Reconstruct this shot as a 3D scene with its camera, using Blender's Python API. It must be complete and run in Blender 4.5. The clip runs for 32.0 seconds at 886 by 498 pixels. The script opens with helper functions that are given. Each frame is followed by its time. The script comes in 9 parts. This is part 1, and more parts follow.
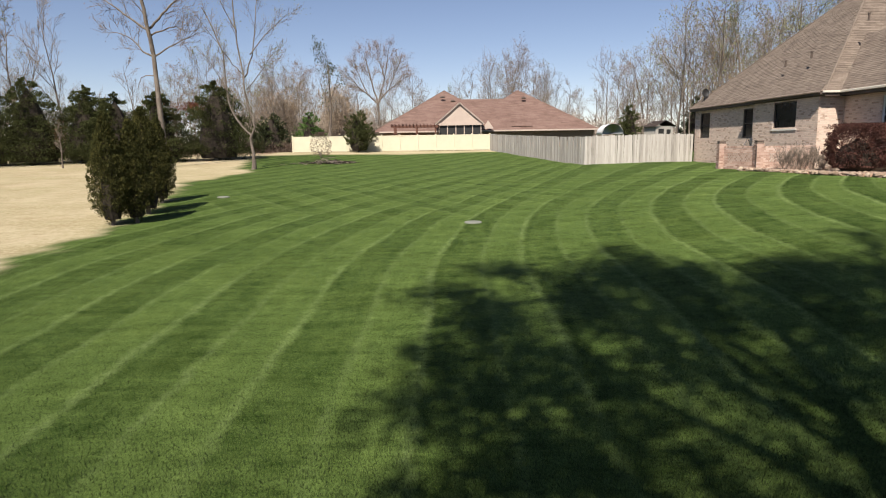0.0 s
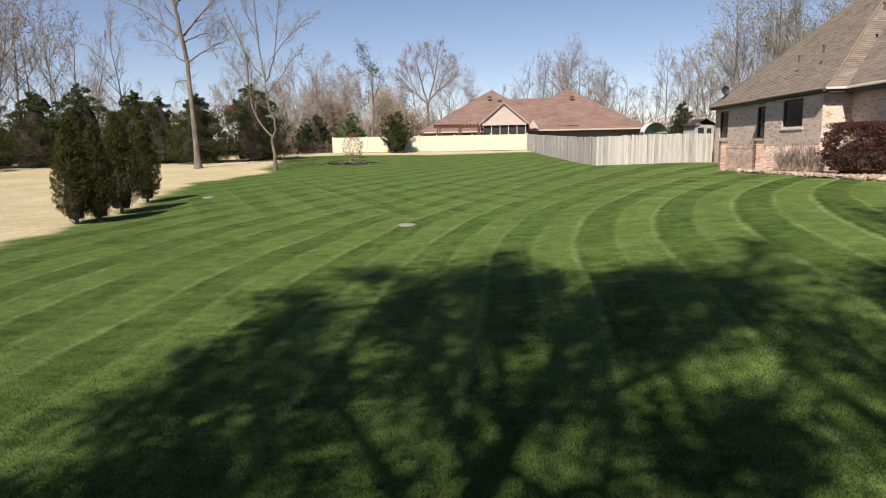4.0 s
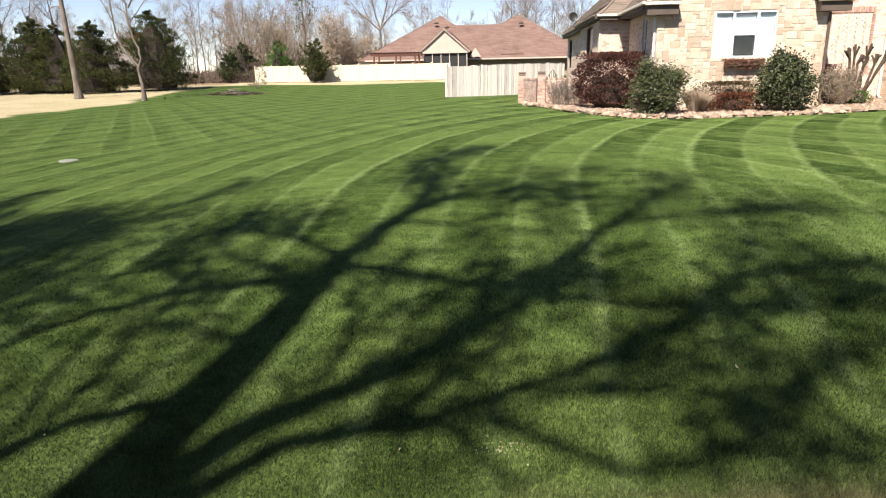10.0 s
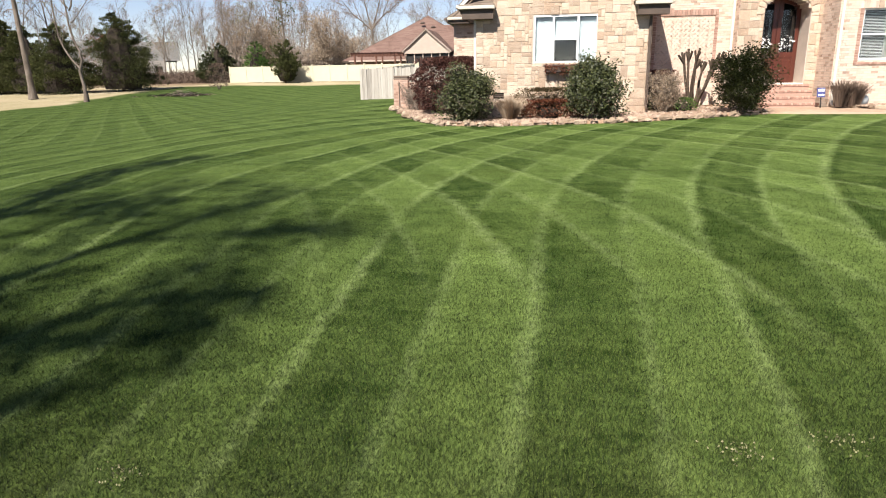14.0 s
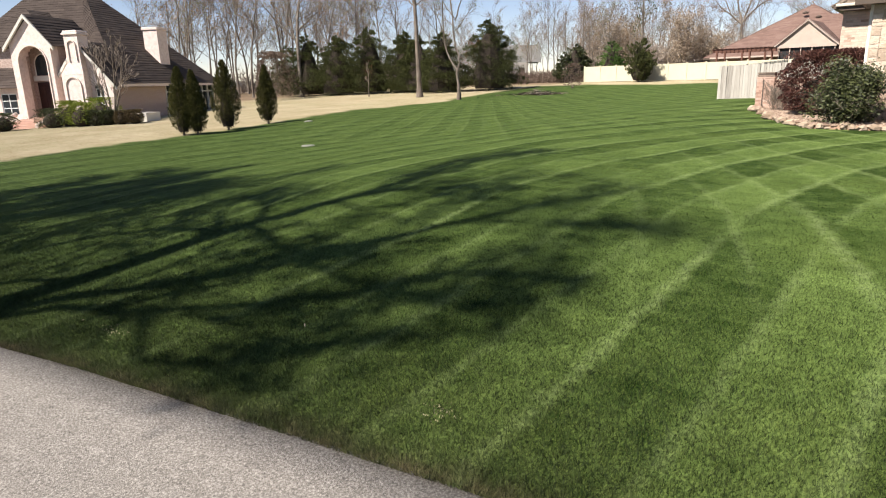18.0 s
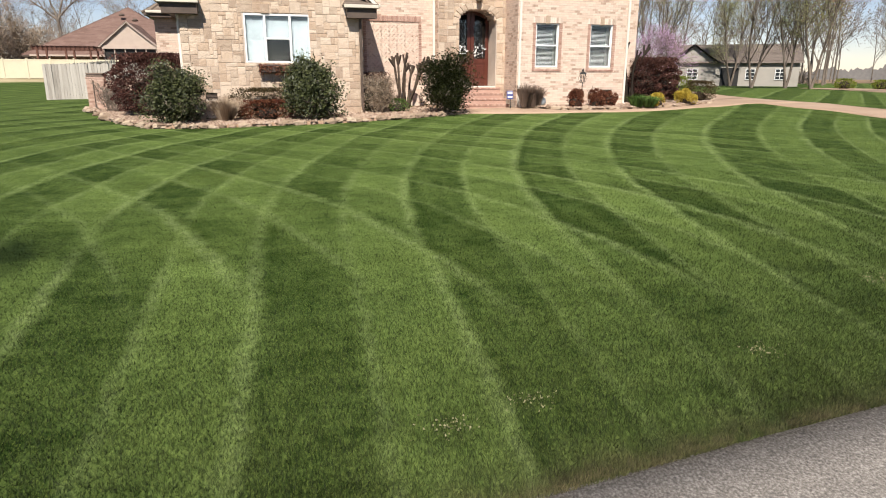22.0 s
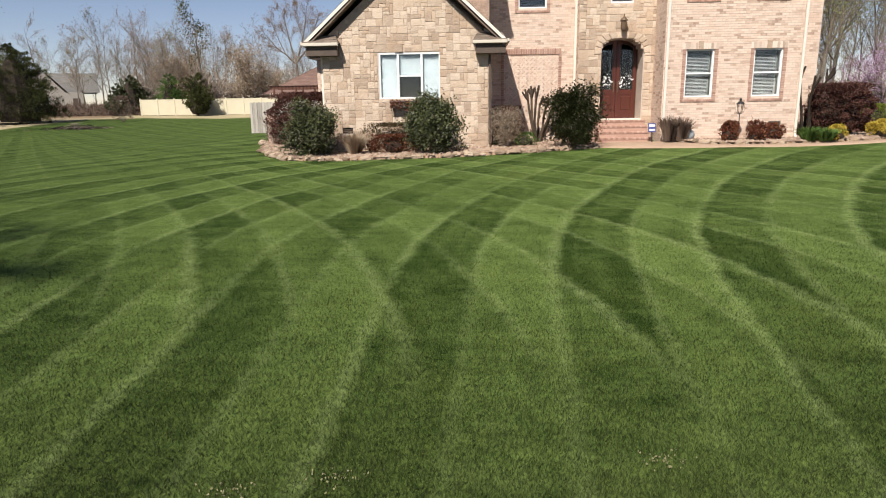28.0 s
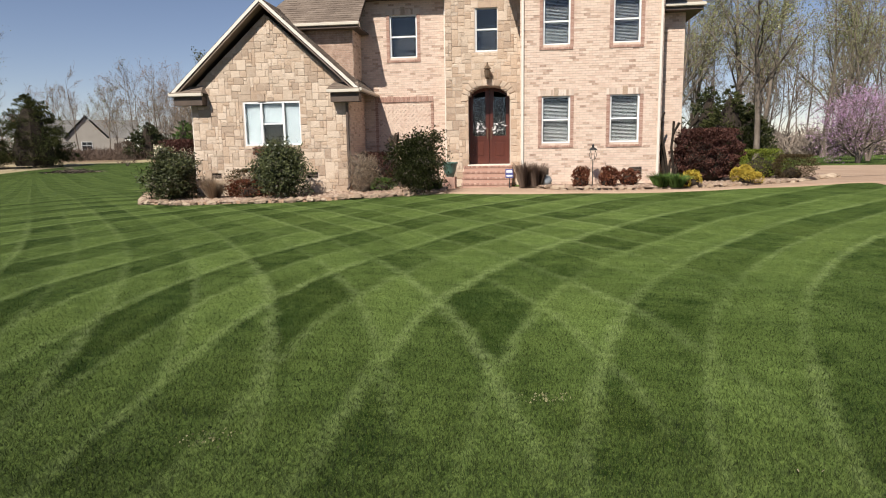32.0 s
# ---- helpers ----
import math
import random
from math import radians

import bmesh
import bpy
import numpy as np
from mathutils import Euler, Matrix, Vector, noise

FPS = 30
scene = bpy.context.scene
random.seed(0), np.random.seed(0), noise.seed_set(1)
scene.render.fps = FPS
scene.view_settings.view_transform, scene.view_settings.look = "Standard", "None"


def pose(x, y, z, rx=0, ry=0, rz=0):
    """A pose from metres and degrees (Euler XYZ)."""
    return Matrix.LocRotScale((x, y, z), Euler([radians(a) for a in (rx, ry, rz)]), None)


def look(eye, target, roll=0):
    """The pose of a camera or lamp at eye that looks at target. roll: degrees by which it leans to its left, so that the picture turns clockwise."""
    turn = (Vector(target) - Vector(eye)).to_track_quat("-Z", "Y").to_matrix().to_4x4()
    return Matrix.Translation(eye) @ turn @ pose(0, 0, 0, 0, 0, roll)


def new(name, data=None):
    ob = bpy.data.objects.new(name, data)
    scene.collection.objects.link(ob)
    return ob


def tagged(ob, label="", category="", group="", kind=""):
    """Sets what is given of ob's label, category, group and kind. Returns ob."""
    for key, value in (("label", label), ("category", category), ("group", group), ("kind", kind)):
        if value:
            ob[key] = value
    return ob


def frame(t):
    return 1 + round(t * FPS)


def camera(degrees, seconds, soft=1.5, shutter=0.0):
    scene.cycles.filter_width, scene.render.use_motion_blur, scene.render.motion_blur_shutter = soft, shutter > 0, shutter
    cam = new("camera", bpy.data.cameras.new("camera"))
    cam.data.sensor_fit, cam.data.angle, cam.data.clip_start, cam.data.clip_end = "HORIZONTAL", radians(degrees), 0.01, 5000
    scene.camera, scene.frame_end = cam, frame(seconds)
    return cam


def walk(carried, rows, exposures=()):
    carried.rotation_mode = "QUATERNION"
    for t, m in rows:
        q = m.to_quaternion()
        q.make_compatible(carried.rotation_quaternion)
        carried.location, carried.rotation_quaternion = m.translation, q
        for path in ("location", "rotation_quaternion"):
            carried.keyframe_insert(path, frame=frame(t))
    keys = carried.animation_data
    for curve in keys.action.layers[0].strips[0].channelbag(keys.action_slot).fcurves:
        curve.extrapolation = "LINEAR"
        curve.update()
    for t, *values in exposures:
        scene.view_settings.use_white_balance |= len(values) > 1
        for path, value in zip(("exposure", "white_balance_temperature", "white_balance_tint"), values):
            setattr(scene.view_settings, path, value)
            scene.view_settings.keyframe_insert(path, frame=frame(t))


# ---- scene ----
cam = camera(69.9, 32.0, 1.1)
METRES, EYE, TILT, LEAN, TURN = 32.2, 2.93, 0.0, 0.0, 0.0
ROWS = [
    (0.0, 0.0, 0.0, 0.0, -0.14, -9.18, 0.86),
    (0.5, 0.0323, -0.0003, 0.0001, 0.88, -9.16, 0.89),
    (1.0, 0.0628, 0.0021, 0.0003, 4.51, -9.11, 0.98),
    (1.5, 0.0721, 0.0023, 0.0005, 4.46, -9.11, 0.98),
    (2.0, 0.0751, 0.0025, 0.0012, 4.72, -9.11, 1.0),
    (2.5, 0.0809, 0.0032, 0.0013, 5.1, -9.11, 1.02),
    (4.5, 0.1594, 0.0123, 0.0001, 6.58, -9.16, 0.98),
    (5.0, 0.1974, 0.0175, -0.0012, 6.56, -12.41, 0.97),
    (5.5, 0.2391, 0.0232, -0.0019, 6.53, -14.9, 0.92),
    (6.0, 0.2802, 0.0283, -0.0017, 6.56, -15.16, 0.94),
    (6.5, 0.3057, 0.031, -0.002, 6.49, -15.18, 0.96),
    (7.0, 0.3173, 0.0319, -0.0023, 6.51, -15.2, 0.96),
    (7.5, 0.3291, 0.0334, -0.0026, 6.52, -15.2, 0.94),
    (8.0, 0.3449, 0.0371, -0.0021, 6.85, -15.2, 0.92),
    (8.5, 0.3657, 0.0414, -0.0025, 7.73, -15.2, 0.93),
    (9.0, 0.39, 0.0466, -0.0033, 7.71, -15.22, 0.91),
    (9.5, 0.419, 0.0521, -0.0039, 7.68, -15.23, 0.94),
    (10.0, 0.4506, 0.0585, -0.0011, 7.65, -15.27, 0.98),
    (10.5, 0.4825, 0.0649, 0.0012, 7.62, -15.27, 0.97),
    (11.0, 0.5151, 0.0719, 0.0013, 7.58, -15.28, 0.9),
    (11.5, 0.5484, 0.0789, 0.0015, 7.54, -15.31, 0.91),
    (12.0, 0.5818, 0.0856, 0.0017, 7.51, -15.33, 0.89),
    (12.5, 0.6147, 0.0924, 0.0019, 7.47, -15.37, 0.83),
    (13.0, 0.647, 0.0989, 0.0016, 7.43, -15.36, 0.86),
    (13.5, 0.6694, 0.1037, 0.002, 8.38, -15.37, 0.89),
    (15.5, 0.6736, 0.1075, 0.0029, 23.39, -15.19, 1.29),
    (16.0, 0.6731, 0.1058, 0.0023, 29.36, -15.11, 1.4),
    (16.5, 0.6737, 0.1036, 0.0017, 35.6, -14.92, 1.51),
    (17.0, 0.6749, 0.1029, 0.0013, 38.91, -14.8, 1.55),
    (17.5, 0.6758, 0.1026, 0.0011, 40.69, -14.73, 1.55),
    (18.0, 0.6765, 0.1026, 0.001, 40.82, -14.73, 1.52),
    (18.5, 0.6771, 0.1032, 0.0008, 38.14, -14.79, 1.42),
    (19.0, 0.6774, 0.1039, 0.0009, 30.16, -14.95, 1.16),
    (19.5, 0.6776, 0.105, 0.001, 21.67, -15.07, 0.9),
    (20.0, 0.6772, 0.1065, 0.0015, 14.39, -15.19, 0.71),
    (20.5, 0.6773, 0.107, 0.0019, 8.74, -15.27, 0.52),
    (21.0, 0.6781, 0.1073, 0.002, 2.38, -15.32, 0.31),
    (21.5, 0.6792, 0.1081, 0.002, -5.6, -15.36, 0.09),
    (22.0, 0.6795, 0.1087, 0.0018, -13.05, -15.42, -0.14),
    (22.5, 0.6798, 0.1091, 0.0021, -19.98, -15.46, -0.3),
    (23.0, 0.6791, 0.1091, 0.0022, -22.35, -15.51, -0.33),
    (23.5, 0.6784, 0.1093, 0.0024, -20.96, -15.58, -0.28),
    (24.0, 0.6779, 0.1098, 0.0023, -7.73, -15.6, 0.26),
    (24.5, 0.679, 0.1102, 0.0023, 1.39, -13.88, 0.62),
    (26.5, 0.7032, 0.1123, 0.0033, 4.64, -12.76, 0.76),
    (27.0, 0.7225, 0.1141, 0.0037, 4.94, -12.74, 0.79),
    (27.5, 0.7452, 0.1162, 0.0039, 4.92, -12.71, 0.77),
    (28.0, 0.7702, 0.1188, 0.004, 5.74, -12.67, 0.8),
    (28.5, 0.799, 0.1216, 0.004, 5.96, -12.65, 0.82),
    (29.0, 0.8305, 0.1247, 0.004, 6.25, -12.63, 0.82),
    (29.5, 0.8645, 0.1288, 0.004, 7.76, -12.59, 0.89),
    (30.0, 0.8997, 0.1334, 0.0039, 8.39, -12.55, 0.87),
    (30.5, 0.9352, 0.1386, 0.0038, 9.41, -12.51, 0.89),
    (31.0, 0.9622, 0.1426, 0.0036, 10.6, -12.45, 0.92),
    (31.5, 0.9708, 0.1438, 0.004, 10.54, -11.54, 0.94),
    (32.0, 0.9722, 0.1439, 0.0043, 10.51, -8.84, 0.92),
]
walk(cam, [(t, pose(0, 0, EYE, TILT, LEAN, TURN) @ pose(METRES * x, METRES * y, METRES * z, 90 + pitch, roll, yaw)) for t, x, y, z, yaw, pitch, roll in ROWS],
     exposures=[(0.0, 0.65), (2.5, 0.7), (4.5, 0.8), (6.0, 1.1), (9.0, 1.2), (13.0, 0.96), (15.5, 0.98), (17.5, 0.98), (19.5, 0.98), (21.0, 0.78), (23.0, 0.5), (24.5, 0.42), (26.5, 0.48), (30.0, 0.46), (32.0, 0.42)])

# ---- world, sun ----
SUN_AZ, SUN_EL = 16.0, 48.0          # shadows fall this far right of +y; height of the sun
SHX, SHY = math.sin(radians(SUN_AZ)), math.cos(radians(SUN_AZ))
TO_SUN = Vector((-SHX * math.cos(radians(SUN_EL)), -SHY * math.cos(radians(SUN_EL)), math.sin(radians(SUN_EL))))
world = bpy.data.worlds.new("sky")
scene.world = world
world.use_nodes = True
wn = world.node_tree
sky = wn.nodes.new("ShaderNodeTexSky")
sky.sky_type, sky.sun_disc = "NISHITA", False
sky.sun_elevation, sky.sun_rotation = radians(SUN_EL), radians(180 + SUN_AZ)
sky.air_density, sky.dust_density, sky.ozone_density = 0.8, 0.0, 1.4
tint = wn.nodes.new("ShaderNodeMix")
tint.data_type, tint.blend_type = "RGBA", "MULTIPLY"
tint.inputs[0].default_value = 1.0
tint.inputs[7].default_value = (1.14, 1.0, 1.0, 1)
wn.links.new(sky.outputs[0], tint.inputs[6])
wn.links.new(tint.outputs[2], wn.nodes["Background"].inputs[0])
wn.nodes["Background"].inputs[1].default_value = 0.066
sun_data = bpy.data.lights.new("sun", "SUN")
sun_data.energy, sun_data.angle, sun_data.color = 5.0, radians(0.6), (1.0, 0.94, 0.86)
sun = new("sun", sun_data)
sun.matrix_world = look(TO_SUN * 60, (0, 0, 0))


# ---- materials ----
def shade(name, cols, scale=6.0, rough=0.8, bump=0.0, bump_scale=60.0, rand="", rand_amount=0.6, metal=0.0, spec=0.3, fine=0.35, stretch=(1, 1, 1)):
    """A surface whose colour runs through cols by large and fine noise and, where asked, by a chance value of each piece."""
    m = bpy.data.materials.new(name)
    m.use_nodes = True
    nt = m.node_tree
    bsdf = nt.nodes["Principled BSDF"]
    bsdf.inputs["Roughness"].default_value = rough
    bsdf.inputs["Metallic"].default_value = metal
    bsdf.inputs["Specular IOR Level"].default_value = spec
    co = nt.nodes.new("ShaderNodeTexCoord")
    mp = nt.nodes.new("ShaderNodeMapping")
    mp.inputs["Scale"].default_value = stretch
    info = nt.nodes.new("ShaderNodeObjectInfo")
    geo = nt.nodes.new("ShaderNodeNewGeometry")
    shift = nt.nodes.new("ShaderNodeVectorMath")
    shift.operation = "SCALE"
    shift.inputs[0].default_value = (37.0, 19.0, 53.0)
    nt.links.new(info.outputs["Random"], shift.inputs["Scale"])
    nt.links.new(co.outputs["Object"], mp.inputs["Vector"])
    nt.links.new(shift.outputs[0], mp.inputs["Location"])
    def noise_at(sc, detail):
        n = nt.nodes.new("ShaderNodeTexNoise")
        n.inputs["Scale"].default_value, n.inputs["Detail"].default_value = sc, detail
        nt.links.new(mp.outputs[0], n.inputs["Vector"])
        return n.outputs["Fac"]
    def maths(op, a, b):
        n = nt.nodes.new("ShaderNodeMath")
        n.operation = op
        for i, v in enumerate((a, b)):
            if isinstance(v, (int, float)):
                n.inputs[i].default_value = v
            else:
                nt.links.new(v, n.inputs[i])
        return n.outputs[0]
    big, small = noise_at(scale, 3.0), noise_at(scale * 9, 2.0)
    fac = maths("ADD", maths("MULTIPLY", big, 1 - fine), maths("MULTIPLY", small, fine))
    fac = maths("ADD", maths("MULTIPLY", maths("SUBTRACT", fac, 0.5), 2.2), 0.5)
    if rand:
        chance = geo.outputs["Random Per Island"] if rand == "island" else info.outputs["Random"]
        if rand == "tone":
            own = nt.nodes.new("ShaderNodeAttribute")
            own.attribute_name = "tone"
            chance = own.outputs["Fac"]
        fac = maths("ADD", maths("MULTIPLY", fac, 1 - rand_amount), maths("MULTIPLY", chance, rand_amount))
    ramp = nt.nodes.new("ShaderNodeValToRGB")
    els = ramp.color_ramp.elements
    while len(els) < len(cols):
        els.new(0.5)
    for i, c in enumerate(cols):
        els[i].position = i / max(1, len(cols) - 1)
        els[i].color = (*c, 1)
    nt.links.new(fac, ramp.inputs[0])
    nt.links.new(ramp.outputs[0], bsdf.inputs["Base Color"])
    if bump:
        b = nt.nodes.new("ShaderNodeBump")
        b.inputs["Strength"].default_value, b.inputs["Distance"].default_value = 1.0, bump
        nt.links.new(noise_at(bump_scale, 3.0), b.inputs["Height"])
        nt.links.new(b.outputs[0], bsdf.inputs["Normal"])
    return m


def leaf_shade(name, cols, rough=0.55, through_light=0.25, spec=0.15):
    """Leaves: one colour a leaf, some light passing through."""
    m = shade(name, cols, 3.0, rough, 0, 60, "island", 0.75, spec=spec)
    nt = m.node_tree
    bsdf = nt.nodes["Principled BSDF"]
    tr = nt.nodes.new("ShaderNodeBsdfTranslucent")
    mix = nt.nodes.new("ShaderNodeMixShader")
    mix.inputs[0].default_value = through_light
    nt.links.new(bsdf.inputs["Base Color"].links[0].from_socket, tr.inputs[0])
    nt.links.new(bsdf.outputs[0], mix.inputs[1])
    nt.links.new(tr.outputs[0], mix.inputs[2])
    nt.links.new(mix.outputs[0], nt.nodes["Material Output"].inputs[0])
    return m


def glass_shade(name):
    m = bpy.data.materials.new(name)
    m.use_nodes = True
    nt = m.node_tree
    bsdf = nt.nodes["Principled BSDF"]
    bsdf.inputs["Base Color"].default_value = (0.9, 0.95, 0.96, 1)
    bsdf.inputs["Roughness"].default_value = 0.02
    bsdf.inputs["Transmission Weight"].default_value = 1.0
    bsdf.inputs["IOR"].default_value = 1.5
    return m


M = {}
BRICK_TONES = [(0.252, 0.161, 0.117), (0.456, 0.322, 0.244), (0.611, 0.465, 0.365), (0.679, 0.534, 0.426), (0.718, 0.575, 0.465), (0.621, 0.46, 0.361), (0.679, 0.529, 0.426), (0.698, 0.557, 0.452), (0.446, 0.29, 0.217)]
M["brick"] = shade("cream_brick", BRICK_TONES, 9.0, 0.9, 0.004, 90, "tone", 0.8)
M["panel_brick"] = shade("cream_panel_brick", BRICK_TONES[2:8], 9.0, 0.9, 0.004, 90, "island", 0.8)
M["head_brick"] = shade("cream_head_brick", [(0.42, 0.31, 0.24), (0.55, 0.435, 0.35), (0.66, 0.55, 0.455), (0.70, 0.60, 0.51)], 2.0, 0.9, 0.004, 90, "object", 1.0)
M["brick_red"] = shade("red_brick", [(0.29, 0.165, 0.12), (0.42, 0.26, 0.20), (0.54, 0.385, 0.305)], 3.0, 0.9, 0.004, 90, "island", 0.6)
M["mortar"] = shade("mortar", [(0.48, 0.39, 0.32), (0.58, 0.485, 0.405)], 2.0, 0.95, 0.003, 150)
STONE_TONES = [(0.29, 0.20, 0.14), (0.45, 0.33, 0.235), (0.54, 0.41, 0.30), (0.63, 0.51, 0.395), (0.49, 0.385, 0.29), (0.37, 0.27, 0.195), (0.56, 0.465, 0.365)]
M["stone"] = shade("tan_ashlar", STONE_TONES, 4.0, 0.9, 0.02, 28, "object", 0.72, fine=0.6)
M["stone_rest"] = shade("tan_ashlar_rest", STONE_TONES, 4.0, 0.9, 0.02, 28, "island", 0.72, fine=0.6)
M["shingle"] = shade("taupe_shingle", [(0.105, 0.08, 0.062), (0.175, 0.135, 0.105), (0.24, 0.19, 0.15)], 1.2, 0.95, 0.003, 200, "island", 0.45)
M["shingle_rust"] = shade("rust_shingle", [(0.12, 0.072, 0.056), (0.175, 0.108, 0.086), (0.225, 0.148, 0.12)], 0.6, 0.95, 0.003, 100, "island", 0.4)
M["shingle_dark"] = shade("dark_shingle", [(0.03, 0.021, 0.017), (0.052, 0.038, 0.031), (0.08, 0.06, 0.05)], 0.6, 0.95, 0.003, 100, "island", 0.4)
M["shingle_grey"] = shade("grey_shingle", [(0.13, 0.125, 0.115), (0.2, 0.19, 0.175)], 0.6, 0.95, 0.003, 100, "island", 0.4)
M["trim"] = shade("cream_trim", [(0.68, 0.62, 0.53), (0.76, 0.70, 0.61)], 3, 0.55)
M["gutter"] = shade("tan_gutter", [(0.56, 0.50, 0.41), (0.64, 0.58, 0.48)], 3, 0.45)
M["dark_trim"] = shade("brown_trim", [(0.075, 0.055, 0.043), (0.12, 0.088, 0.068)], 3, 0.6)
M["soffit"] = shade("brown_soffit", [(0.17, 0.125, 0.095), (0.25, 0.19, 0.145)], 3, 0.6)
M["white"] = shade("white_vinyl", [(0.74, 0.74, 0.72), (0.82, 0.82, 0.80)], 2, 0.4)
M["blind"] = shade("pale_blind", [(0.30, 0.31, 0.31), (0.37, 0.38, 0.38)], 2, 0.6)
M["shade_blue"] = shade("pale_blue_shade", [(0.255, 0.285, 0.30), (0.295, 0.325, 0.34)], 2, 0.6)
# near-black for planter soil, and for unlit rooms and vents as painted dark
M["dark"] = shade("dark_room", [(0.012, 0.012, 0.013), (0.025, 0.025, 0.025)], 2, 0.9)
M["glass"] = glass_shade("window_glass")
M["screen"] = shade("dark_screen", [(0.02, 0.02, 0.02), (0.035, 0.033, 0.03)], 4, 0.5)
M["door"] = shade("mahogany_door", [(0.06, 0.016, 0.010), (0.11, 0.03, 0.018)], 4, 0.35, 0.001, 40, stretch=(1, 1, 0.15), spec=0.5)
M["iron"] = shade("black_iron", [(0.012, 0.012, 0.012), (0.03, 0.028, 0.026)], 8, 0.5, spec=0.5)
M["bronze"] = shade("aged_bronze", [(0.10, 0.07, 0.045), (0.2, 0.14, 0.09)], 8, 0.5, metal=0.4)
M["concrete"] = shade("tan_concrete", [(0.31, 0.21, 0.14), (0.37, 0.258, 0.178), (0.43, 0.31, 0.22)], 0.7, 0.9, 0.002, 180)
M["asphalt"] = shade("chip_seal_asphalt", [(0.088, 0.077, 0.067), (0.205, 0.182, 0.158), (0.385, 0.35, 0.31)], 6.0, 0.95, 0.010, 120, fine=0.9)
M["vinyl"] = shade("cream_vinyl", [(0.58, 0.52, 0.37), (0.64, 0.58, 0.42)], 1.5, 0.5)
M["picket"] = shade("weathered_picket", [(0.22, 0.195, 0.165), (0.40, 0.365, 0.315), (0.56, 0.52, 0.455)], 3, 0.95, 0.003, 40, "object", 0.5, stretch=(4, 4, 0.4))
M["bark"] = shade("grey_bark", [(0.07, 0.055, 0.042), (0.16, 0.128, 0.10), (0.28, 0.235, 0.19)], 3.5, 0.95, 0.03, 14, stretch=(1, 1, 0.3))
M["twig"] = shade("brown_twig", [(0.15, 0.115, 0.09), (0.25, 0.20, 0.16), (0.34, 0.285, 0.235)], 0.25, 0.95, rand="object", rand_amount=0.5)
M["bud"] = leaf_shade("spring_bud", [(0.17, 0.18, 0.07), (0.26, 0.27, 0.11), (0.34, 0.33, 0.17)], 0.7, 0.35)
M["rust_bud"] = leaf_shade("rust_bud", [(0.22, 0.12, 0.06), (0.33, 0.20, 0.10)], 0.7, 0.35)
M["redbud"] = leaf_shade("mauve_blossom", [(0.36, 0.19, 0.34), (0.50, 0.30, 0.48), (0.62, 0.42, 0.58)], 0.7, 0.35)
M["cedar"] = leaf_shade("cedar_green", [(0.032, 0.039, 0.013), (0.07, 0.077, 0.027), (0.125, 0.128, 0.05)], 0.8, 0.25, 0.08)
M["dark_door"] = shade("dark_stained_door", [(0.022, 0.008, 0.006), (0.04, 0.014, 0.01)], 4, 0.5)
M["arbor"] = leaf_shade("arborvitae_green", [(0.024, 0.026, 0.008), (0.056, 0.058, 0.018), (0.14, 0.118, 0.034)], 0.8, 0.15, 0.08)
M["camellia"] = leaf_shade("glossy_green", [(0.014, 0.019, 0.006), (0.042, 0.050, 0.016), (0.115, 0.125, 0.045)], 0.5, 0.15, 0.3)
M["maroon"] = leaf_shade("burgundy_leaf", [(0.045, 0.02, 0.017), (0.10, 0.043, 0.034), (0.17, 0.085, 0.062)], 0.5, 0.2)
M["nandina"] = leaf_shade("red_brown_leaf", [(0.07, 0.022, 0.014), (0.15, 0.05, 0.028), (0.20, 0.10, 0.05)], 0.5, 0.2)
M["green"] = leaf_shade("fresh_green_leaf", [(0.04, 0.085, 0.018), (0.085, 0.15, 0.035), (0.13, 0.19, 0.05)], 0.5, 0.25)
M["yellow"] = leaf_shade("golden_leaf", [(0.28, 0.20, 0.03), (0.48, 0.36, 0.05), (0.58, 0.46, 0.10)], 0.5, 0.25)
M["cutting"] = leaf_shade("dry_cutting", [(0.18, 0.17, 0.08), (0.28, 0.26, 0.14), (0.36, 0.32, 0.20)], 0.8, 0.2)
M["straw"] = leaf_shade("dry_straw", [(0.24, 0.175, 0.12), (0.37, 0.285, 0.20), (0.48, 0.385, 0.285)], 0.8, 0.2)
M["brown_straw"] = leaf_shade("brown_straw", [(0.10, 0.07, 0.055), (0.19, 0.135, 0.10)], 0.8, 0.15)
M["mulch"] = shade("bark_and_gravel", [(0.13, 0.08, 0.055), (0.30, 0.195, 0.125), (0.42, 0.30, 0.21)], 5, 0.95, 0.02, 30, fine=0.6)
M["rock"] = shade("creek_rock", [(0.17, 0.115, 0.078), (0.33, 0.245, 0.17), (0.50, 0.395, 0.29)], 5, 0.9, 0.01, 30, "object", 0.75)
M["pebble"] = shade("bed_pebble", [(0.14, 0.09, 0.065), (0.30, 0.21, 0.15), (0.46, 0.36, 0.28)], 5, 0.9, 0, 30, "island", 0.7)
M["siding"] = shade("pale_siding", [(0.55, 0.52, 0.46), (0.62, 0.58, 0.52)], 1, 0.7)
M["far_siding"] = shade("rosy_siding", [(0.42, 0.33, 0.27), (0.50, 0.40, 0.33)], 1, 0.7)
M["grey_wall"] = shade("greige_wall", [(0.32, 0.295, 0.255), (0.39, 0.355, 0.31)], 1, 0.8)
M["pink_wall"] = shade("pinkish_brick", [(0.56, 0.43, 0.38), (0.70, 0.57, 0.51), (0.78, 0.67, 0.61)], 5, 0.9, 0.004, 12)
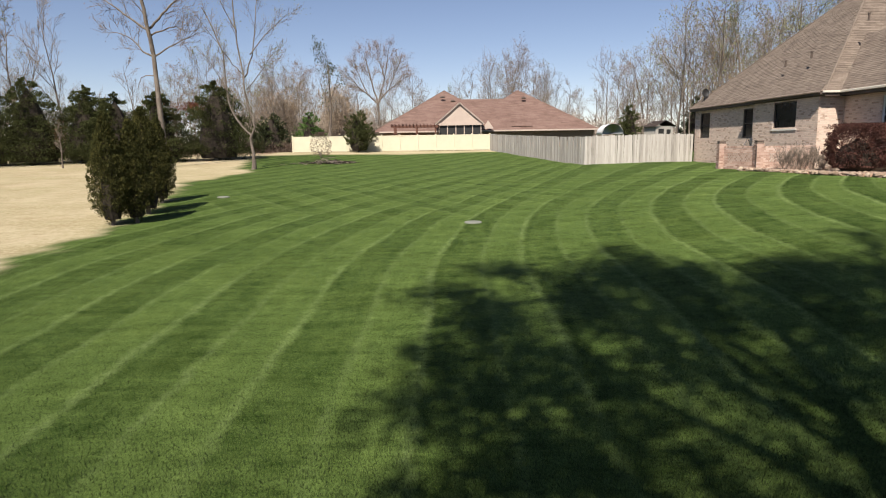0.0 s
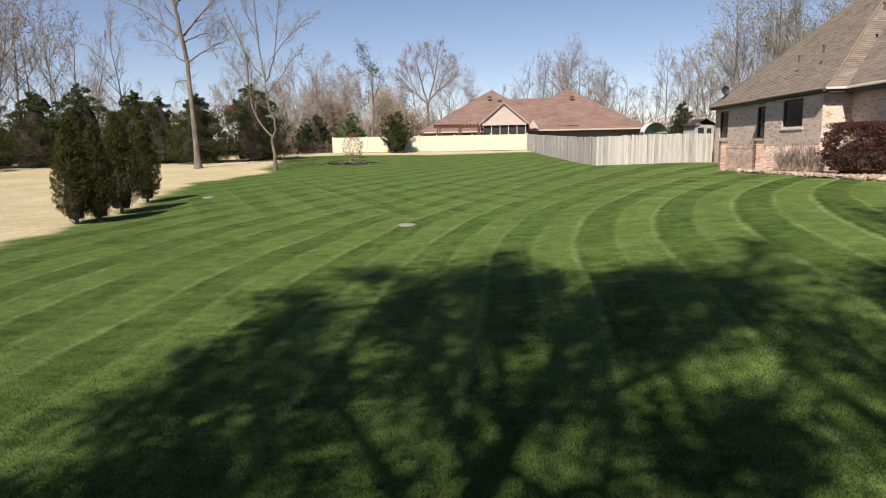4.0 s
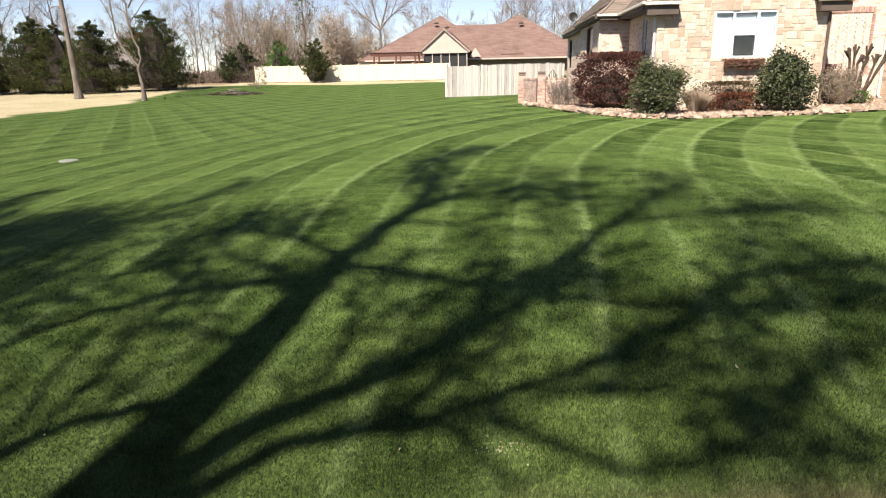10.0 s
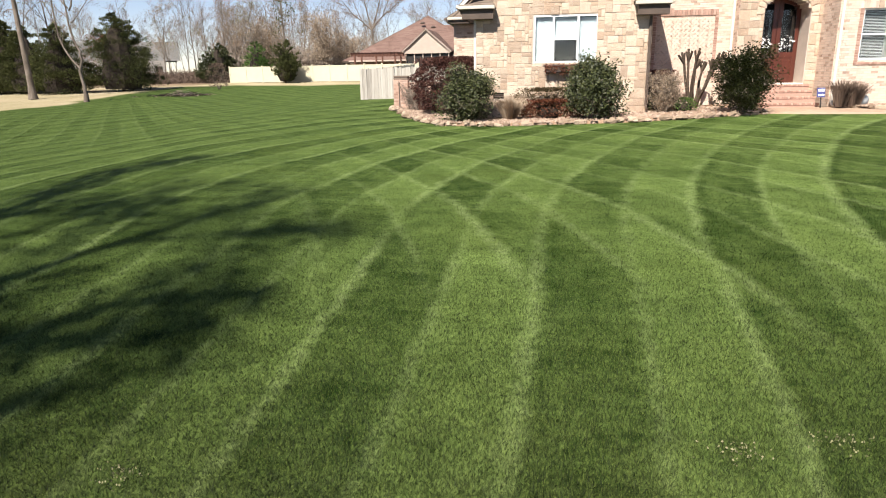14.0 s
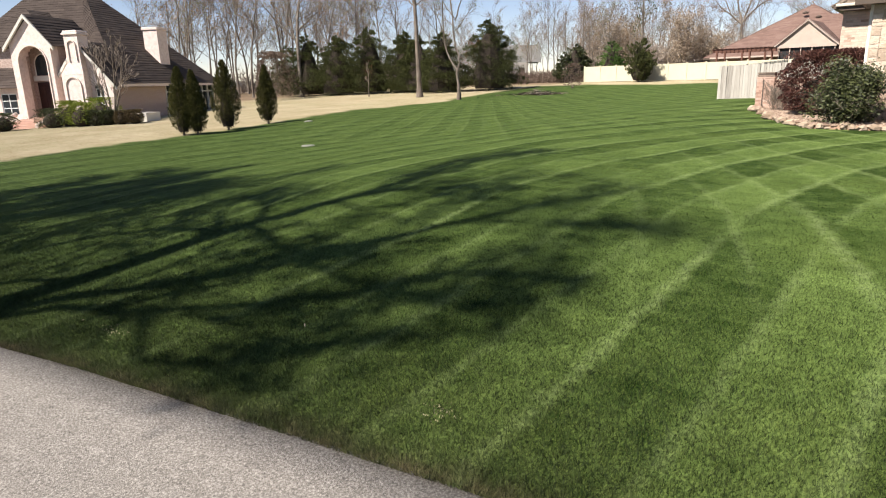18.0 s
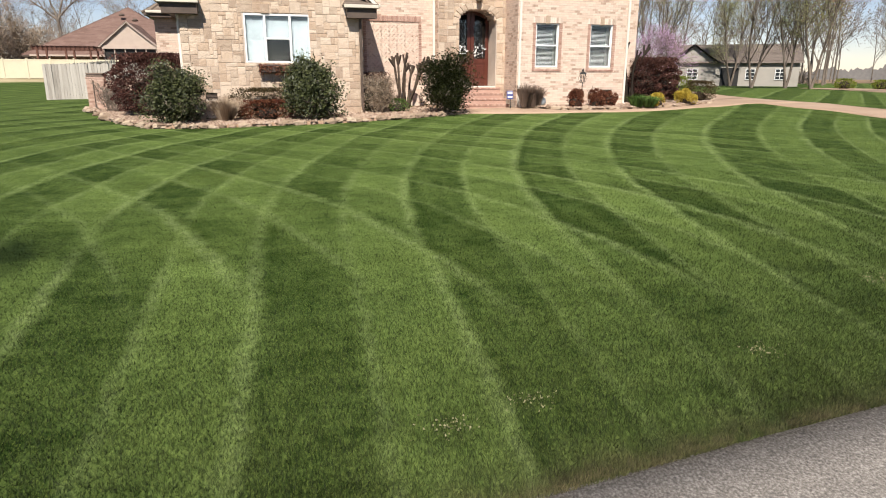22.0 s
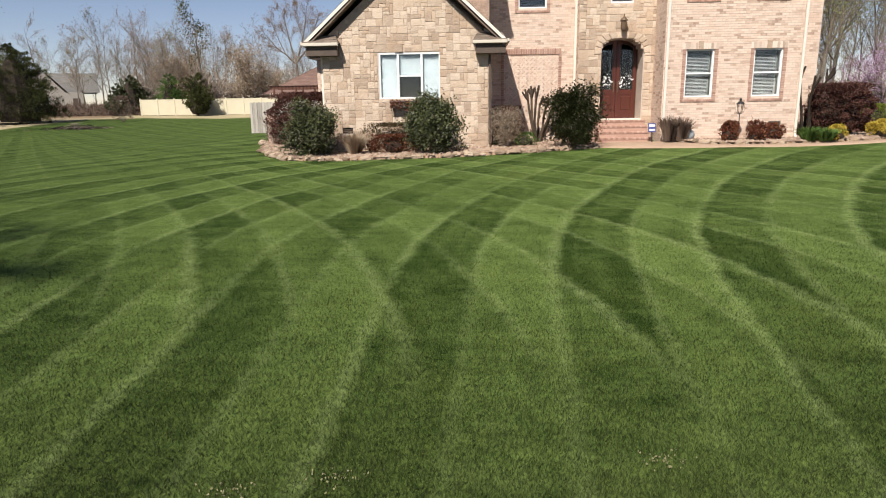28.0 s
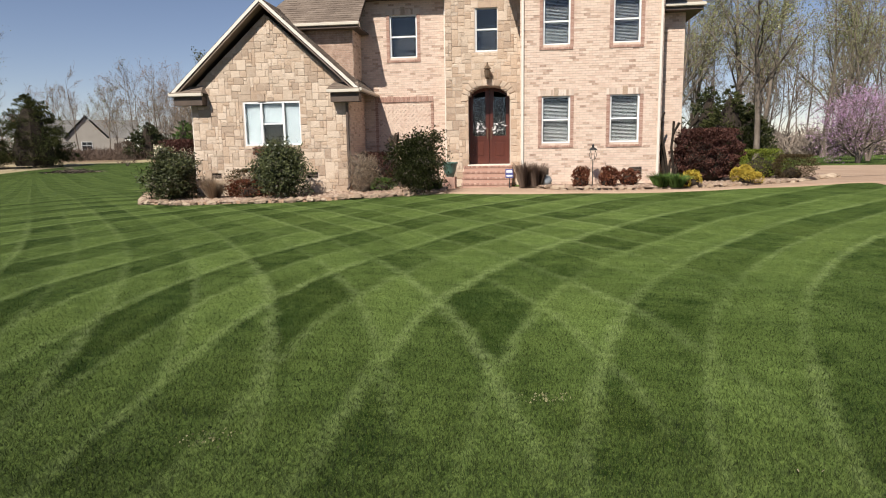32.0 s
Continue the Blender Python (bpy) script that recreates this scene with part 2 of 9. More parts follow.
# the pink brick again, mottled and darker: the side walls' shade in the colour
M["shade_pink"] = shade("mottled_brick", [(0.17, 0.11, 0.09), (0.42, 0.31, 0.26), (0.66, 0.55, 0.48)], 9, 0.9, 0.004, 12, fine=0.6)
M["pink_trim"] = shade("pink_plaster", [(0.62, 0.50, 0.43), (0.72, 0.60, 0.52)], 3, 0.8)
M["shingle_tan"] = shade("brown_shingle", [(0.12, 0.095, 0.08), (0.19, 0.155, 0.13)], 0.6, 0.95, 0.003, 100, "island", 0.4)
M["olive"] = leaf_shade("olive_needles", [(0.045, 0.05, 0.018), (0.085, 0.09, 0.035), (0.13, 0.13, 0.06)], 0.6, 0.2)
M["boxwood"] = leaf_shade("boxwood_leaf", [(0.075, 0.10, 0.012), (0.17, 0.205, 0.028), (0.25, 0.285, 0.05)], 0.6, 0.25)
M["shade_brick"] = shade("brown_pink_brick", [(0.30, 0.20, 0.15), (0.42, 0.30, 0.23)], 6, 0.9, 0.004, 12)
M["barn_red"] = shade("deep_red_brick", [(0.115, 0.03, 0.03), (0.17, 0.045, 0.042), (0.22, 0.07, 0.06)], 6, 0.9, 0.004, 20)
M["pergola"] = shade("red_brown_timber", [(0.10, 0.045, 0.03), (0.15, 0.07, 0.05)], 4, 0.8)
M["pot"] = shade("teal_glaze", [(0.06, 0.13, 0.11), (0.10, 0.19, 0.16)], 4, 0.3, spec=0.5)
M["blue_sign"] = shade("blue_sign", [(0.07, 0.08, 0.22), (0.09, 0.1, 0.26)], 4, 0.5)
M["disc"] = shade("grey_lid", [(0.15, 0.155, 0.12), (0.22, 0.22, 0.18)], 5, 0.8, 0.003, 60)
M["stub_bark"] = shade("stub_bark", [(0.04, 0.027, 0.019), (0.08, 0.057, 0.04), (0.12, 0.088, 0.064)], 6, 0.95, 0.01, 20)
# near-black wood; in plant cores the colour stands for shade among leaves
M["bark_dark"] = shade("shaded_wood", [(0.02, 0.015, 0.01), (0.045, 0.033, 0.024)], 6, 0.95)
M["brown_green"] = leaf_shade("brown_green_leaf", [(0.045, 0.035, 0.016), (0.085, 0.065, 0.03), (0.12, 0.075, 0.04)], 0.5, 0.2)
M["far_wood"] = shade("distant_woods", [(0.15, 0.14, 0.13), (0.20, 0.185, 0.17), (0.25, 0.23, 0.21)], 0.12, 1.0, fine=0.5)
M["reflector"] = shade("red_reflector", [(0.45, 0.012, 0.02), (0.52, 0.02, 0.03)], 20, 0.25, spec=0.6)


# ---- mesh helpers ----
class Geo:
    """Points and faces of one mesh."""
    def __init__(self):
        self.v, self.f, self.tone = [], [], []

    def poly(self, pts):
        n = len(self.v)
        self.v += [tuple(p) for p in pts]
        self.f.append(tuple(range(n, n + len(pts))))

    def box(self, x0, x1, y0, y1, z0, z1, c=0.0):
        """A block; c cuts its upright and top edges."""
        n = len(self.v)
        if not c:
            self.v += [(x, y, z) for z in (z0, z1) for x, y in ((x0, y0), (x1, y0), (x1, y1), (x0, y1))]
            self.f += [tuple(n + i for i in q) for q in ((3, 2, 1, 0), (4, 5, 6, 7), (0, 1, 5, 4), (1, 2, 6, 5), (2, 3, 7, 6), (3, 0, 4, 7))]
            return
        def ring(i, z):
            a, b, d, e = x0 + i, x1 - i, y0 + i, y1 - i
            return [(a + c, d, z), (b - c, d, z), (b, d + c, z), (b, e - c, z), (b - c, e, z), (a + c, e, z), (a, e - c, z), (a, d + c, z)]
        self.v += ring(c, z0) + ring(0, z0 + c) + ring(0, z1 - c) + ring(c, z1)
        self.f.append(tuple(n + 7 - i for i in range(8)))
        for k in range(3):
            for i in range(8):
                j = (i + 1) % 8
                self.f.append((n + 8 * k + i, n + 8 * k + j, n + 8 * k + 8 + j, n + 8 * k + 8 + i))
        self.f.append(tuple(n + 24 + i for i in range(8)))

    def tube(self, pts, radii, sides=6, cap=True):
        pts = [Vector(p) for p in pts]
        n, last = len(self.v), None
        for i, p in enumerate(pts):
            d = (pts[min(i + 1, len(pts) - 1)] - pts[max(i - 1, 0)])
            d = d.normalized() if d.length > 1e-6 else Vector((0, 0, 1))
            if last is None:
                last = d.orthogonal().normalized()
            last = (last - d * last.dot(d))
            last = last.normalized() if last.length > 1e-5 else d.orthogonal().normalized()
            w = d.cross(last)
            for k in range(sides):
                a = 2 * math.pi * k / sides
                self.v.append(tuple(p + (last * math.cos(a) + w * math.sin(a)) * radii[i]))
        for i in range(len(pts) - 1):
            for k in range(sides):
                j = (k + 1) % sides
                self.f.append((n + i * sides + k, n + i * sides + j, n + (i + 1) * sides + j, n + (i + 1) * sides + k))
        if cap:
            self.f.append(tuple(n + sides - 1 - k for k in range(sides)))
            self.f.append(tuple(n + (len(pts) - 1) * sides + k for k in range(sides)))

    def lathe(self, profile, sides=16, at=(0, 0, 0)):
        """profile: (radius, height) from bottom to top."""
        n = len(self.v)
        for r, z in profile:
            for k in range(sides):
                a = 2 * math.pi * k / sides
                self.v.append((at[0] + r * math.cos(a), at[1] + r * math.sin(a), at[2] + z))
        for i in range(len(profile) - 1):
            for k in range(sides):
                j = (k + 1) % sides
                self.f.append((n + i * sides + k, n + i * sides + j, n + (i + 1) * sides + j, n + (i + 1) * sides + k))
        self.f.append(tuple(n + sides - 1 - k for k in range(sides)))
        self.f.append(tuple(n + (len(profile) - 1) * sides + k for k in range(sides)))

    def mesh(self, name, material, smooth=False):
        me = bpy.data.meshes.new(name)
        me.from_pydata(self.v, [], self.f)
        me.materials.append(material)
        if smooth:
            me.polygons.foreach_set("use_smooth", [True] * len(me.polygons))
        me.update()
        return me


def fast_mesh(name, verts, faces, material):
    """A mesh from arrays of points and of faces with equal corner counts."""
    verts, faces = np.asarray(verts, np.float32), np.asarray(faces, np.int32)
    me = bpy.data.meshes.new(name)
    k = faces.shape[1]
    me.vertices.add(len(verts))
    me.vertices.foreach_set("co", verts.ravel())
    me.loops.add(faces.size)
    me.loops.foreach_set("vertex_index", faces.ravel())
    me.polygons.add(len(faces))
    me.polygons.foreach_set("loop_start", np.arange(0, faces.size, k, dtype=np.int32))
    me.materials.append(material)
    me.update(calc_edges=True)
    return me


def thing(name, label, category, m=None, data=None, group="", kind=""):
    ob = tagged(new(name, data), label, category, group, kind)
    if m is not None:
        ob.matrix_world = m
    return ob


def part(name, geo, material, parent, label="", smooth=False, m=None):
    """One mesh under a thing or a part."""
    me = geo.mesh(name, material, smooth) if isinstance(geo, Geo) else geo
    ob = new(name, me)
    ob.parent = parent
    if m is not None:
        ob.matrix_basis = m
    return tagged(ob, label) if label else ob


def block(name, x0, x1, y0, y1, z0, z1, material, parent, label="", c=0.0):
    g = Geo()
    g.box(x0, x1, y0, y1, z0, z1, c)
    return part(name, g, material, parent, label)


# ---- lie of the land ----
HIGH = [(-30, -0.5), (0, -0.3), (3, -0.05), (5, 0.1), (6.6, 0.31), (9, 0.66), (12.5, 1.1), (16, 1.28), (24, 1.5), (30, 1.58), (46, 1.75), (75, 2.5), (130, 3.2), (400, 4)]
LOW = [(-30, -0.5), (0, -0.2), (5, 0.0), (10, 0.25), (20, 0.65), (32, 1.1), (46, 1.5), (75, 2.5), (130, 3.2), (400, 4)]
EAST = [(-30, -0.5), (0, -0.3), (3, -0.05), (5, 0.1), (6.6, 0.31), (9, 0.66), (12.5, 1.1), (16, 1.3), (24, 1.7), (27, 1.8), (46, 1.8), (75, 1.75), (130, 1.6), (400, 1.0)]


def ease(x):
    x = np.clip(x, 0, 1)
    return x * x * (3 - 2 * x)


def lie(x, y):
    """Height of the ground."""
    x, y = np.asarray(x, float), np.asarray(y, float)
    a, b, c = (np.interp(y, [p[0] for p in t], [p[1] for p in t]) for t in (LOW, HIGH, EAST))
    k, e = ease(x / 14), ease((x - 19) / 11)
    return (a * (1 - k) + b * k) * (1 - e) + c * e


def lie1(x, y):
    return float(lie(x, y))


def road_edge(x):
    d = np.clip(np.asarray(x, float), -60, 36) - 13.3
    y = 5.09 + 0.2055 * d - 0.0033 * np.maximum(d, 0) ** 2
    return y + np.maximum(np.asarray(x, float) - 36, 0) * 0.055


def tan_edge(y):
    """Where the mown lawn ends and the pale dormant grass begins."""
    return np.interp(y, [-10, 5, 11, 15, 19, 28, 35, 40, 44, 47, 60, 75], [-8.2, -8.6, -9.4, -10.2, -10.0, -12.0, -14.2, -13.2, -12.8, -15.0, -18.0, -20.0])


def bend(d, k, most):
    """Sideways drift of a mower pass that bends away after the road: slope grows by 2k a metre up to most."""
    d = np.maximum(d, 0)
    turn = most / (2 * k)
    return np.where(d < turn, k * d * d, k * turn * turn + most * (d - turn))


def passes(x, y):
    """Bands across the two sets of mower passes, one band a pass: those that bend east behind the road, and those that bend west over them."""
    wob = 0.05 * np.sin(y * 0.31 + x * 0.11) + 0.03 * np.sin(y * 0.9 + 2)
    c = np.array(x, float)
    at = [-8, -3, 0.5, 3, 7, 13, 20, 22, 26.3, 28.3, 31.4, 33.5]
    for _ in range(40):
        k = np.interp(c, at, [0.017, 0.017, 0.016, 0.024, 0.033, 0.028, 0.025, 0.022, 0.03, 0.037, 0.037, 0.041])
        y0 = np.interp(c, at, [11, 11, 11.5, 13.5, 13.5, 12, 10.5, 10, 10, 10, 8, 8])
        most = np.interp(c, at, [0.4, 0.4, 0.4, 0.6, 0.7, 0.7, 0.7, 0.7, 0.8, 0.9, 1.0, 1.0])
        c = 0.5 * c + 0.5 * (x + wob - bend(y - y0, k, most))
    one = np.interp(c, [-37.7, 2.7, 4.5, 8.2, 20.3, 22.35, 24.3, 26.35, 28.3, 30.5, 32.4, 62.4], [-59, -18, -16, -12, 0, 2, 4, 6, 8, 10, 12, 42]) - 0.5
    d = np.array(x, float)
    for _ in range(40):
        most = np.interp(d, [8, 20, 27], [0.62, 0.8, 1.0])
        d = 0.5 * d + 0.5 * (x - wob + bend(y - 5, 0.0375, most))
    return one, (d - 21.1) / 1.2 - 0.5


def crossing(x, y):
    """How plainly the second set of passes shows."""
    east = ease((x - 15.5) / 3) * ease((y - 8.2) / 3) * (1 - 0.75 * ease((x - 31.5) / 3))
    return np.clip(np.maximum(east, 0.55 * ease((y - 17) / 8) * ease((x + 14) / 8)), 0, 1)


def fray(x, y):
    return 0.35 * np.sin(x * 2.1 + 1.7 * np.sin(y * 1.3)) + 0.3 * np.sin(y * 3.1 + x) + 0.2 * np.sin(x * 7.3 - y * 5.1)


def dormant(x, y):
    """1 where the grass is pale and dormant."""
    left = ease((tan_edge(y) - x + 0.6 * fray(x, y)) / 0.9 + 0.5)
    back = ease((y - 66.5 - 1.2 * np.sin(x * 0.35) + 0.5 * fray(x, y)) / 2.0) * (x < 6)
    return np.clip(np.maximum(left, back), 0, 1)


def worn_edge(x, y):
    """Thin, dry grass beside the road."""
    d = np.abs(y - road_edge(x))
    return 0.6 * np.exp(-d / 0.1) + 0.05 * np.exp(-d / 1.5)


def woodland(x, y):
    far = ease((y - 98) / 10) * (x < 42) + ease((y - 66) / 8) * (x < -19) + ease((-41 - x) / 8) * (y > 36) + ease((y - 88) / 10) * (x >= 42)
    return np.clip(far, 0, 1)


GM = bpy.data.materials.new("lawn_and_field")
GM.use_nodes = True


def ground_nodes(m, blade):
    """Green mown turf, pale dormant grass and woodland litter, by the sheet's own values."""
    nt = m.node_tree
    bsdf = nt.nodes["Principled BSDF"]
    bsdf.inputs["Roughness"].default_value = 0.75 if blade else 0.9
    bsdf.inputs["Specular IOR Level"].default_value = 0.25 if blade else 0.06
    bsdf.inputs["Sheen Weight"].default_value, bsdf.inputs["Sheen Roughness"].default_value = 0.0 if blade else 0.02, 0.45
    bsdf.inputs["Sheen Tint"].default_value = (0.62, 0.72, 0.36, 1)
    if "Diffuse Roughness" in bsdf.inputs:
        bsdf.inputs["Diffuse Roughness"].default_value = 1.0
    geo = nt.nodes.new("ShaderNodeNewGeometry")
    def value(name):
        n = nt.nodes.new("ShaderNodeAttribute")
        n.attribute_name = name
        return n.outputs["Fac"]
    def noise_at(sc, detail=2.0, rough=0.6):
        n = nt.nodes.new("ShaderNodeTexNoise")
        n.inputs["Scale"].default_value, n.inputs["Detail"].default_value, n.inputs["Roughness"].default_value = sc, detail, rough
        nt.links.new(geo.outputs["Position"], n.inputs["Vector"])
        return n.outputs["Fac"]
    def maths(op, a, b=0.0, c=None):
        n = nt.nodes.new("ShaderNodeMath")
        n.operation = op
        for i, v in enumerate((a, b) if c is None else (a, b, c)):
            if isinstance(v, (int, float)):
                n.inputs[i].default_value = v
            else:
                nt.links.new(v, n.inputs[i])
        return n.outputs[0]
    def mixed(f, a, b):
        n = nt.nodes.new("ShaderNodeMix")
        n.data_type = "RGBA"
        n.clamp_factor = True
        for i, v in ((0, f), (6, a), (7, b)):
            if isinstance(v, tuple):
                n.inputs[i].default_value = (*v, 1)
            elif isinstance(v, (int, float)):
                n.inputs[i].default_value = v
            else:
                nt.links.new(v, n.inputs[i])
        return n.outputs[2]
    def spread(f, gain):
        return maths("ADD", maths("MULTIPLY", maths("SUBTRACT", f, 0.5), gain), 0.5)
    def laid(sx, sy, detail):
        """Grain of blades that lie along the mower's way."""
        v = nt.nodes.new("ShaderNodeVectorMath")
        v.operation = "MULTIPLY"
        v.inputs[1].default_value = (sx, sy, 1)
        nt.links.new(geo.outputs["Position"], v.inputs[0])
        n = nt.nodes.new("ShaderNodeTexNoise")
        n.inputs["Scale"].default_value, n.inputs["Detail"].default_value, n.inputs["Roughness"].default_value = 1.0, detail, 0.7
        nt.links.new(v.outputs[0], n.inputs["Vector"])
        return n.outputs["Fac"]
    patch, tuft, fine, grain = noise_at(0.55, 3), noise_at(9, 3), laid(62, 22, 3), laid(115, 38, 2)
    def soft(v, a, b):
        n = nt.nodes.new("ShaderNodeMapRange")
        n.interpolation_type = "SMOOTHSTEP"
        n.inputs["From Min"].default_value, n.inputs["From Max"].default_value = a, b
        nt.links.new(v, n.inputs["Value"])
        return n.outputs[0]
    ragged = maths("MULTIPLY", maths("SUBTRACT", noise_at(2.4, 4, 0.75), 0.5), 0.30)
    def near(r, at, wide):
        return maths("SUBTRACT", 1.0, soft(maths("ABSOLUTE", maths("SUBTRACT", r, at)), 0.0, wide))
    tone_and_sheen = maths("ADD", maths("MULTIPLY", maths("SUBTRACT", spread(patch, 1.6), 0.5), 0.16), 0.40)
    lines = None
    # mower bands: light on bent blades, painted as lighter and darker green
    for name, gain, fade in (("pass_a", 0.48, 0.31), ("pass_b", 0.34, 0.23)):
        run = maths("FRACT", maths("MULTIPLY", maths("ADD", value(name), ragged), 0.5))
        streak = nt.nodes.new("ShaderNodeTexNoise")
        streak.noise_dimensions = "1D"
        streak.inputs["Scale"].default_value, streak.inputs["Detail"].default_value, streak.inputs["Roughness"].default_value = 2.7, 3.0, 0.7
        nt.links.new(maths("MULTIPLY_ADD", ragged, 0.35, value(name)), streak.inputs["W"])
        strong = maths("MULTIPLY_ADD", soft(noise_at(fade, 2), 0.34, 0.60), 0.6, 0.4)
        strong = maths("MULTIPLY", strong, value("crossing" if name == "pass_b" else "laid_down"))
        tone_and_sheen = maths("MULTIPLY_ADD", maths("MULTIPLY", maths("SUBTRACT", streak.outputs["Fac"], 0.5), gain * 0.9), strong, tone_and_sheen)
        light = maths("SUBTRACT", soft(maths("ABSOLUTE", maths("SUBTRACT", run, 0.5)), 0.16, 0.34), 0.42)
        tone_and_sheen = maths("MULTIPLY_ADD", maths("MULTIPLY", light, gain), strong, tone_and_sheen)
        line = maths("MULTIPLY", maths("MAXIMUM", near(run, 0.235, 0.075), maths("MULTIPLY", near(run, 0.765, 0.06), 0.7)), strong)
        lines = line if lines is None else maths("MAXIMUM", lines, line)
        tone_and_sheen = maths("MULTIPLY_ADD", maths("MULTIPLY", near(run, 0.235, 0.06), gain * 0.75), strong, tone_and_sheen)
        tone_and_sheen = maths("MULTIPLY_ADD", maths("MULTIPLY", near(run, 0.765, 0.05), gain * 0.4), strong, tone_and_sheen)
        tone_and_sheen = maths("MULTIPLY_ADD", maths("MULTIPLY", near(run, 0.32, 0.06), gain * -0.25), strong, tone_and_sheen)
    tone_and_sheen = maths("ADD", tone_and_sheen, maths("MULTIPLY", maths("SUBTRACT", tuft, 0.5), 0.42))
    tone_and_sheen = maths("ADD", tone_and_sheen, maths("MULTIPLY", maths("SUBTRACT", noise_at(2.2, 4, 0.7), 0.5), 0.95))
    tone_and_sheen = maths("ADD", tone_and_sheen, maths("MULTIPLY", maths("SUBTRACT", laid(0.9, 4.6, 4), 0.5), 0.85))
    tone_and_sheen = maths("ADD", tone_and_sheen, maths("MULTIPLY", maths("SUBTRACT", laid(5.5, 1.6, 4), 0.5), 0.45))
    tone_and_sheen.node.use_clamp = True
    green = mixed(tone_and_sheen, GREEN_DARK, GREEN_LIGHT)
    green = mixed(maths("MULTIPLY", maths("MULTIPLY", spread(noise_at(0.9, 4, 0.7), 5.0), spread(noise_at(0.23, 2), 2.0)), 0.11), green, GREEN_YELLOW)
    # dark gaps and bright tips among the blades, painted as fine grain
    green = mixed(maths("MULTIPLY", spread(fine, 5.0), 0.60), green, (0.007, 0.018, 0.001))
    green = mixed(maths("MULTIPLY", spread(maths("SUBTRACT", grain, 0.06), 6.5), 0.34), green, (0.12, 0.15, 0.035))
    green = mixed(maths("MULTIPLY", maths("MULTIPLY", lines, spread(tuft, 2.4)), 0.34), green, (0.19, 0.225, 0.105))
    worn = maths("MULTIPLY", value("worn"), maths("ADD", spread(noise_at(3.3, 3, 0.7), 3.0), 0.25))
    green = mixed(worn, green, (0.17, 0.135, 0.075))
    pale = mixed(spread(noise_at(0.35, 5, 0.65), 2.6), (0.26, 0.20, 0.115), (0.50, 0.42, 0.29))
    pale = mixed(maths("MULTIPLY", spread(noise_at(0.16, 4, 0.65), 3.2), 0.75), pale, (0.20, 0.185, 0.08))
    pale = mixed(maths("MULTIPLY", spread(laid(0.9, 2.6, 5), 5.0), 0.55), pale, (0.235, 0.18, 0.10))
    pale = mixed(maths("MULTIPLY", spread(noise_at(6, 4, 0.75), 4.0), 0.35), pale, (0.55, 0.47, 0.33))
    pale = mixed(maths("MULTIPLY", spread(fine, 2.2), 0.3), pale, (0.15, 0.11, 0.05))
    litter = mixed(spread(noise_at(0.5, 5), 2.0), (0.10, 0.07, 0.045), (0.24, 0.17, 0.11))
    col = mixed(value("dormant"), green, pale)
    col = mixed(value("wood"), col, litter)
    if blade:
        hue = nt.nodes.new("ShaderNodeHueSaturation")
        nt.links.new(maths("MULTIPLY_ADD", geo.outputs["Random Per Island"], 0.9, 0.45), hue.inputs["Value"])
        nt.links.new(col, hue.inputs["Color"])
        col = hue.outputs[0]
    nt.links.new(col, bsdf.inputs["Base Color"])
    if blade:
        tr = nt.nodes.new("ShaderNodeBsdfTranslucent")
        mix = nt.nodes.new("ShaderNodeMixShader")
        mix.inputs[0].default_value = 0.3
        nt.links.new(col, tr.inputs[0])
        nt.links.new(bsdf.outputs[0], mix.inputs[1])
        nt.links.new(tr.outputs[0], mix.inputs[2])
        nt.links.new(mix.outputs[0], nt.nodes["Material Output"].inputs[0])
    else:
        b = nt.nodes.new("ShaderNodeBump")
        b.inputs["Strength"].default_value, b.inputs["Distance"].default_value = 0.7, 0.022
        nt.links.new(maths("ADD", maths("MULTIPLY", noise_at(70, 2), 0.6), maths("MULTIPLY", tuft, 0.7)), b.inputs["Height"])
        nt.links.new(b.outputs[0], bsdf.inputs["Normal"])


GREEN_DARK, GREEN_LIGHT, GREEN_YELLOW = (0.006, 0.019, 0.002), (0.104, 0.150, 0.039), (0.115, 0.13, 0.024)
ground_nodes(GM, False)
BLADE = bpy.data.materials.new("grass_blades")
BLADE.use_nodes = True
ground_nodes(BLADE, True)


def steps(a, b, step):
    return np.arange(a, b, step)


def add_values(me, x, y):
    # the painted band sheen is fainter near the road and to the west
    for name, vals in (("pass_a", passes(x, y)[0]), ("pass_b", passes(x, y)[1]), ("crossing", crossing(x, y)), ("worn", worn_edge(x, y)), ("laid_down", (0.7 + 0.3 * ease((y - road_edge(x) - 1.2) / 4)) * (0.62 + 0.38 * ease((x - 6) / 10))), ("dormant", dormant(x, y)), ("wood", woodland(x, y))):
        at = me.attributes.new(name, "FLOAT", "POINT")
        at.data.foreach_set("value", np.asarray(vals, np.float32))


gx = np.concatenate([[-2500, -1200, -600, -300, -160, -110], steps(-80, -30, 4), steps(-30, -14, 0.8), steps(-14, 46, 0.25), steps(46, 60, 0.7), steps(60, 110, 4), [115, 160, 300, 600, 1200, 2500]])
gy = np.concatenate([[-2500, -1000, -400, -150, -60], steps(-40, -6, 2), steps(-6, 30, 0.25), steps(30, 76, 0.4), steps(76, 110, 2), steps(110, 180, 10), [190, 260, 400, 800, 1500, 3000]])
GX, GY = np.meshgrid(gx, gy)
GZ = lie(GX, GY) + 0.012 * np.sin(GX * 1.1 + GY * 0.7) + 0.01 * np.sin(GX * 0.37 - GY * 1.9)
under = ease((road_edge(GX) - GY) / 0.25 + 0.5) * ease((GY - road_edge(GX) + 6.2) / 0.25 + 0.5)
GZ -= 0.09 * under
nx, ny = len(gx), len(gy)
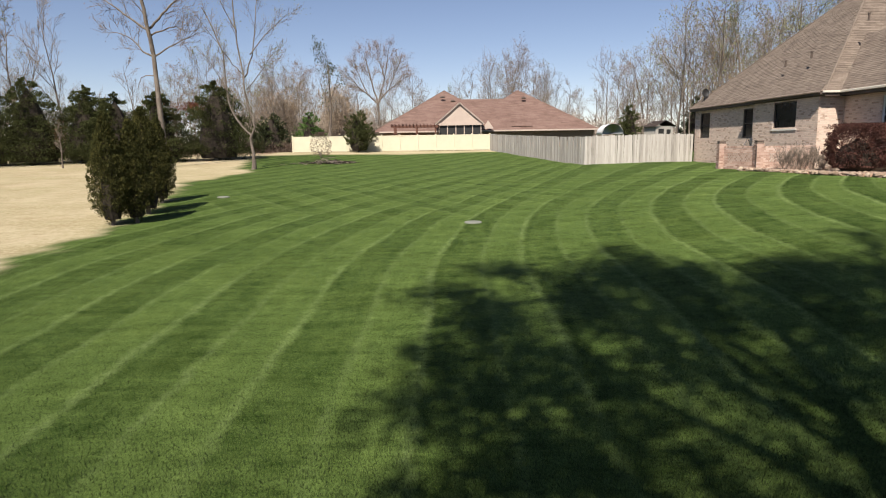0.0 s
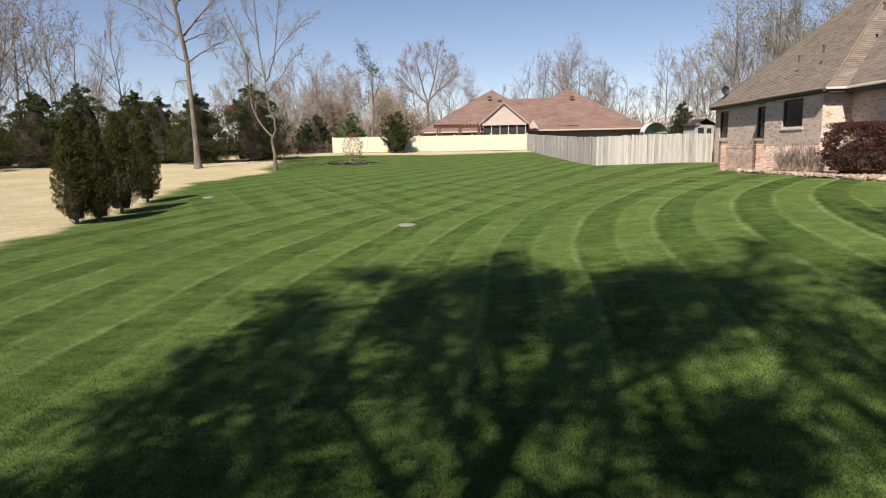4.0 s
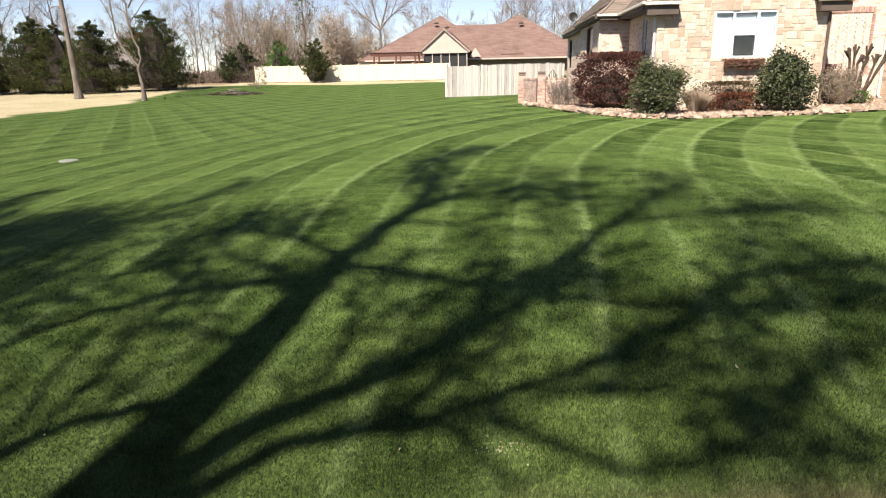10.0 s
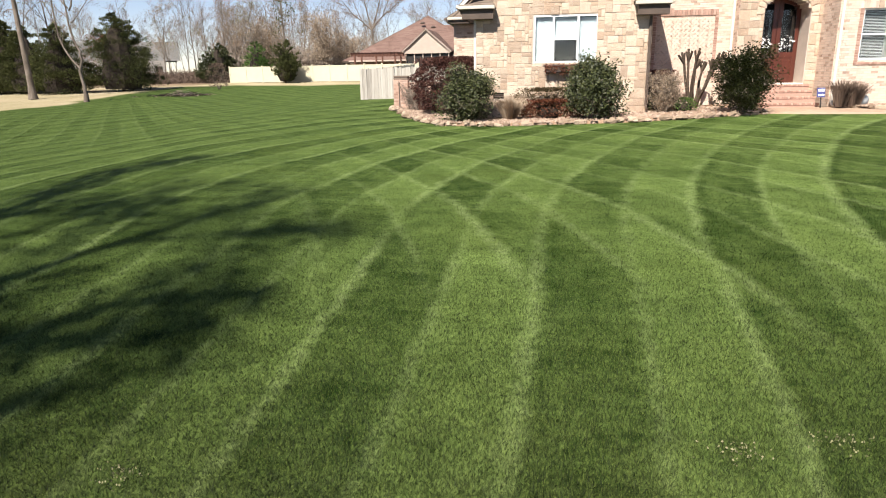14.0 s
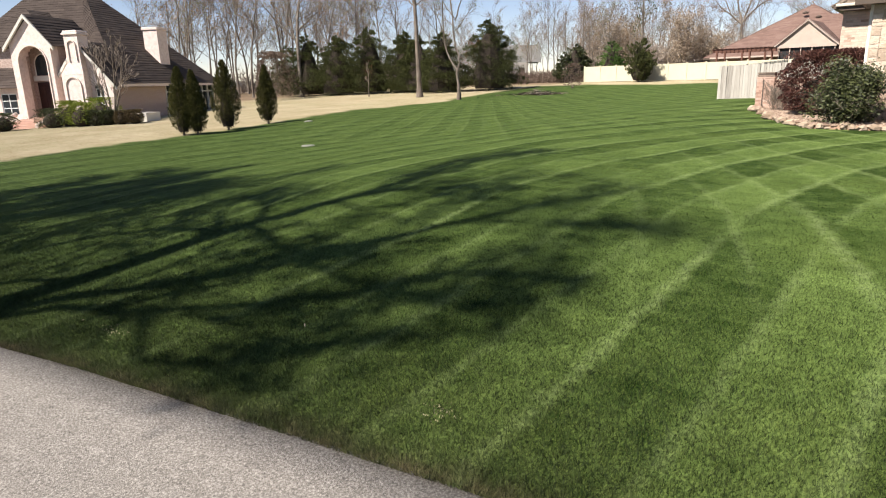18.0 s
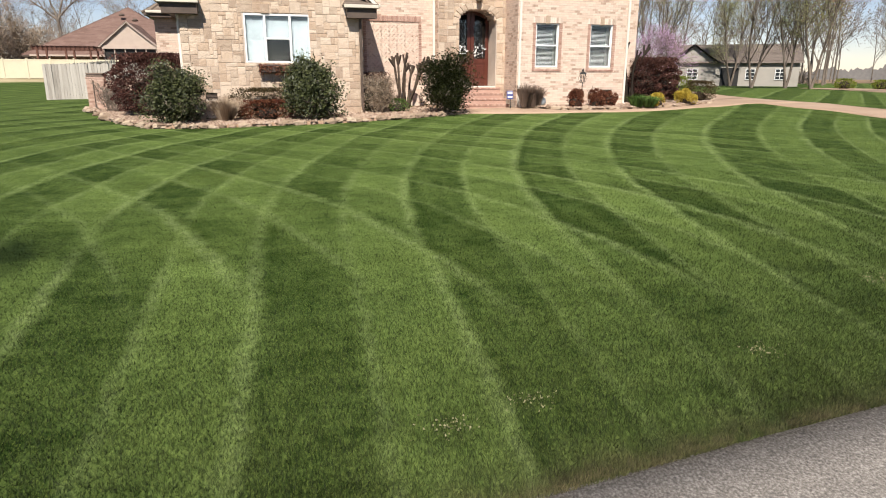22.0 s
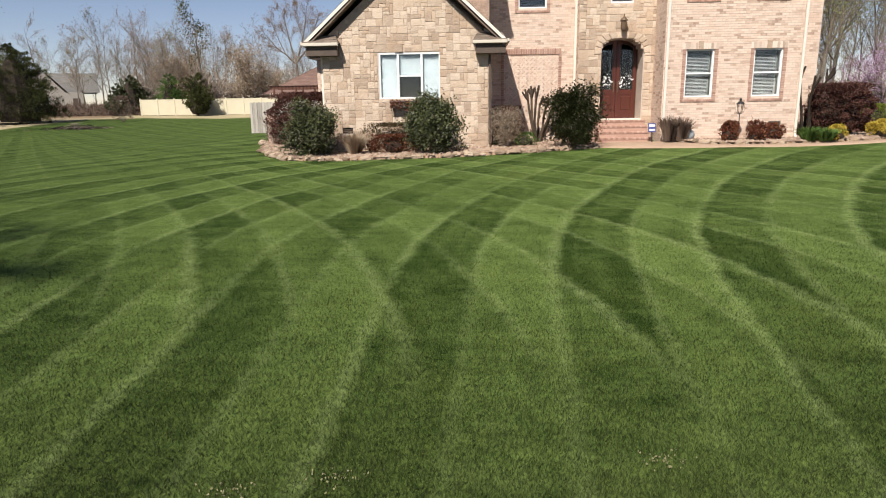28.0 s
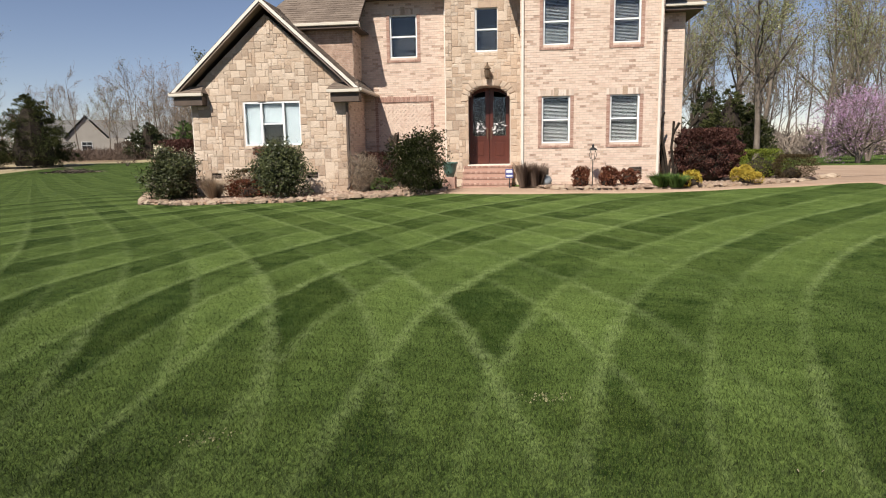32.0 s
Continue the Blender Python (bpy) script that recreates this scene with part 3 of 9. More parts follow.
idx = np.arange(nx * ny).reshape(ny, nx)
quads = np.stack([idx[:-1, :-1], idx[:-1, 1:], idx[1:, 1:], idx[1:, :-1]], -1).reshape(-1, 4)
ground_mesh = fast_mesh("ground", np.stack([GX, GY, GZ], -1).reshape(-1, 3), quads, GM)
add_values(ground_mesh, GX.ravel(), GY.ravel())
ground_mesh.polygons.foreach_set("use_smooth", np.ones(len(quads), bool))
thing("ground", "striped green lawn beside pale dormant grass", "lawn", None, ground_mesh, kind="structure")


def strip(name, left, right, across, lift, material, label, category, along=90, skirt=0.12):
    """A paved strip between two lines of points, laid on the land, with edges that reach down."""
    def even(line):
        p = np.array(line, float)
        d = np.concatenate([[0], np.cumsum(np.hypot(*np.diff(p, axis=0).T))])
        s = np.linspace(0, d[-1], along)
        return np.stack([np.interp(s, d, p[:, 0]), np.interp(s, d, p[:, 1])], -1)
    a, b = even(left), even(right)
    k = np.linspace(0, 1, across)
    xy = a[:, None, :] * (1 - k[None, :, None]) + b[:, None, :] * k[None, :, None]
    z = lie(xy[..., 0], xy[..., 1]) + lift
    pts = np.concatenate([xy, z[..., None]], -1)
    low = pts[:, [0, -1], :].copy()
    low[..., 2] -= skirt
    pts = np.concatenate([low[:, :1], pts, low[:, 1:]], 1)
    n, w = pts.shape[:2]
    ids = np.arange(n * w).reshape(n, w)
    q = np.stack([ids[:-1, :-1], ids[1:, :-1], ids[1:, 1:], ids[:-1, 1:]], -1).reshape(-1, 4)
    return thing(name, label, category, None, fast_mesh(name, pts.reshape(-1, 3), q, material), kind="structure")


rx = np.linspace(-70, 90, 400)
jag = 0.012 * np.sin(rx * 3.1) + 0.012 * np.sin(rx * 7.7 + 1) + 0.012 * np.sin(rx * 17.0)
strip("road", list(zip(rx, road_edge(rx) + jag)), list(zip(rx, road_edge(rx) - 6.2)), 14, 0.0, M["asphalt"], "worn pale grey chip-seal road beside the lawn", "road", 400)
DRIVE_IN = [(45.0, 46.0), (42.6, 38.0), (41.4, 32.5), (41.0, 29.0), (41.2, 26.0), (41.6, 23.0), (41.7, 20.0), (41.3, 16.5), (40.9, 13.0), (41.2, 10.4), (41.4, 8.2)]
DRIVE_OUT = [(50.2, 46.0), (48.6, 41.5), (46.6, 37.0), (45.2, 33.0), (44.4, 29.0), (44.1, 25.5), (44.3, 22.0), (45.2, 19.0), (45.8, 15.0), (46.6, 11.0), (47.6, 8.6)]
strip("driveway", DRIVE_IN, DRIVE_OUT, 8, 0.03, M["concrete"], "smooth tan concrete driveway curving between lawns", "driveway", 80)
WALK_LAWN = [(27.5, 24.75), (28.6, 24.35), (30.5, 24.15), (33.0, 24.35), (36.0, 25.1), (38.6, 26.2), (40.6, 27.2), (43.6, 27.6)]
WALK_BED = [(27.5, 26.6), (29.0, 27.0), (30.2, 26.1), (31.4, 25.0), (33.4, 25.0), (36.4, 25.9), (39.0, 27.6), (41.6, 31.4), (44.5, 33.0)]
strip("front_walk", WALK_LAWN, WALK_BED, 8, 0.036, M["concrete"], "tan concrete walk leading to the brick steps", "path", 70)
strip("neighbour_drive", [(55.5, 22), (58, 31.4), (62, 39), (69, 56.5)], [(65, 20), (70.5, 35), (74.5, 44), (72.5, 54)], 6, 0.03, M["concrete"], "tan concrete drive beside the red brick house", "driveway", 50)


# ---- house kit ----
def free_runs(s0, s1, z, holes):
    """The stretches of s0..s1 at height z that no opening takes."""
    runs = [(s0, s1)]
    for a, b, c, d in holes:
        if c < z < d:
            nxt = []
            for p, q in runs:
                if b <= p or a >= q:
                    nxt.append((p, q))
                else:
                    if a > p:
                        nxt.append((p, a))
                    if b < q:
                        nxt.append((b, q))
            runs = nxt
    return runs


def wall_panel(g, put, s0, s1, z0, z1, thick, holes):
    """A wall with real openings; put(s, z, depth) gives a place, depth counted outwards."""
    ss = sorted({s0, s1, *[min(max(v, s0), s1) for h in holes for v in h[:2]]})
    zz = sorted({z0, z1, *[min(max(v, z0), z1) for h in holes for v in h[2:]]})
    def solid(i, j):
        if not (0 <= i < len(ss) - 1 and 0 <= j < len(zz) - 1):
            return False
        s, z = (ss[i] + ss[i + 1]) / 2, (zz[j] + zz[j + 1]) / 2
        return not any(a < s < b and c < z < d for a, b, c, d in holes)
    for i in range(len(ss) - 1):
        for j in range(len(zz) - 1):
            if not solid(i, j):
                continue
            a, b, c, d = ss[i], ss[i + 1], zz[j], zz[j + 1]
            g.poly([put(a, c, 0), put(b, c, 0), put(b, d, 0), put(a, d, 0)])
            g.poly([put(a, d, -thick), put(b, d, -thick), put(b, c, -thick), put(a, c, -thick)])
            for di, dj, e in ((-1, 0, ((a, c), (a, d))), (1, 0, ((b, d), (b, c))), (0, -1, ((b, c), (a, c))), (0, 1, ((a, d), (b, d)))):
                if not solid(i + di, j + dj):
                    (p, q), (r, t) = e
                    g.poly([put(p, q, 0), put(r, t, 0), put(r, t, -thick), put(p, q, -thick)])


BRICK_L, BRICK_H, JOINT = 0.20, 0.067, 0.011


def brick_box(g, put, a, b, c, d, deep):
    """The five seen sides of one brick."""
    n = len(g.v)
    g.v += [put(a, c, -0.01), put(b, c, -0.01), put(b, d, -0.01), put(a, d, -0.01), put(a, c, deep), put(b, c, deep), put(b, d, deep), put(a, d, deep)]
    g.f += [tuple(n + i for i in q) for q in ((4, 5, 6, 7), (0, 1, 5, 4), (1, 2, 6, 5), (2, 3, 7, 6), (3, 0, 4, 7))]


def bricks(g, put, s0, s1, z0, z1, holes, rng, length=BRICK_L, height=BRICK_H, keep=None):
    """Running bond; keep, if given, collects some bricks' spans instead of building them."""
    z, row = z0, 0
    while z + height * 0.6 < z1:
        top = min(z + height, z1)
        for p, q in free_runs(s0, s1, z + height / 2, holes):
            s = p - (length + JOINT) * (0.5 if row % 2 else 0.0) + 0.0
            while s < q - 0.02:
                a, b = max(s, p), min(s + length, q)
                if b - a > 0.03:
                    span = (a, b, z, top)
                    if keep is not None and len(keep) < 290 and b - a > length * 0.98 and 2.6 < z < 4.9:
                        keep.append(span)
                    else:
                        brick_box(g, put, *span, 0.006 + rng.random() * 0.006)
                        g.tone += [rng.random()] * 5
                s += length + JOINT
        z += height + JOINT
        row += 1


def clip_poly(pts, a, b, c):
    """Keeps the side a*s + b*z <= c."""
    out = []
    for i, p in enumerate(pts):
        q = pts[(i + 1) % len(pts)]
        fp, fq = a * p[0] + b * p[1] - c, a * q[0] + b * q[1] - c
        if fp <= 0:
            out.append(p)
        if fp * fq < 0:
            k = fp / (fp - fq)
            out.append((p[0] + (q[0] - p[0]) * k, p[1] + (q[1] - p[1]) * k))
    return out


def ashlar(s0, s1, z0, z1, holes, rng, cell=0.115):
    """Random squared stones on a small grid, as rectangles."""
    nu, nz = int(round((s1 - s0) / cell)), int(round((z1 - z0) / cell))
    cu, cz = (s1 - s0) / nu, (z1 - z0) / nz
    used = np.zeros((nu, nz), bool)
    for i in range(nu):
        for j in range(nz):
            s, z = s0 + (i + 0.5) * cu, z0 + (j + 0.5) * cz
            if any(a < s < b and c < z < d for a, b, c, d in holes):
                used[i, j] = True
    out = []
    for j in range(nz):
        for i in range(nu):
            if used[i, j]:
                continue
            w, h = rng.choice([(1, 1), (2, 1), (2, 2), (2, 2), (3, 2), (3, 1), (2, 3), (1, 2), (3, 2), (2, 1), (2, 2), (3, 3), (4, 2)])
            w0 = 0
            while w0 < w and i + w0 < nu and not used[i + w0, j]:
                w0 += 1
            h0 = 1
            while h0 < h and j + h0 < nz and not used[i:i + w0, j + h0].any():
                h0 += 1
            used[i:i + w0, j:j + h0] = True
            out.append((s0 + i * cu, s0 + (i + w0) * cu, z0 + j * cz, z0 + (j + h0) * cz))
    return out


def stone_mesh(pts, put, deep, rng):
    """One rough-faced stone on the outline pts, its face pulled in at the rim."""
    g = Geo()
    n = len(pts)
    cs, cz = sum(p[0] for p in pts) / n, sum(p[1] for p in pts) / n
    def ring(inset, d):
        for s, z in pts:
            r = math.hypot(s - cs, z - cz) or 1
            g.v.append(put(s - (s - cs) / r * inset, z - (z - cz) / r * inset, d))
    ring(0.006, -0.02), ring(0.007, deep * 0.6), ring(0.02, deep)
    g.v.append(put(cs + rng.uniform(-0.04, 0.04), cz + rng.uniform(-0.04, 0.04), deep + rng.uniform(0.002, 0.01)))
    for k in range(2):
        for i in range(n):
            j = (i + 1) % n
            g.f.append((k * n + i, k * n + j, (k + 1) * n + j, (k + 1) * n + i))
    for i in range(n):
        g.f.append((2 * n + i, 2 * n + (i + 1) % n, 3 * n))
    return g


def stone_face(parent, put, s0, s1, z0, z1, holes, clips, rng, most):
    """Squared stones over a wall: the first ones as pieces, the rest in one mesh."""
    rest, count = Geo(), 0
    for a, b, c, d in ashlar(s0, s1, z0, z1, holes, rng):
        pts = [(a, c), (b, c), (b, d), (a, d)]
        for cl in clips:
            pts = clip_poly(pts, *cl)
            if len(pts) < 3:
                break
        if len(pts) < 3 or max(p[1] for p in pts) - min(p[1] for p in pts) < 0.02:
            continue
        g = stone_mesh(pts, put, rng.uniform(0.008, 0.022), rng)
        if count < most:
            part("stone", g, M["stone"], parent)
            count += 1
        else:
            n = len(rest.v)
            rest.v += g.v
            rest.f += [tuple(n + i for i in f) for f in g.f]
    if rest.f:
        tagged(part("stonework", rest, M["stone_rest"], parent), kind="stuff")


def slope(g, e0, e1, r0, r1, expo=0.14, tab=0.31, thick=0.012, rng=None):
    """Shingle courses from the eave e0-e1 up to the ridge r0-r1."""
    e0, e1, r0, r1 = (Vector(p) for p in (e0, e1, r0, r1))
    n = max(2, int(((r0 + r1) / 2 - (e0 + e1) / 2).length / expo))
    up = (e1 - e0).cross(((r0 + r1) - (e0 + e1)) / 2).normalized()
    if up.z < 0:
        up = -up
    for i in range(n):
        lo, hi = i / n, min(1, (i + 1.25) / n)
        a, b, c, d = e0.lerp(r0, lo), e1.lerp(r1, lo), e1.lerp(r1, hi), e0.lerp(r0, hi)
        width = (b - a).length
        m = max(1, int(width / tab))
        cuts = [0.0] + sorted((k + 0.5 * (i % 2) + rng.uniform(-0.2, 0.2)) / m for k in range(1 if not i % 2 else 0, m) if 0.02 < (k + 0.5 * (i % 2)) / m < 0.98) + [1.0]
        for k in range(len(cuts) - 1):
            p, q = cuts[k], cuts[k + 1]
            t = up * (thick * rng.uniform(0.8, 1.7))
            A, B, C, D = a.lerp(b, p) + t, a.lerp(b, q) + t, d.lerp(c, q) + up * 0.002, d.lerp(c, p) + up * 0.002
            A2, B2 = a.lerp(b, p) - up * 0.004, a.lerp(b, q) - up * 0.004
            w = len(g.v)
            g.v += [tuple(v) for v in (A, B, C, D, A2, B2)]
            g.f += [(w, w + 1, w + 2, w + 3), (w + 4, w + 5, w + 1, w)]


def deck(g, *pts, down=0.16):
    """A thick board under a roof slope, closing it from below."""
    low = [(p[0], p[1], p[2] - down) for p in pts]
    n, k = len(g.v), len(pts)
    g.v += [(p[0], p[1], p[2] - 0.006) for p in pts] + low
    g.f.append(tuple(range(n, n + k)))
    g.f.append(tuple(n + 2 * k - 1 - i for i in range(k)))
    for i in range(k):
        j = (i + 1) % k
        g.f.append((n + i, n + k + i, n + k + j, n + j))


def front(v):
    return lambda s, z, d: (s, v - d, z)


def west(u):
    return lambda s, z, d: (u - d, s, z)


# opaque pane: the unlit room is put into the glass colour
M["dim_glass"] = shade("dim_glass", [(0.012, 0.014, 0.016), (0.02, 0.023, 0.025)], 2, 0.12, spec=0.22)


def window(parent, put, s0, s1, z0, z1, back=0.09, blind="", panes=2, number=0, mull=(), material=None, pane=None):
    """A sash window with frame, sill, panes and, where seen, a blind, set into an opening."""
    material = material or M["white"]
    w = part("window", Geo(), material, parent)
    def bar(name, a, b, c, d, o, i):
        g = Geo()
        pts = [put(s, z, e) for e in (i, o) for s, z in ((a, c), (b, c), (b, d), (a, d))]
        g.v += pts
        g.f += [(3, 2, 1, 0), (4, 5, 6, 7), (0, 1, 5, 4), (1, 2, 6, 5), (2, 3, 7, 6), (3, 0, 4, 7)]
        return part(name, g, material, w)
    t = 0.05
    o, i = -back + 0.05, -back - 0.04
    bar("frame_side", s0, s0 + t, z0, z1, o, i)
    bar("frame_side", s1 - t, s1, z0, z1, o, i)
    bar("frame_head", s0 + t, s1 - t, z1 - t, z1, o, i)
    bar("window_sill", s0 + t, s1 - t, z0, z0 + t, o + 0.01, i)
    bays = [s0 + t, *mull, s1 - t]
    for m in mull:
        bar("mullion", m - 0.035, m + 0.035, z0 + t, z1 - t, o, i)
    for k in range(len(bays) - 1):
        a = bays[k] + (0.035 if k else 0)
        b = bays[k + 1] - (0.035 if k < len(bays) - 2 else 0)
        rail = (z0 + z1) / 2
        split = panes == 2 and (len(bays) == 2 or k == 1)
        if split:
            bar("meeting_rail", a, b, rail - 0.025, rail + 0.025, o - 0.015, i)
        for c, d in ([(z0 + t, rail - 0.025), (rail + 0.025, z1 - t)] if split else [(z0 + t, z1 - t)]):
            g = Geo()
            pts = [put(s, z, e) for e in (i + 0.03, i + 0.036) for s, z in ((a, c), (b, c), (b, d), (a, d))]
            g.v += pts
            g.f += [(3, 2, 1, 0), (4, 5, 6, 7), (0, 1, 5, 4), (1, 2, 6, 5), (2, 3, 7, 6), (3, 0, 4, 7)]
            p = part("pane", g, pane or M["glass"], w)
            p.visible_shadow = False
        if blind == "slats":
            g = Geo()
            z = z0 + t + 0.02
            while z < z1 - t - 0.02:
                g.poly([put(a + 0.01, z, i - 0.05), put(b - 0.01, z, i - 0.05), put(b - 0.01, z + 0.016, i - 0.085), put(a + 0.01, z + 0.016, i - 0.085)])
                z += 0.045
            part("blind", g, M["blind"], w, "pale slatted blind")
        elif blind == "shade" or (blind == "part" ):
            low = z0 + t if not (blind == "part" and k == 1) else (z0 + z1) / 2
            g = Geo()
            g.poly([put(a, low, i - 0.03), put(b, low, i - 0.03), put(b, z1 - t, i - 0.03), put(a, z1 - t, i - 0.03)])
            part("blind", g, M["shade_blue"], w, "pale blue window shade")
    # flat sheet close behind the panes; the room's darkness is in its colour
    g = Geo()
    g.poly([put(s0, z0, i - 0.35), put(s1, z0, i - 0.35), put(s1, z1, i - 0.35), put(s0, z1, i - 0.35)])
    part("room_dark", g, M["dark"], w, "near-black sheet painted as the unlit room")
    return w


# ---- the brick and stone house ----
HM = pose(20.57, 25.26, 0, 0, 0, 3.6)
HOUSE = thing("brick_house", "two-storey cream brick and tan stone house with a stone gable", "house", HM)
rb = random.Random(11)
BASE = 1.35


def brick_wall(name, put, s0, s1, z0, z1, holes, keep_pieces=False, thick=0.25):
    g = Geo()
    wall_panel(g, put, s0, s1, z0, z1, thick, holes)
    w = part(name, g, M["mortar"], HOUSE)
    g = Geo()
    keep = [] if keep_pieces else None
    bricks(g, put, s0, s1, z0, z1, holes, rb, keep=keep)
    work = tagged(part("brickwork", g, M["brick"], w), kind="stuff")
    work.data.attributes.new("tone", "FLOAT", "FACE").data.foreach_set("value", g.tone)
    if keep:
        one = {}
        for a, b, c, d in keep:
            key = int(rb.random() * 4)
            if key not in one:
                q = Geo()
                brick_box(q, lambda s, z, e: (s, -e, z), 0, BRICK_L, 0, BRICK_H, 0.006 + 0.002 * key)
                one[key] = q.mesh("brick", M["brick_piece"])
            x, y, z = put(a, c, 0)
            part("brick", one[key], None, w, m=Matrix.Translation((x, y, z)))
    return w


M["brick_piece"] = shade("cream_brick_piece", BRICK_TONES, 9.0, 0.9, 0.004, 90, "object", 0.8)


def brick_ring(put, s0, s1, z0, z1, parent, sides=True):
    """Red brick set round a window: upright bricks at the sides, a sill course, and a cream flared head with a keystone."""
    g = Geo()
    z = z0 - 0.07
    while z < z1 and sides:
        for a, b in ((s0 - 0.115, s0), (s1, s1 + 0.115)):
            brick_box(g, put, a, b, z, min(z + BRICK_H, z1), 0.022)
        z += BRICK_H + JOINT
    s = s0 - 0.115
    while s < s1 + 0.1 and sides:
        brick_box(g, put, s, min(s + BRICK_H, s1 + 0.115), z0 - 0.15, z0 - 0.078, 0.035)
        s += BRICK_H + JOINT
    if g.f:
        part("brick_surround", g, M["brick_red"], parent, "red brick window surround")
    g = Geo()
    n = max(3, int((s1 - s0 + 0.3) / 0.085))
    mid = (s0 + s1) / 2
    for k in range(n):
        a = s0 - 0.12 + (s1 - s0 + 0.24) * k / n
        b = a + (s1 - s0 + 0.24) / n - JOINT
        if abs((a + b) / 2 - mid) < 0.1:
            continue
        g = Geo()
        brick_box(g, put, a, b, z1 + 0.005, z1 + 0.2, 0.02)
        part("head_brick", g, M["head_brick"], parent)
    g = Geo()
    brick_box(g, put, mid - 0.075, mid + 0.075, z1 - 0.01, z1 + 0.26, 0.045)
    part("keystone", g, M["stone"], parent)


# right wing, two storeys
RW = [(10.1, 11.03, 3.25, 4.78), (12.31, 13.25, 3.25, 4.78), (10.13, 11.0, 6.4, 7.9), (12.36, 13.22, 6.4, 7.9)]
VENTS = [(9.95, 10.35, 2.2, 2.42), (12.98, 13.38, 2.2, 2.42)]
rw = brick_wall("wall_right_wing", front(0.44), 9.4, 13.93, BASE, 8.6, RW + VENTS, True)
for i, (a, b, c, d) in enumerate(RW):
    window(rw, front(0.44), a, b, c, d, blind="slats")
    brick_ring(front(0.44), a, b, c, d, rw)


def vent(parent, put, a, b, c, d):
    g = Geo()
    # the vent's inner shade is the dark colour of this backing
    g.poly([put(a, c, -0.08), put(b, c, -0.08), put(b, d, -0.08), put(a, d, -0.08)])
    v = part("foundation_vent", g, M["dark"], parent, "dark louvred foundation vent")
    for k in range(4):
        z = c + (d - c) * (k + 0.2) / 4
        q = Geo()
        q.poly([put(a, z, -0.01), put(b, z, -0.01), put(b, z + 0.035, -0.05), put(a, z + 0.035, -0.05)])
        part("louvre", q, M["dark_trim"], v)


for h in VENTS:
    vent(rw, front(0.44), *h)
brick_wall("wall_right_return", west(9.4), 0.44, 1.65, BASE, 8.6, [])
brick_wall("wall_east_side", lambda s, z, d: (13.93 + d, s, z), 0.44, 12.0, BASE, 8.6, [])

# recessed brick wall with a herringbone panel
RC = [(4.7, 5.7, 6.4, 7.9)]
rc = brick_wall("wall_recess", front(2.18), 3.62, 6.78, BASE, 8.6, RC)
window(rc, front(2.18), *RC[0])
brick_ring(front(2.18), *RC[0], rc)
g = Geo()
P0, P1, Q0, Q1 = 4.2, 6.16, 2.75, 4.83
f = front(2.165)
for k in range(26):
    z = Q0 + (Q1 - Q0) * k / 26
    brick_box(g, f, P0 - 0.1, P0, z, z + 0.067, 0.03), brick_box(g, f, P1, P1 + 0.1, z, z + 0.067, 0.03)
for k in range(25):
    s = P0 - 0.1 + (P1 - P0 + 0.2) * k / 25
    brick_box(g, f, s, s + 0.072, Q1 + 0.01, Q1 + 0.2, 0.03)
part("panel_frame", g, M["brick_red"], rc, "red brick frame of a blind panel")
g = Geo()
for i in range(-14, 16):
    for j in range(28):
        s, z = P0 + i * 0.148 + (j % 2) * 0.074, Q0 + j * 0.078
        a = radians(45 if (i + j) % 2 else -45)
        pts = [(s + math.cos(a) * x - math.sin(a) * y, z + math.sin(a) * x + math.cos(a) * y) for x, y in ((-0.09, -0.03), (0.09, -0.03), (0.09, 0.03), (-0.09, 0.03))]
        if min(p[0] for p in pts) > P0 and max(p[0] for p in pts) < P1 and min(p[1] for p in pts) > Q0 and max(p[1] for p in pts) < Q1:
            n = len(g.v)
            g.v += [f(*p, 0.004 + 0.004 * ((i + j) % 3)) for p in pts] + [f(*p, -0.01) for p in pts]
            g.f += [(n, n + 1, n + 2, n + 3)] + [(n + 4 + k, n + 4 + (k + 1) % 4, n + (k + 1) % 4, n + k) for k in range(4)]
part("herringbone_panel", g, M["panel_brick"], rc, "cream brick herringbone panel")

# stone entry tower with an arched double door
DL, DR, DB, SPR, RISE = 7.53, 9.03, 2.55, 4.76, 0.53
DC, DW = (DL + DR) / 2, (DR - DL) / 2


def arch_z(s):
    k = min(1, abs(s - DC) / DW)
    return SPR + RISE * (1 - k ** 2.6) ** 0.5


ENT = [(7.83, 8.64, 6.45, 7.95)]
steps_n = 16
arch_holes = [(DL, DR, BASE, SPR)] + [(DL + (DR - DL) * k / steps_n, DL + (DR - DL) * (k + 1) / steps_n, SPR - 0.001, arch_z(DL + (DR - DL) * (k + 0.5) / steps_n)) for k in range(steps_n)]
g = Geo()
wall_panel(g, front(1.65), 6.78, 9.4, BASE, 8.6, 1.12, ENT + arch_holes)
entry = part("wall_entry", g, M["mortar"], HOUSE)
stone_face(entry, front(1.65), 6.78, 9.4, BASE, 8.6, ENT + arch_holes + [(8.1, 8.42, 5.3, 5.55)], [], random.Random(4), 110)
brick_wall("wall_entry_return", west(6.78), 1.65, 2.18, BASE, 8.6, [])
window(entry, front(1.65), *ENT[0])
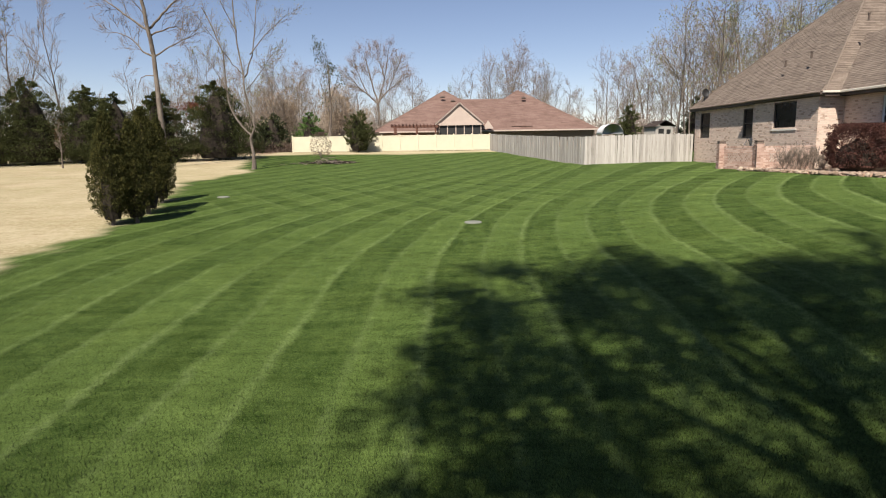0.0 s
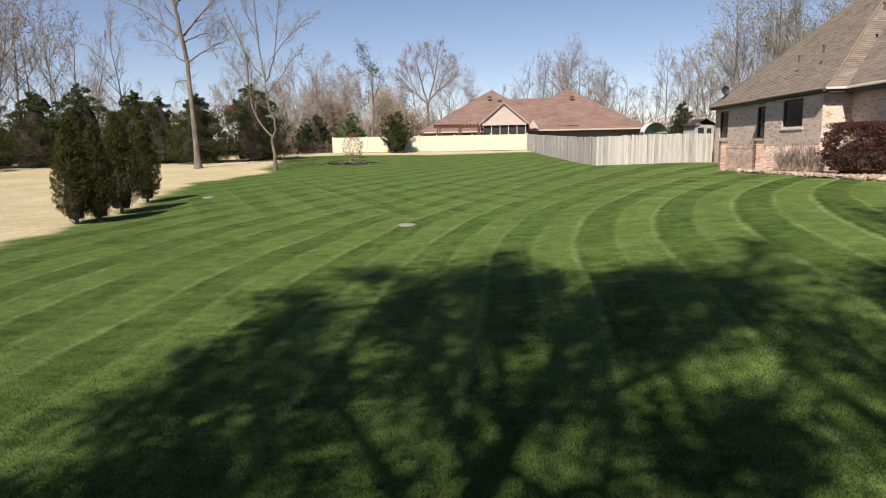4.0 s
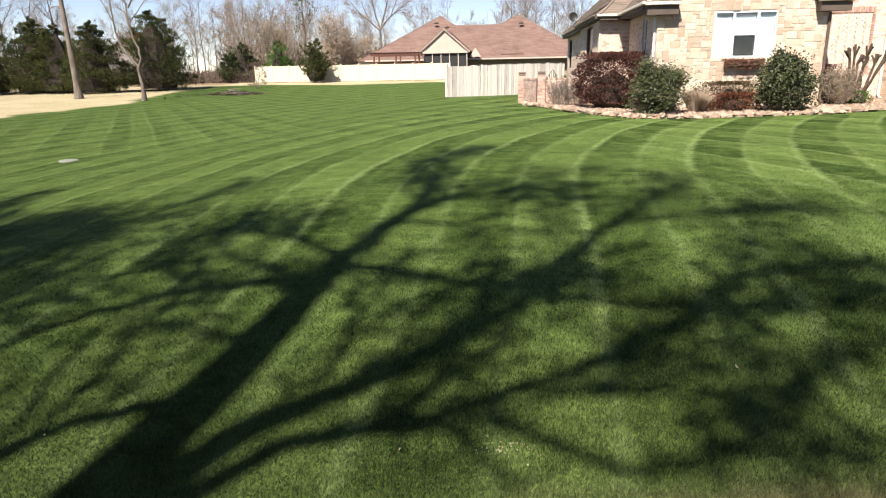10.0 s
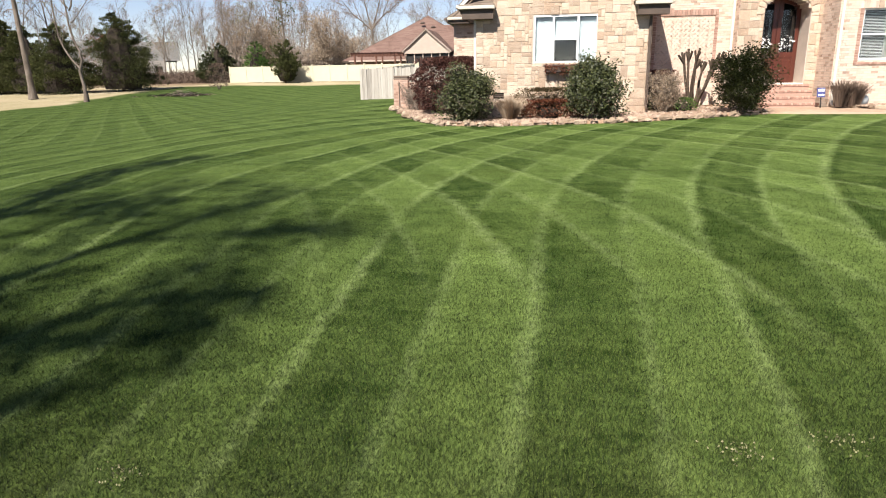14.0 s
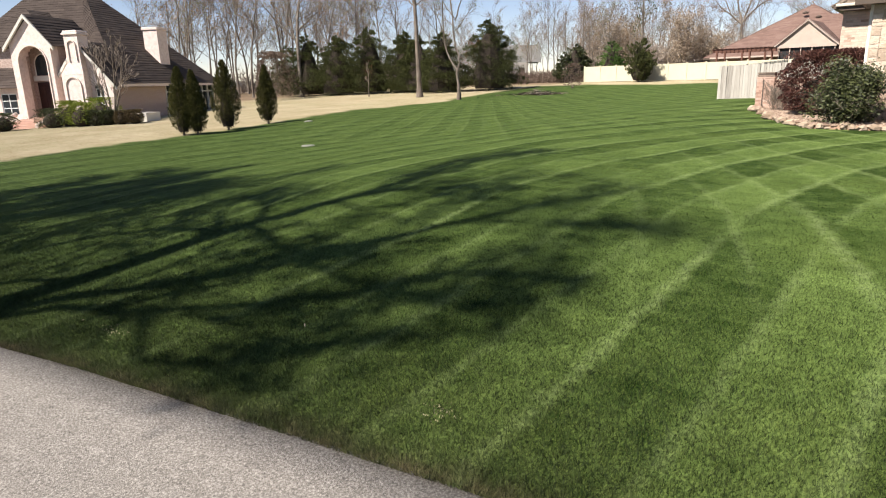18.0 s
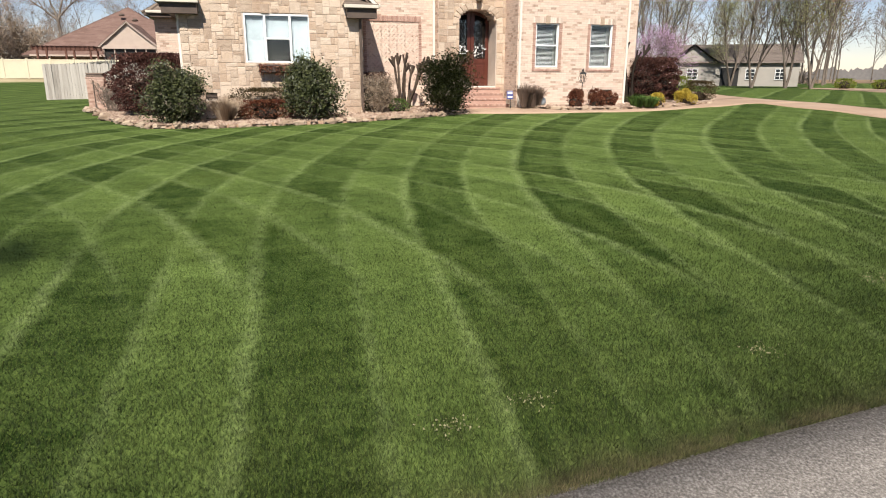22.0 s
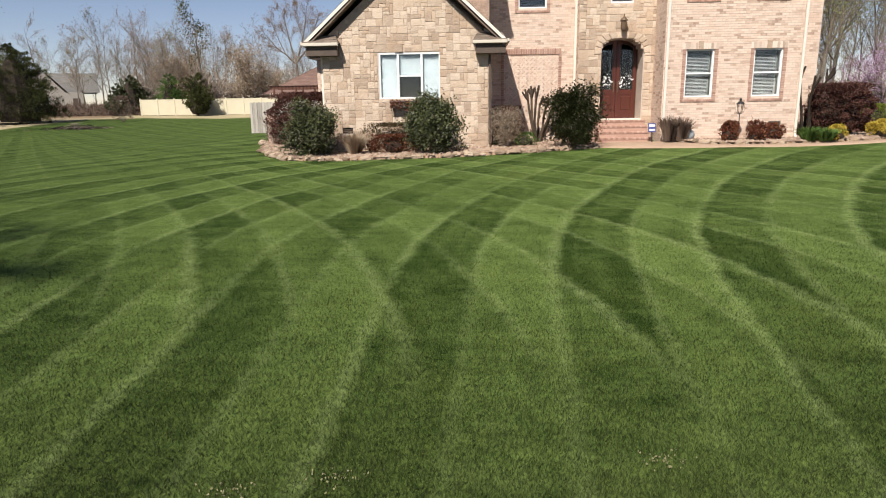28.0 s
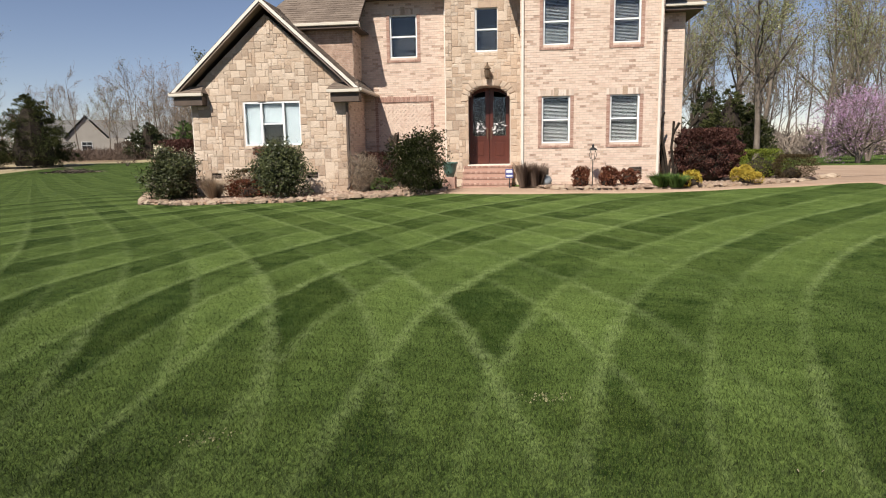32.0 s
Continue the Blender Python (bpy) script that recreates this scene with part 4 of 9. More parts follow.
# arch ring of cut stones
for k in range(11):
    a0, a1 = math.pi * (1 - k / 11), math.pi * (1 - (k + 0.93) / 11)
    pts = []
    for a, e in ((a0, 0), (a1, 0), (a1, 0.22), (a0, 0.22)):
        ca, sa = math.cos(a), math.sin(a)
        pts.append((DC + (DW + e) * math.copysign(abs(ca) ** 0.75, ca), SPR + (RISE + e) * abs(sa) ** 0.75))
    part("arch_stone", stone_mesh(pts, front(1.65), 0.04, random.Random(k)), M["stone"], entry)

DOOR = thing("front_door", "glossy mahogany arched double door with wrought-iron glass", "door", HM)
# the hall's darkness is the colour of one sheet behind the leaves
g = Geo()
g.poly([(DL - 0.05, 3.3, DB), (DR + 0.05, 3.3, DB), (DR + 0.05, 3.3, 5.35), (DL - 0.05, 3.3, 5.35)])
part("hall_dark", g, M["dark"], DOOR, "near-black sheet painted as the unlit hall")
for side, (a, b) in enumerate(((DL + 0.02, DC - 0.008), (DC + 0.008, DR - 0.02))):
    g = Geo()
    y0, y1 = 2.40, 2.455
    def slab(s0, s1, z0, z1, geo=g):
        geo.box(s0, s1, y0, y1, z0, z1)
    st = 0.13
    slab(a, a + st, DB, SPR), slab(b - st, b, DB, SPR), slab(a + st, b - st, DB, DB + 0.22), slab(a + st, b - st, DB + 0.86, DB + 1.02)
    for k in range(10):
        s0, s1 = a + (b - a) * k / 10, a + (b - a) * (k + 1) / 10
        z = arch_z((s0 + s1) / 2)
        lowz = SPR if (s0 < a + st * 0.9 or s1 > b - st * 0.9) else z - 0.12
        g.box(s0, s1, y0, y1, lowz, z - 0.002)
    leaf = part("door_leaf", g, M["door"], DOOR)
    q = Geo()
    q.box(a + st, b - st, y0 + 0.012, y1 - 0.012, DB + 0.22, DB + 0.86)
    q.box(a + st + 0.07, b - st - 0.07, y0 - 0.006, y1 - 0.02, DB + 0.3, DB + 0.78, 0.012)
    part("raised_panel", q, M["door"], leaf)
    q = Geo()
    q.box(a + st, b - st, y0 + 0.025, y0 + 0.031, DB + 1.02, SPR + 0.2)
    part("pane", q, M["glass"], leaf).visible_shadow = False
    q = Geo()
    mid = (a + b) / 2
    for k in range(5):
        s = a + st + 0.04 + (b - a - 2 * st - 0.08) * k / 4
        q.tube([(s, y0 + 0.01, DB + 1.03), (s + 0.03 * (1 - k % 2 * 2), y0 + 0.005, DB + 1.5), (s, y0 + 0.01, SPR + 0.12)], [0.009] * 3, 5)
    for k in range(7):
        r, zc = 0.085, DB + 1.16 + 0.17 * k
        q.tube([(mid + r * (0.4 + 0.6 * j / 12) * math.cos(j * 0.8), y0 + 0.004, zc + r * (0.4 + 0.6 * j / 12) * math.sin(j * 0.8)) for j in range(13)], [0.007] * 13, 4)
    part("iron_scrollwork", q, M["iron"], leaf, "black wrought-iron scrolls")
    hx = DC - 0.07 if side == 0 else DC + 0.07
    q = Geo()
    q.tube([(hx, y0 - 0.05, DB + 0.98), (hx, y0 - 0.055, DB + 1.1), (hx, y0 - 0.05, DB + 1.22)], [0.012] * 3, 8)
    q.box(hx - 0.025, hx + 0.025, y0 - 0.012, y0, DB + 0.92, DB + 1.3, 0.004)
    part("door_handle", q, M["bronze"], leaf)
g = Geo()
g.box(DL, DR, 1.6, 2.8, DB - 0.12, DB - 0.004)
part("threshold", g, M["trim"], DOOR, "pale stone threshold")
# white ribbon wreath sprays on the glass
for sx in (-0.33, 0.33):
    w = Geo()
    rw2 = random.Random(int(sx * 100))
    for k in range(34):
        a = k / 34 * 6.28
        r = 0.15 + rw2.uniform(-0.09, 0.07)
        x, z = DC + sx + r * math.cos(a) * (0.8 if sx < 0 else 1.25), DB + 1.30 + r * math.sin(a) * 1.15 + (0.0 if sx < 0 else 0.45 * r * math.cos(a))
        dx, dz = rw2.uniform(-0.08, 0.08), rw2.uniform(-0.08, 0.08)
        w.poly([(x, 2.37, z), (x + dx, 2.35, z + 0.03), (x + dx * 1.2, 2.355, z + dz), (x - 0.02, 2.37, z + dz)])
    tagged(thing("door_wreath", "white and silver ribbon wreath on the door glass", "wreath", HM), group="wreaths on the front door")
    part("ribbons", w, M["white"], bpy.data.objects["door_wreath" if sx < 0 else "door_wreath.001"])

LAMP = thing("wall_lantern", "aged bronze lantern over the arched door", "lantern", HM)
g = Geo()
g.lathe([(0.05, 0), (0.09, 0.05), (0.11, 0.3), (0.05, 0.34)], 8, (8.26, 1.44, 5.5))
part("lamp_body", g, M["bronze"], LAMP)
g = Geo()
g.lathe([(0.14, 0), (0.09, 0.07), (0.03, 0.14), (0.02, 0.22)], 8, (8.26, 1.44, 5.84))
part("lamp_cap", g, M["bronze"], LAMP)
g = Geo()
g.box(8.2, 8.32, 1.6, 1.645, 5.6, 5.95, 0.01)
g.tube([(8.26, 1.62, 5.75), (8.26, 1.52, 5.72), (8.26, 1.46, 5.66)], [0.02] * 3, 6)
part("wall_bracket", g, M["bronze"], LAMP)

STEPS = thing("front_steps", "four red-brown brick steps up to the door", "steps", HM)
for k in range(4):
    z0, z1 = 1.55 + 0.0, 1.75 + 0.19 * (k + 1)
    y0 = 0.42 + 0.3 * k
    st = block("step", 7.42, 9.12, y0, 1.64, 1.6 if k == 0 else 1.75 + 0.19 * k - 0.02, z1 - 0.075, M["brick_red"], STEPS)
    g = Geo()
    n = 20
    for i in range(n):
        a = 7.40 + 1.74 * i / n
        g.box(a, a + 1.74 / n - 0.012, y0 - 0.02, y0 + 0.2, z1 - 0.073, z1, 0.006)
    tagged(part("tread_bricks", g, M["brick_red"], st), kind="stuff")
    block("tread_back", 7.42, 9.12, y0 + 0.205, 1.63, z1 - 0.07, z1 - 0.008, M["brick_red"], st)

# stone gable wing
GL, GR, GP, EAVE, PEAK = -1.9, 3.68, 0.9, 5.2, 7.66
GW = [(-0.03, 2.0, 3.33, 4.8)]
GV = [(-1.35, -0.97, 2.2, 2.42), (2.1, 2.5, 2.2, 2.42)]
g = Geo()
wall_panel(g, front(0.0), GL, GR, BASE, EAVE, 0.25, GW + GV)
g.poly([(GL, 0, EAVE), (GR, 0, EAVE), (GP, 0, PEAK)])
g.poly([(GL, 0.25, EAVE), (GP, 0.25, PEAK), (GR, 0.25, EAVE)])
gable = part("wall_gable", g, M["mortar"], HOUSE)
sl, sr = (PEAK - EAVE) / (GP - GL), (PEAK - EAVE) / (GR - GP)
stone_face(gable, front(0.0), GL, GR, BASE, PEAK + 0.05, GW + GV, [(-sl, 1, EAVE - sl * GL), (sr, 1, EAVE + sr * GR)], random.Random(7), 290)
window(gable, front(0.0), *GW[0], blind="part", mull=(0.60, 1.38), back=0.05)
g = Geo()
brick_box(g, front(0), 0.50, 0.76, 4.82, 5.08, 0.045)
part("keystone", g, M["stone"], gable)
for h in GV:
    vent(gable, front(0.0), *h)
BOX = thing("window_box", "iron window box with dry red-brown trailing flowers", "window box", HM)
g = Geo()
for s in (0.35, 0.66, 0.98, 1.3, 1.6):
    g.tube([(s, -0.04, 3.28), (s, -0.27, 3.24), (s, -0.27, 3.06), (s, -0.03, 2.98)], [0.008] * 4, 5)
for y, z in ((-0.27, 3.24), (-0.27, 3.06), (-0.04, 3.26)):
    g.tube([(0.3, y, z), (1.65, y, z)], [0.01, 0.01], 5)
part("iron_cradle", g, M["iron"], BOX)
block("coir_liner", 0.36, 1.6, -0.25, -0.05, 3.02, 3.2, M["brown_straw"], BOX, "brown coir liner", 0.02)

# gable roof of the stone wing
rr = random.Random(3)
TOPZ = 8.12
EL, ER, V0, V1 = GL - 0.52, GR + 0.47, -0.42, 8.5
EZ = 5.14
g = Geo()
slope(g, (EL, V1, EZ), (EL, V0, EZ), (GP, V1, TOPZ), (GP, V0, TOPZ), rng=rr)
part("roof_slope", g, M["shingle"], HOUSE, "taupe asphalt shingle slope")
g = Geo()
slope(g, (ER, V0, EZ), (ER, V1, EZ), (GP, V0, TOPZ), (GP, V1, TOPZ), rng=rr)
part("roof_slope", g, M["shingle"], HOUSE)
g = Geo()
deck(g, (EL, V0 + 0.03, EZ), (GP, V0 + 0.03, TOPZ), (GP, V1, TOPZ), (EL, V1, EZ), down=0.14)
deck(g, (GP, V0 + 0.03, TOPZ), (ER, V0 + 0.03, EZ), (ER, V1, EZ), (GP, V1, TOPZ), down=0.14)
part("roof_deck", g, M["dark_trim"], HOUSE)
for x0, x1, z0, z1 in ((EL, GP, EZ, TOPZ), (ER, GP, EZ, TOPZ)):
    g = Geo()
    n = len(g.v)
    g.v += [(x0, V0, z0 - 0.13), (x1, V0, z1 - 0.13), (x1, V0, z1 + 0.0), (x0, V0, z0 + 0.0), (x0, V0 + 0.03, z0 - 0.13), (x1, V0 + 0.03, z1 - 0.13), (x1, V0 + 0.03, z1), (x0, V0 + 0.03, z0)]
    g.f += [(0, 1, 2, 3), (7, 6, 5, 4), (0, 4, 5, 1), (2, 6, 7, 3), (0, 3, 7, 4), (1, 5, 6, 2)]
    part("rake_board", g, M["trim"], HOUSE, "cream rake board")
    g = Geo()
    k = 0.36
    xa, xb = x0 + (x1 - x0) * 0.02, x1
    za, zb = z0 - 0.14, z1 - 0.16
    g.v += [(xa, V0 + 0.03, za), (xb, V0 + 0.03, zb), (xb, 0.0, zb), (xa, 0.0, za), (xa, V0 + 0.03, za - 0.05), (xb, V0 + 0.03, zb - 0.05), (xb, 0.0, zb - 0.05), (xa, 0.0, za - 0.05)]
    g.f += [(0, 1, 2, 3), (7, 6, 5, 4), (0, 4, 5, 1), (2, 6, 7, 3), (0, 3, 7, 4), (1, 5, 6, 2)]
    part("rake_soffit", g, M["soffit"], HOUSE, "brown rake soffit")
for x0, x1 in ((EL - 0.02, GL + 0.62), (GR - 0.62, ER + 0.02)):
    e = part("eave_return", Geo(), M["dark_trim"], HOUSE, "boxed eave return with a small shingled cap")
    block("soffit_box", x0 + 0.1, x1 - 0.05, V0 + 0.06, 0.0, EZ - 0.42, EZ - 0.12, M["dark_trim"], e)
    block("eave_gutter", x0, x1, V0 - 0.06, V0 + 0.06, EZ - 0.13, EZ - 0.02, M["gutter"], e, "tan gutter", 0.015)
    g = Geo()
    mid = (x0 + x1) / 2
    a, b, c, d = (x0, V0 - 0.05, EZ - 0.02), (x1, V0 - 0.05, EZ - 0.02), (x1 - 0.15, -0.02, EZ + 0.24), (x0 + 0.15, -0.02, EZ + 0.24)
    slope(g, a, b, d, c, rng=rr)
    g.poly([b, (x1, 0, EZ - 0.02), c]), g.poly([(x0, 0, EZ - 0.02), a, d])
    tagged(part("return_cap", g, M["shingle"], e), kind="stuff")
# left side of the wing
SW = [(1.45, 2.05, 3.2, 4.78)]
sw = brick_wall("wall_wing_side", west(GL), 0.0, 4.4, BASE, EAVE + 0.02, SW)
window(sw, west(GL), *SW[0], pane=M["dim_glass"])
brick_wall("wall_wing_inner_side", lambda s, z, d: (GR + d, s, z), 0.0, 2.18, BASE, EAVE + 0.3, [])
g = Geo()
g.box(EL - 0.1, EL + 0.03, V0, 4.0, EZ - 0.1, EZ + 0.01, 0.02)
part("gutter", g, M["gutter"], HOUSE, "tan metal gutter")
block("soffit", EL, GL, 0, 4.4, EZ - 0.22, EZ - 0.12, M["dark_trim"], HOUSE)
g = Geo()
g.box(ER - 0.03, ER + 0.1, V0, 2.2, EZ - 0.1, EZ + 0.01, 0.02)
part("gutter", g, M["gutter"], HOUSE, "tan metal gutter")

# side bay and rear side wall
BU, CU = -3.1, -2.85
brick_wall("wall_bay_front", front(4.4), BU, GL, BASE, EAVE, [])
BW = [(6.05, 7.95, 3.58, 4.86)]
bw = brick_wall("wall_bay_side", west(BU), 4.4, 9.8, BASE, EAVE, BW)
window(bw, west(BU), *BW[0], panes=1, material=M["dark_trim"], pane=M["dim_glass"])
g = Geo()
brick_box(g, west(BU), 5.95, 8.05, 3.46, 3.54, 0.05)
part("sill", g, M["trim"], bw, "pale stone sill")
CW = [(10.3, 11.3, 3.15, 4.75), (15.2, 16.5, 3.2, 4.77)]
cw = brick_wall("wall_rear_side", west(CU), 9.8, 17.2, BASE, EAVE, CW)
for h in CW:
    window(cw, west(CU), *h, material=M["dark_trim"], pane=M["dim_glass"])
block("wall_bay_back", BU, CU + 0.2, 9.7, 9.8, BASE, EAVE, M["shade_brick"], HOUSE)
block("wall_rear", CU, 12.0, 17.0, 17.2, BASE, EAVE, M["shade_brick"], HOUSE)
block("wall_behind", 3.9, 13.7, 11.7, 12.0, BASE, 8.6, M["shade_brick"], HOUSE)
# main hip roof over the single-storey side
PITCH = 0.93
def hip(u0, u1, v0, v1, z, material, sides="wfeb", ridge_along="v", pitch=PITCH, expo=0.14, tab=0.31, parent=None, name="roof_slope"):
    """A hip roof on a rectangle; the ridge runs along v or u."""
    parent = parent or HOUSE
    w = (u1 - u0) / 2 if ridge_along == "v" else (v1 - v0) / 2
    top = z + w * pitch
    if ridge_along == "v":
        ra, rb_ = ((u0 + u1) / 2, v0 + w, top), ((u0 + u1) / 2, v1 - w, top)
        faces = {"w": ((u0, v1, z), (u0, v0, z), rb_, ra), "e": ((u1, v0, z), (u1, v1, z), ra, rb_), "f": ((u0, v0, z), (u1, v0, z), ra, ra), "b": ((u1, v1, z), (u0, v1, z), rb_, rb_)}
    else:
        ra, rb_ = (u0 + w, (v0 + v1) / 2, top), (u1 - w, (v0 + v1) / 2, top)
        faces = {"f": ((u0, v0, z), (u1, v0, z), ra, rb_), "b": ((u1, v1, z), (u0, v1, z), rb_, ra), "w": ((u0, v1, z), (u0, v0, z), ra, ra), "e": ((u1, v0, z), (u1, v1, z), rb_, rb_)}
    for s in sides:
        g = Geo()
        slope(g, *faces[s], rng=rr, expo=expo, tab=tab)
        part(name, g, material, parent)
        g = Geo()
        a, b, c, d = faces[s]
        g.poly([(p[0], p[1], p[2] - 0.02) for p in ((a, b, d) if c == d else (a, b, d, c))])
        part("roof_deck", g, M["dark_trim"], parent)
    g = Geo()
    g.box(u0, u1, v0, v1, z - 0.2, z - 0.05)
    part("soffit", g, M["dark_trim"], parent)
    for p, q in ((ra, rb_), ((u0, v0, z), ra), ((u0, v1, z), rb_ if ridge_along == "v" else ra)):
        g = Geo()
        g.tube([(p[0], p[1], p[2] + 0.02), (q[0], q[1], q[2] + 0.02)], [0.05, 0.05], 6)
        part("ridge_cap", g, material, parent)
    return top


hip(-3.16, 9.6, 3.95, 17.45, EZ - 0.02, M["shingle"], "wfb")
# the bay's eave runs out a little past the rest
EB, EM = EZ - 0.02, EZ + 0.547
g = Geo()
slope(g, (-3.38, 10.1, EB), (-3.38, 3.95, EB), (-2.56, 10.1, EM), (-2.56, 4.56, EM), rng=rr)
g.poly([(-3.38, 3.95, EB), (-3.16, 3.95, EB), (-2.56, 4.54, EM)])
g.poly([(-3.38, 10.1, EB), (-2.56, 10.1, EM), (-3.16, 10.1, EB)])
part("roof_slope", g, M["shingle"], HOUSE)
block("soffit", -3.37, -3.16, 3.96, 10.09, EZ - 0.16, EZ - 0.05, M["dark_trim"], HOUSE)
for a, b, c, d in ((-3.45, -3.37, 3.95, 10.15), (-3.24, -3.16, 10.16, 17.45)):
    block("gutter", a, b, c, d, EZ - 0.09, EZ - 0.01, M["soffit"], HOUSE, "brown metal gutter", 0.02)
block("gutter", -3.3, GL - 0.6, 3.86, 3.95, EZ - 0.1, EZ, M["gutter"], HOUSE, "tan metal gutter", 0.02)
# upper block beside the gable and the main two-storey roofs
block("wall_upper_block", 0.9, 3.62, 1.0, 6.0, 5.6, 7.4, M["mortar"], HOUSE)
g = Geo()
bricks(g, front(0.995), 0.9, 3.62, 5.7, 7.38, [], rb)
tagged(part("brickwork", g, M["brick"], HOUSE), kind="stuff")
brick_wall("wall_upper_return", lambda s, z, d: (3.625 + d, s, z), 1.0, 2.18, 5.5, 7.4, [], thick=0.1)
g = Geo()
slope(g, (0.2, 0.62, 7.42), (3.95, 0.62, 7.42), (2.6, 4.6, 10.9), (3.95, 4.6, 10.9), rng=rr)
part("roof_slope", g, M["shingle"], HOUSE)
g = Geo()
slope(g, (0.2, 5.0, 7.42), (0.2, 0.62, 7.42), (2.6, 5.0, 10.9), (2.6, 4.6, 10.9), rng=rr)
part("roof_slope", g, M["shingle"], HOUSE)
g = Geo()
deck(g, (0.25, 0.66, 7.42), (3.95, 0.66, 7.42), (3.95, 4.6, 10.9), (2.6, 4.6, 10.9), down=0.12)
g.box(0.2, 3.93, 0.6, 5.0, 7.24, 7.3)
part("roof_deck", g, M["dark_trim"], HOUSE)
block("gutter", 0.15, 3.98, 0.54, 0.66, 7.32, 7.43, M["gutter"], HOUSE, "tan metal gutter", 0.02)
hip(3.2, 14.4, 1.7, 12.4, 8.6, M["shingle"], "wfeb", "u", 0.8)
hip(8.9, 14.4, -0.05, 8.0, 8.62, M["shingle"], "wfe", "v", 0.8)
# set-back right block
brick_wall("wall_right_block", front(1.2), 13.93, 14.76, BASE, 7.55, [])
block("wall_right_block_side", 14.5, 14.76, 1.45, 12.0, BASE, 7.55, M["shade_brick"], HOUSE)
g = Geo()
slope(g, (13.9, 0.75, 7.6), (15.2, 0.75, 7.6), (13.9, 4.2, 10.4), (14.0, 4.2, 10.4), rng=rr)
slope(g, (15.2, 0.75, 7.6), (15.2, 12.5, 7.6), (14.0, 4.2, 10.4), (14.0, 12.5, 10.4), rng=rr)
part("roof_slope", g, M["shingle"], HOUSE)
block("soffit", 13.94, 15.2, 0.75, 12.5, 7.4, 7.55, M["dark_trim"], HOUSE)
block("gutter", 13.94, 15.28, 0.67, 0.77, 7.5, 7.61, M["gutter"], HOUSE, "tan metal gutter", 0.02)


def downspout(u, v, z0, z1, material, dx=0.0, back=0.0):
    g = Geo()
    g.box(u - 0.04, u + 0.04, v - 0.085, v - 0.012, z0, z1, 0.012)
    ob = part("downspout", g, material, HOUSE, "pale metal downspout")
    q = Geo()
    q.tube([(u, v - 0.05, z0 + 0.02), (u, v - 0.16, z0 - 0.08), (u, v - 0.3, z0 - 0.12)], [0.042] * 3, 6)
    part("kick_out", q, material, ob)


downspout(9.47, 0.44, 1.95, 8.4, M["trim"])
downspout(13.86, 0.44, 1.95, 8.4, M["trim"])
downspout(6.73, 2.16, 1.95, 8.4, M["trim"])
g = Geo()
g.box(GL - 0.09, GL - 0.014, 0.1, 0.18, 1.6, 4.9, 0.012)
part("downspout", g, M["trim"], HOUSE, "pale metal downspout")
downspout(GR - 0.06, 0.0, 1.95, 4.7, M["dark_trim"])
# roof vents and a satellite dish
for u, v, z in ((-2.0, 9.0, 6.75), (-1.8, 7.2, 6.95), (-0.2, 5.6, 8.45)):
    g = Geo()
    g.lathe([(0.05, 0), (0.05, 0.28), (0.07, 0.28), (0.07, 0.34)], 8, (u, v, z))
    part("vent_pipe", g, M["dark_trim"], HOUSE)
DISH = thing("satellite_dish", "dark satellite dish at the roof's rear corner", "dish", HM)
g = Geo()
g.tube([(-2.7, 16.4, 5.3), (-2.7, 16.4, 6.0)], [0.025, 0.025], 6)
part("mast", g, M["iron"], DISH)
g = Geo()
g.lathe([(0.03, 0), (0.15, 0.02), (0.26, 0.075), (0.25, 0.085), (0.14, 0.035), (0.02, 0.015)], 18)
part("dish", g, M["iron"], DISH, m=Matrix.Translation((-2.7, 16.35, 6.05)) @ pose(0, 0, 0, 80, 60, 0))


# ---- trees ----
def limb(g, start, way, length, r0, r1, rng, seg=5, sides=5, wander=0.18, rise=0.1):
    """A tapering wandering branch; gives its points, ways and radii."""
    pts, ways, radii = [Vector(start)], [], []
    d = Vector(way).normalized()
    for i in range(seg):
        ways.append(d.copy())
        radii.append(r0 + (r1 - r0) * i / seg)
        pts.append(pts[-1] + d * (length / seg))
        d = (d + Vector((rng.gauss(0, wander), rng.gauss(0, wander), rng.gauss(0, wander) + rise))).normalized()
    ways.append(d), radii.append(r1)
    g.tube(pts, radii, sides, cap=False)
    return pts, ways, radii


def side_way(d, rng, spread):
    """A way that leaves d by about spread."""
    o = d.orthogonal().normalized()
    o.rotate(Matrix.Rotation(rng.uniform(0, 2 * math.pi), 3, d))
    return (d * math.cos(spread) + o * math.sin(spread)).normalized()


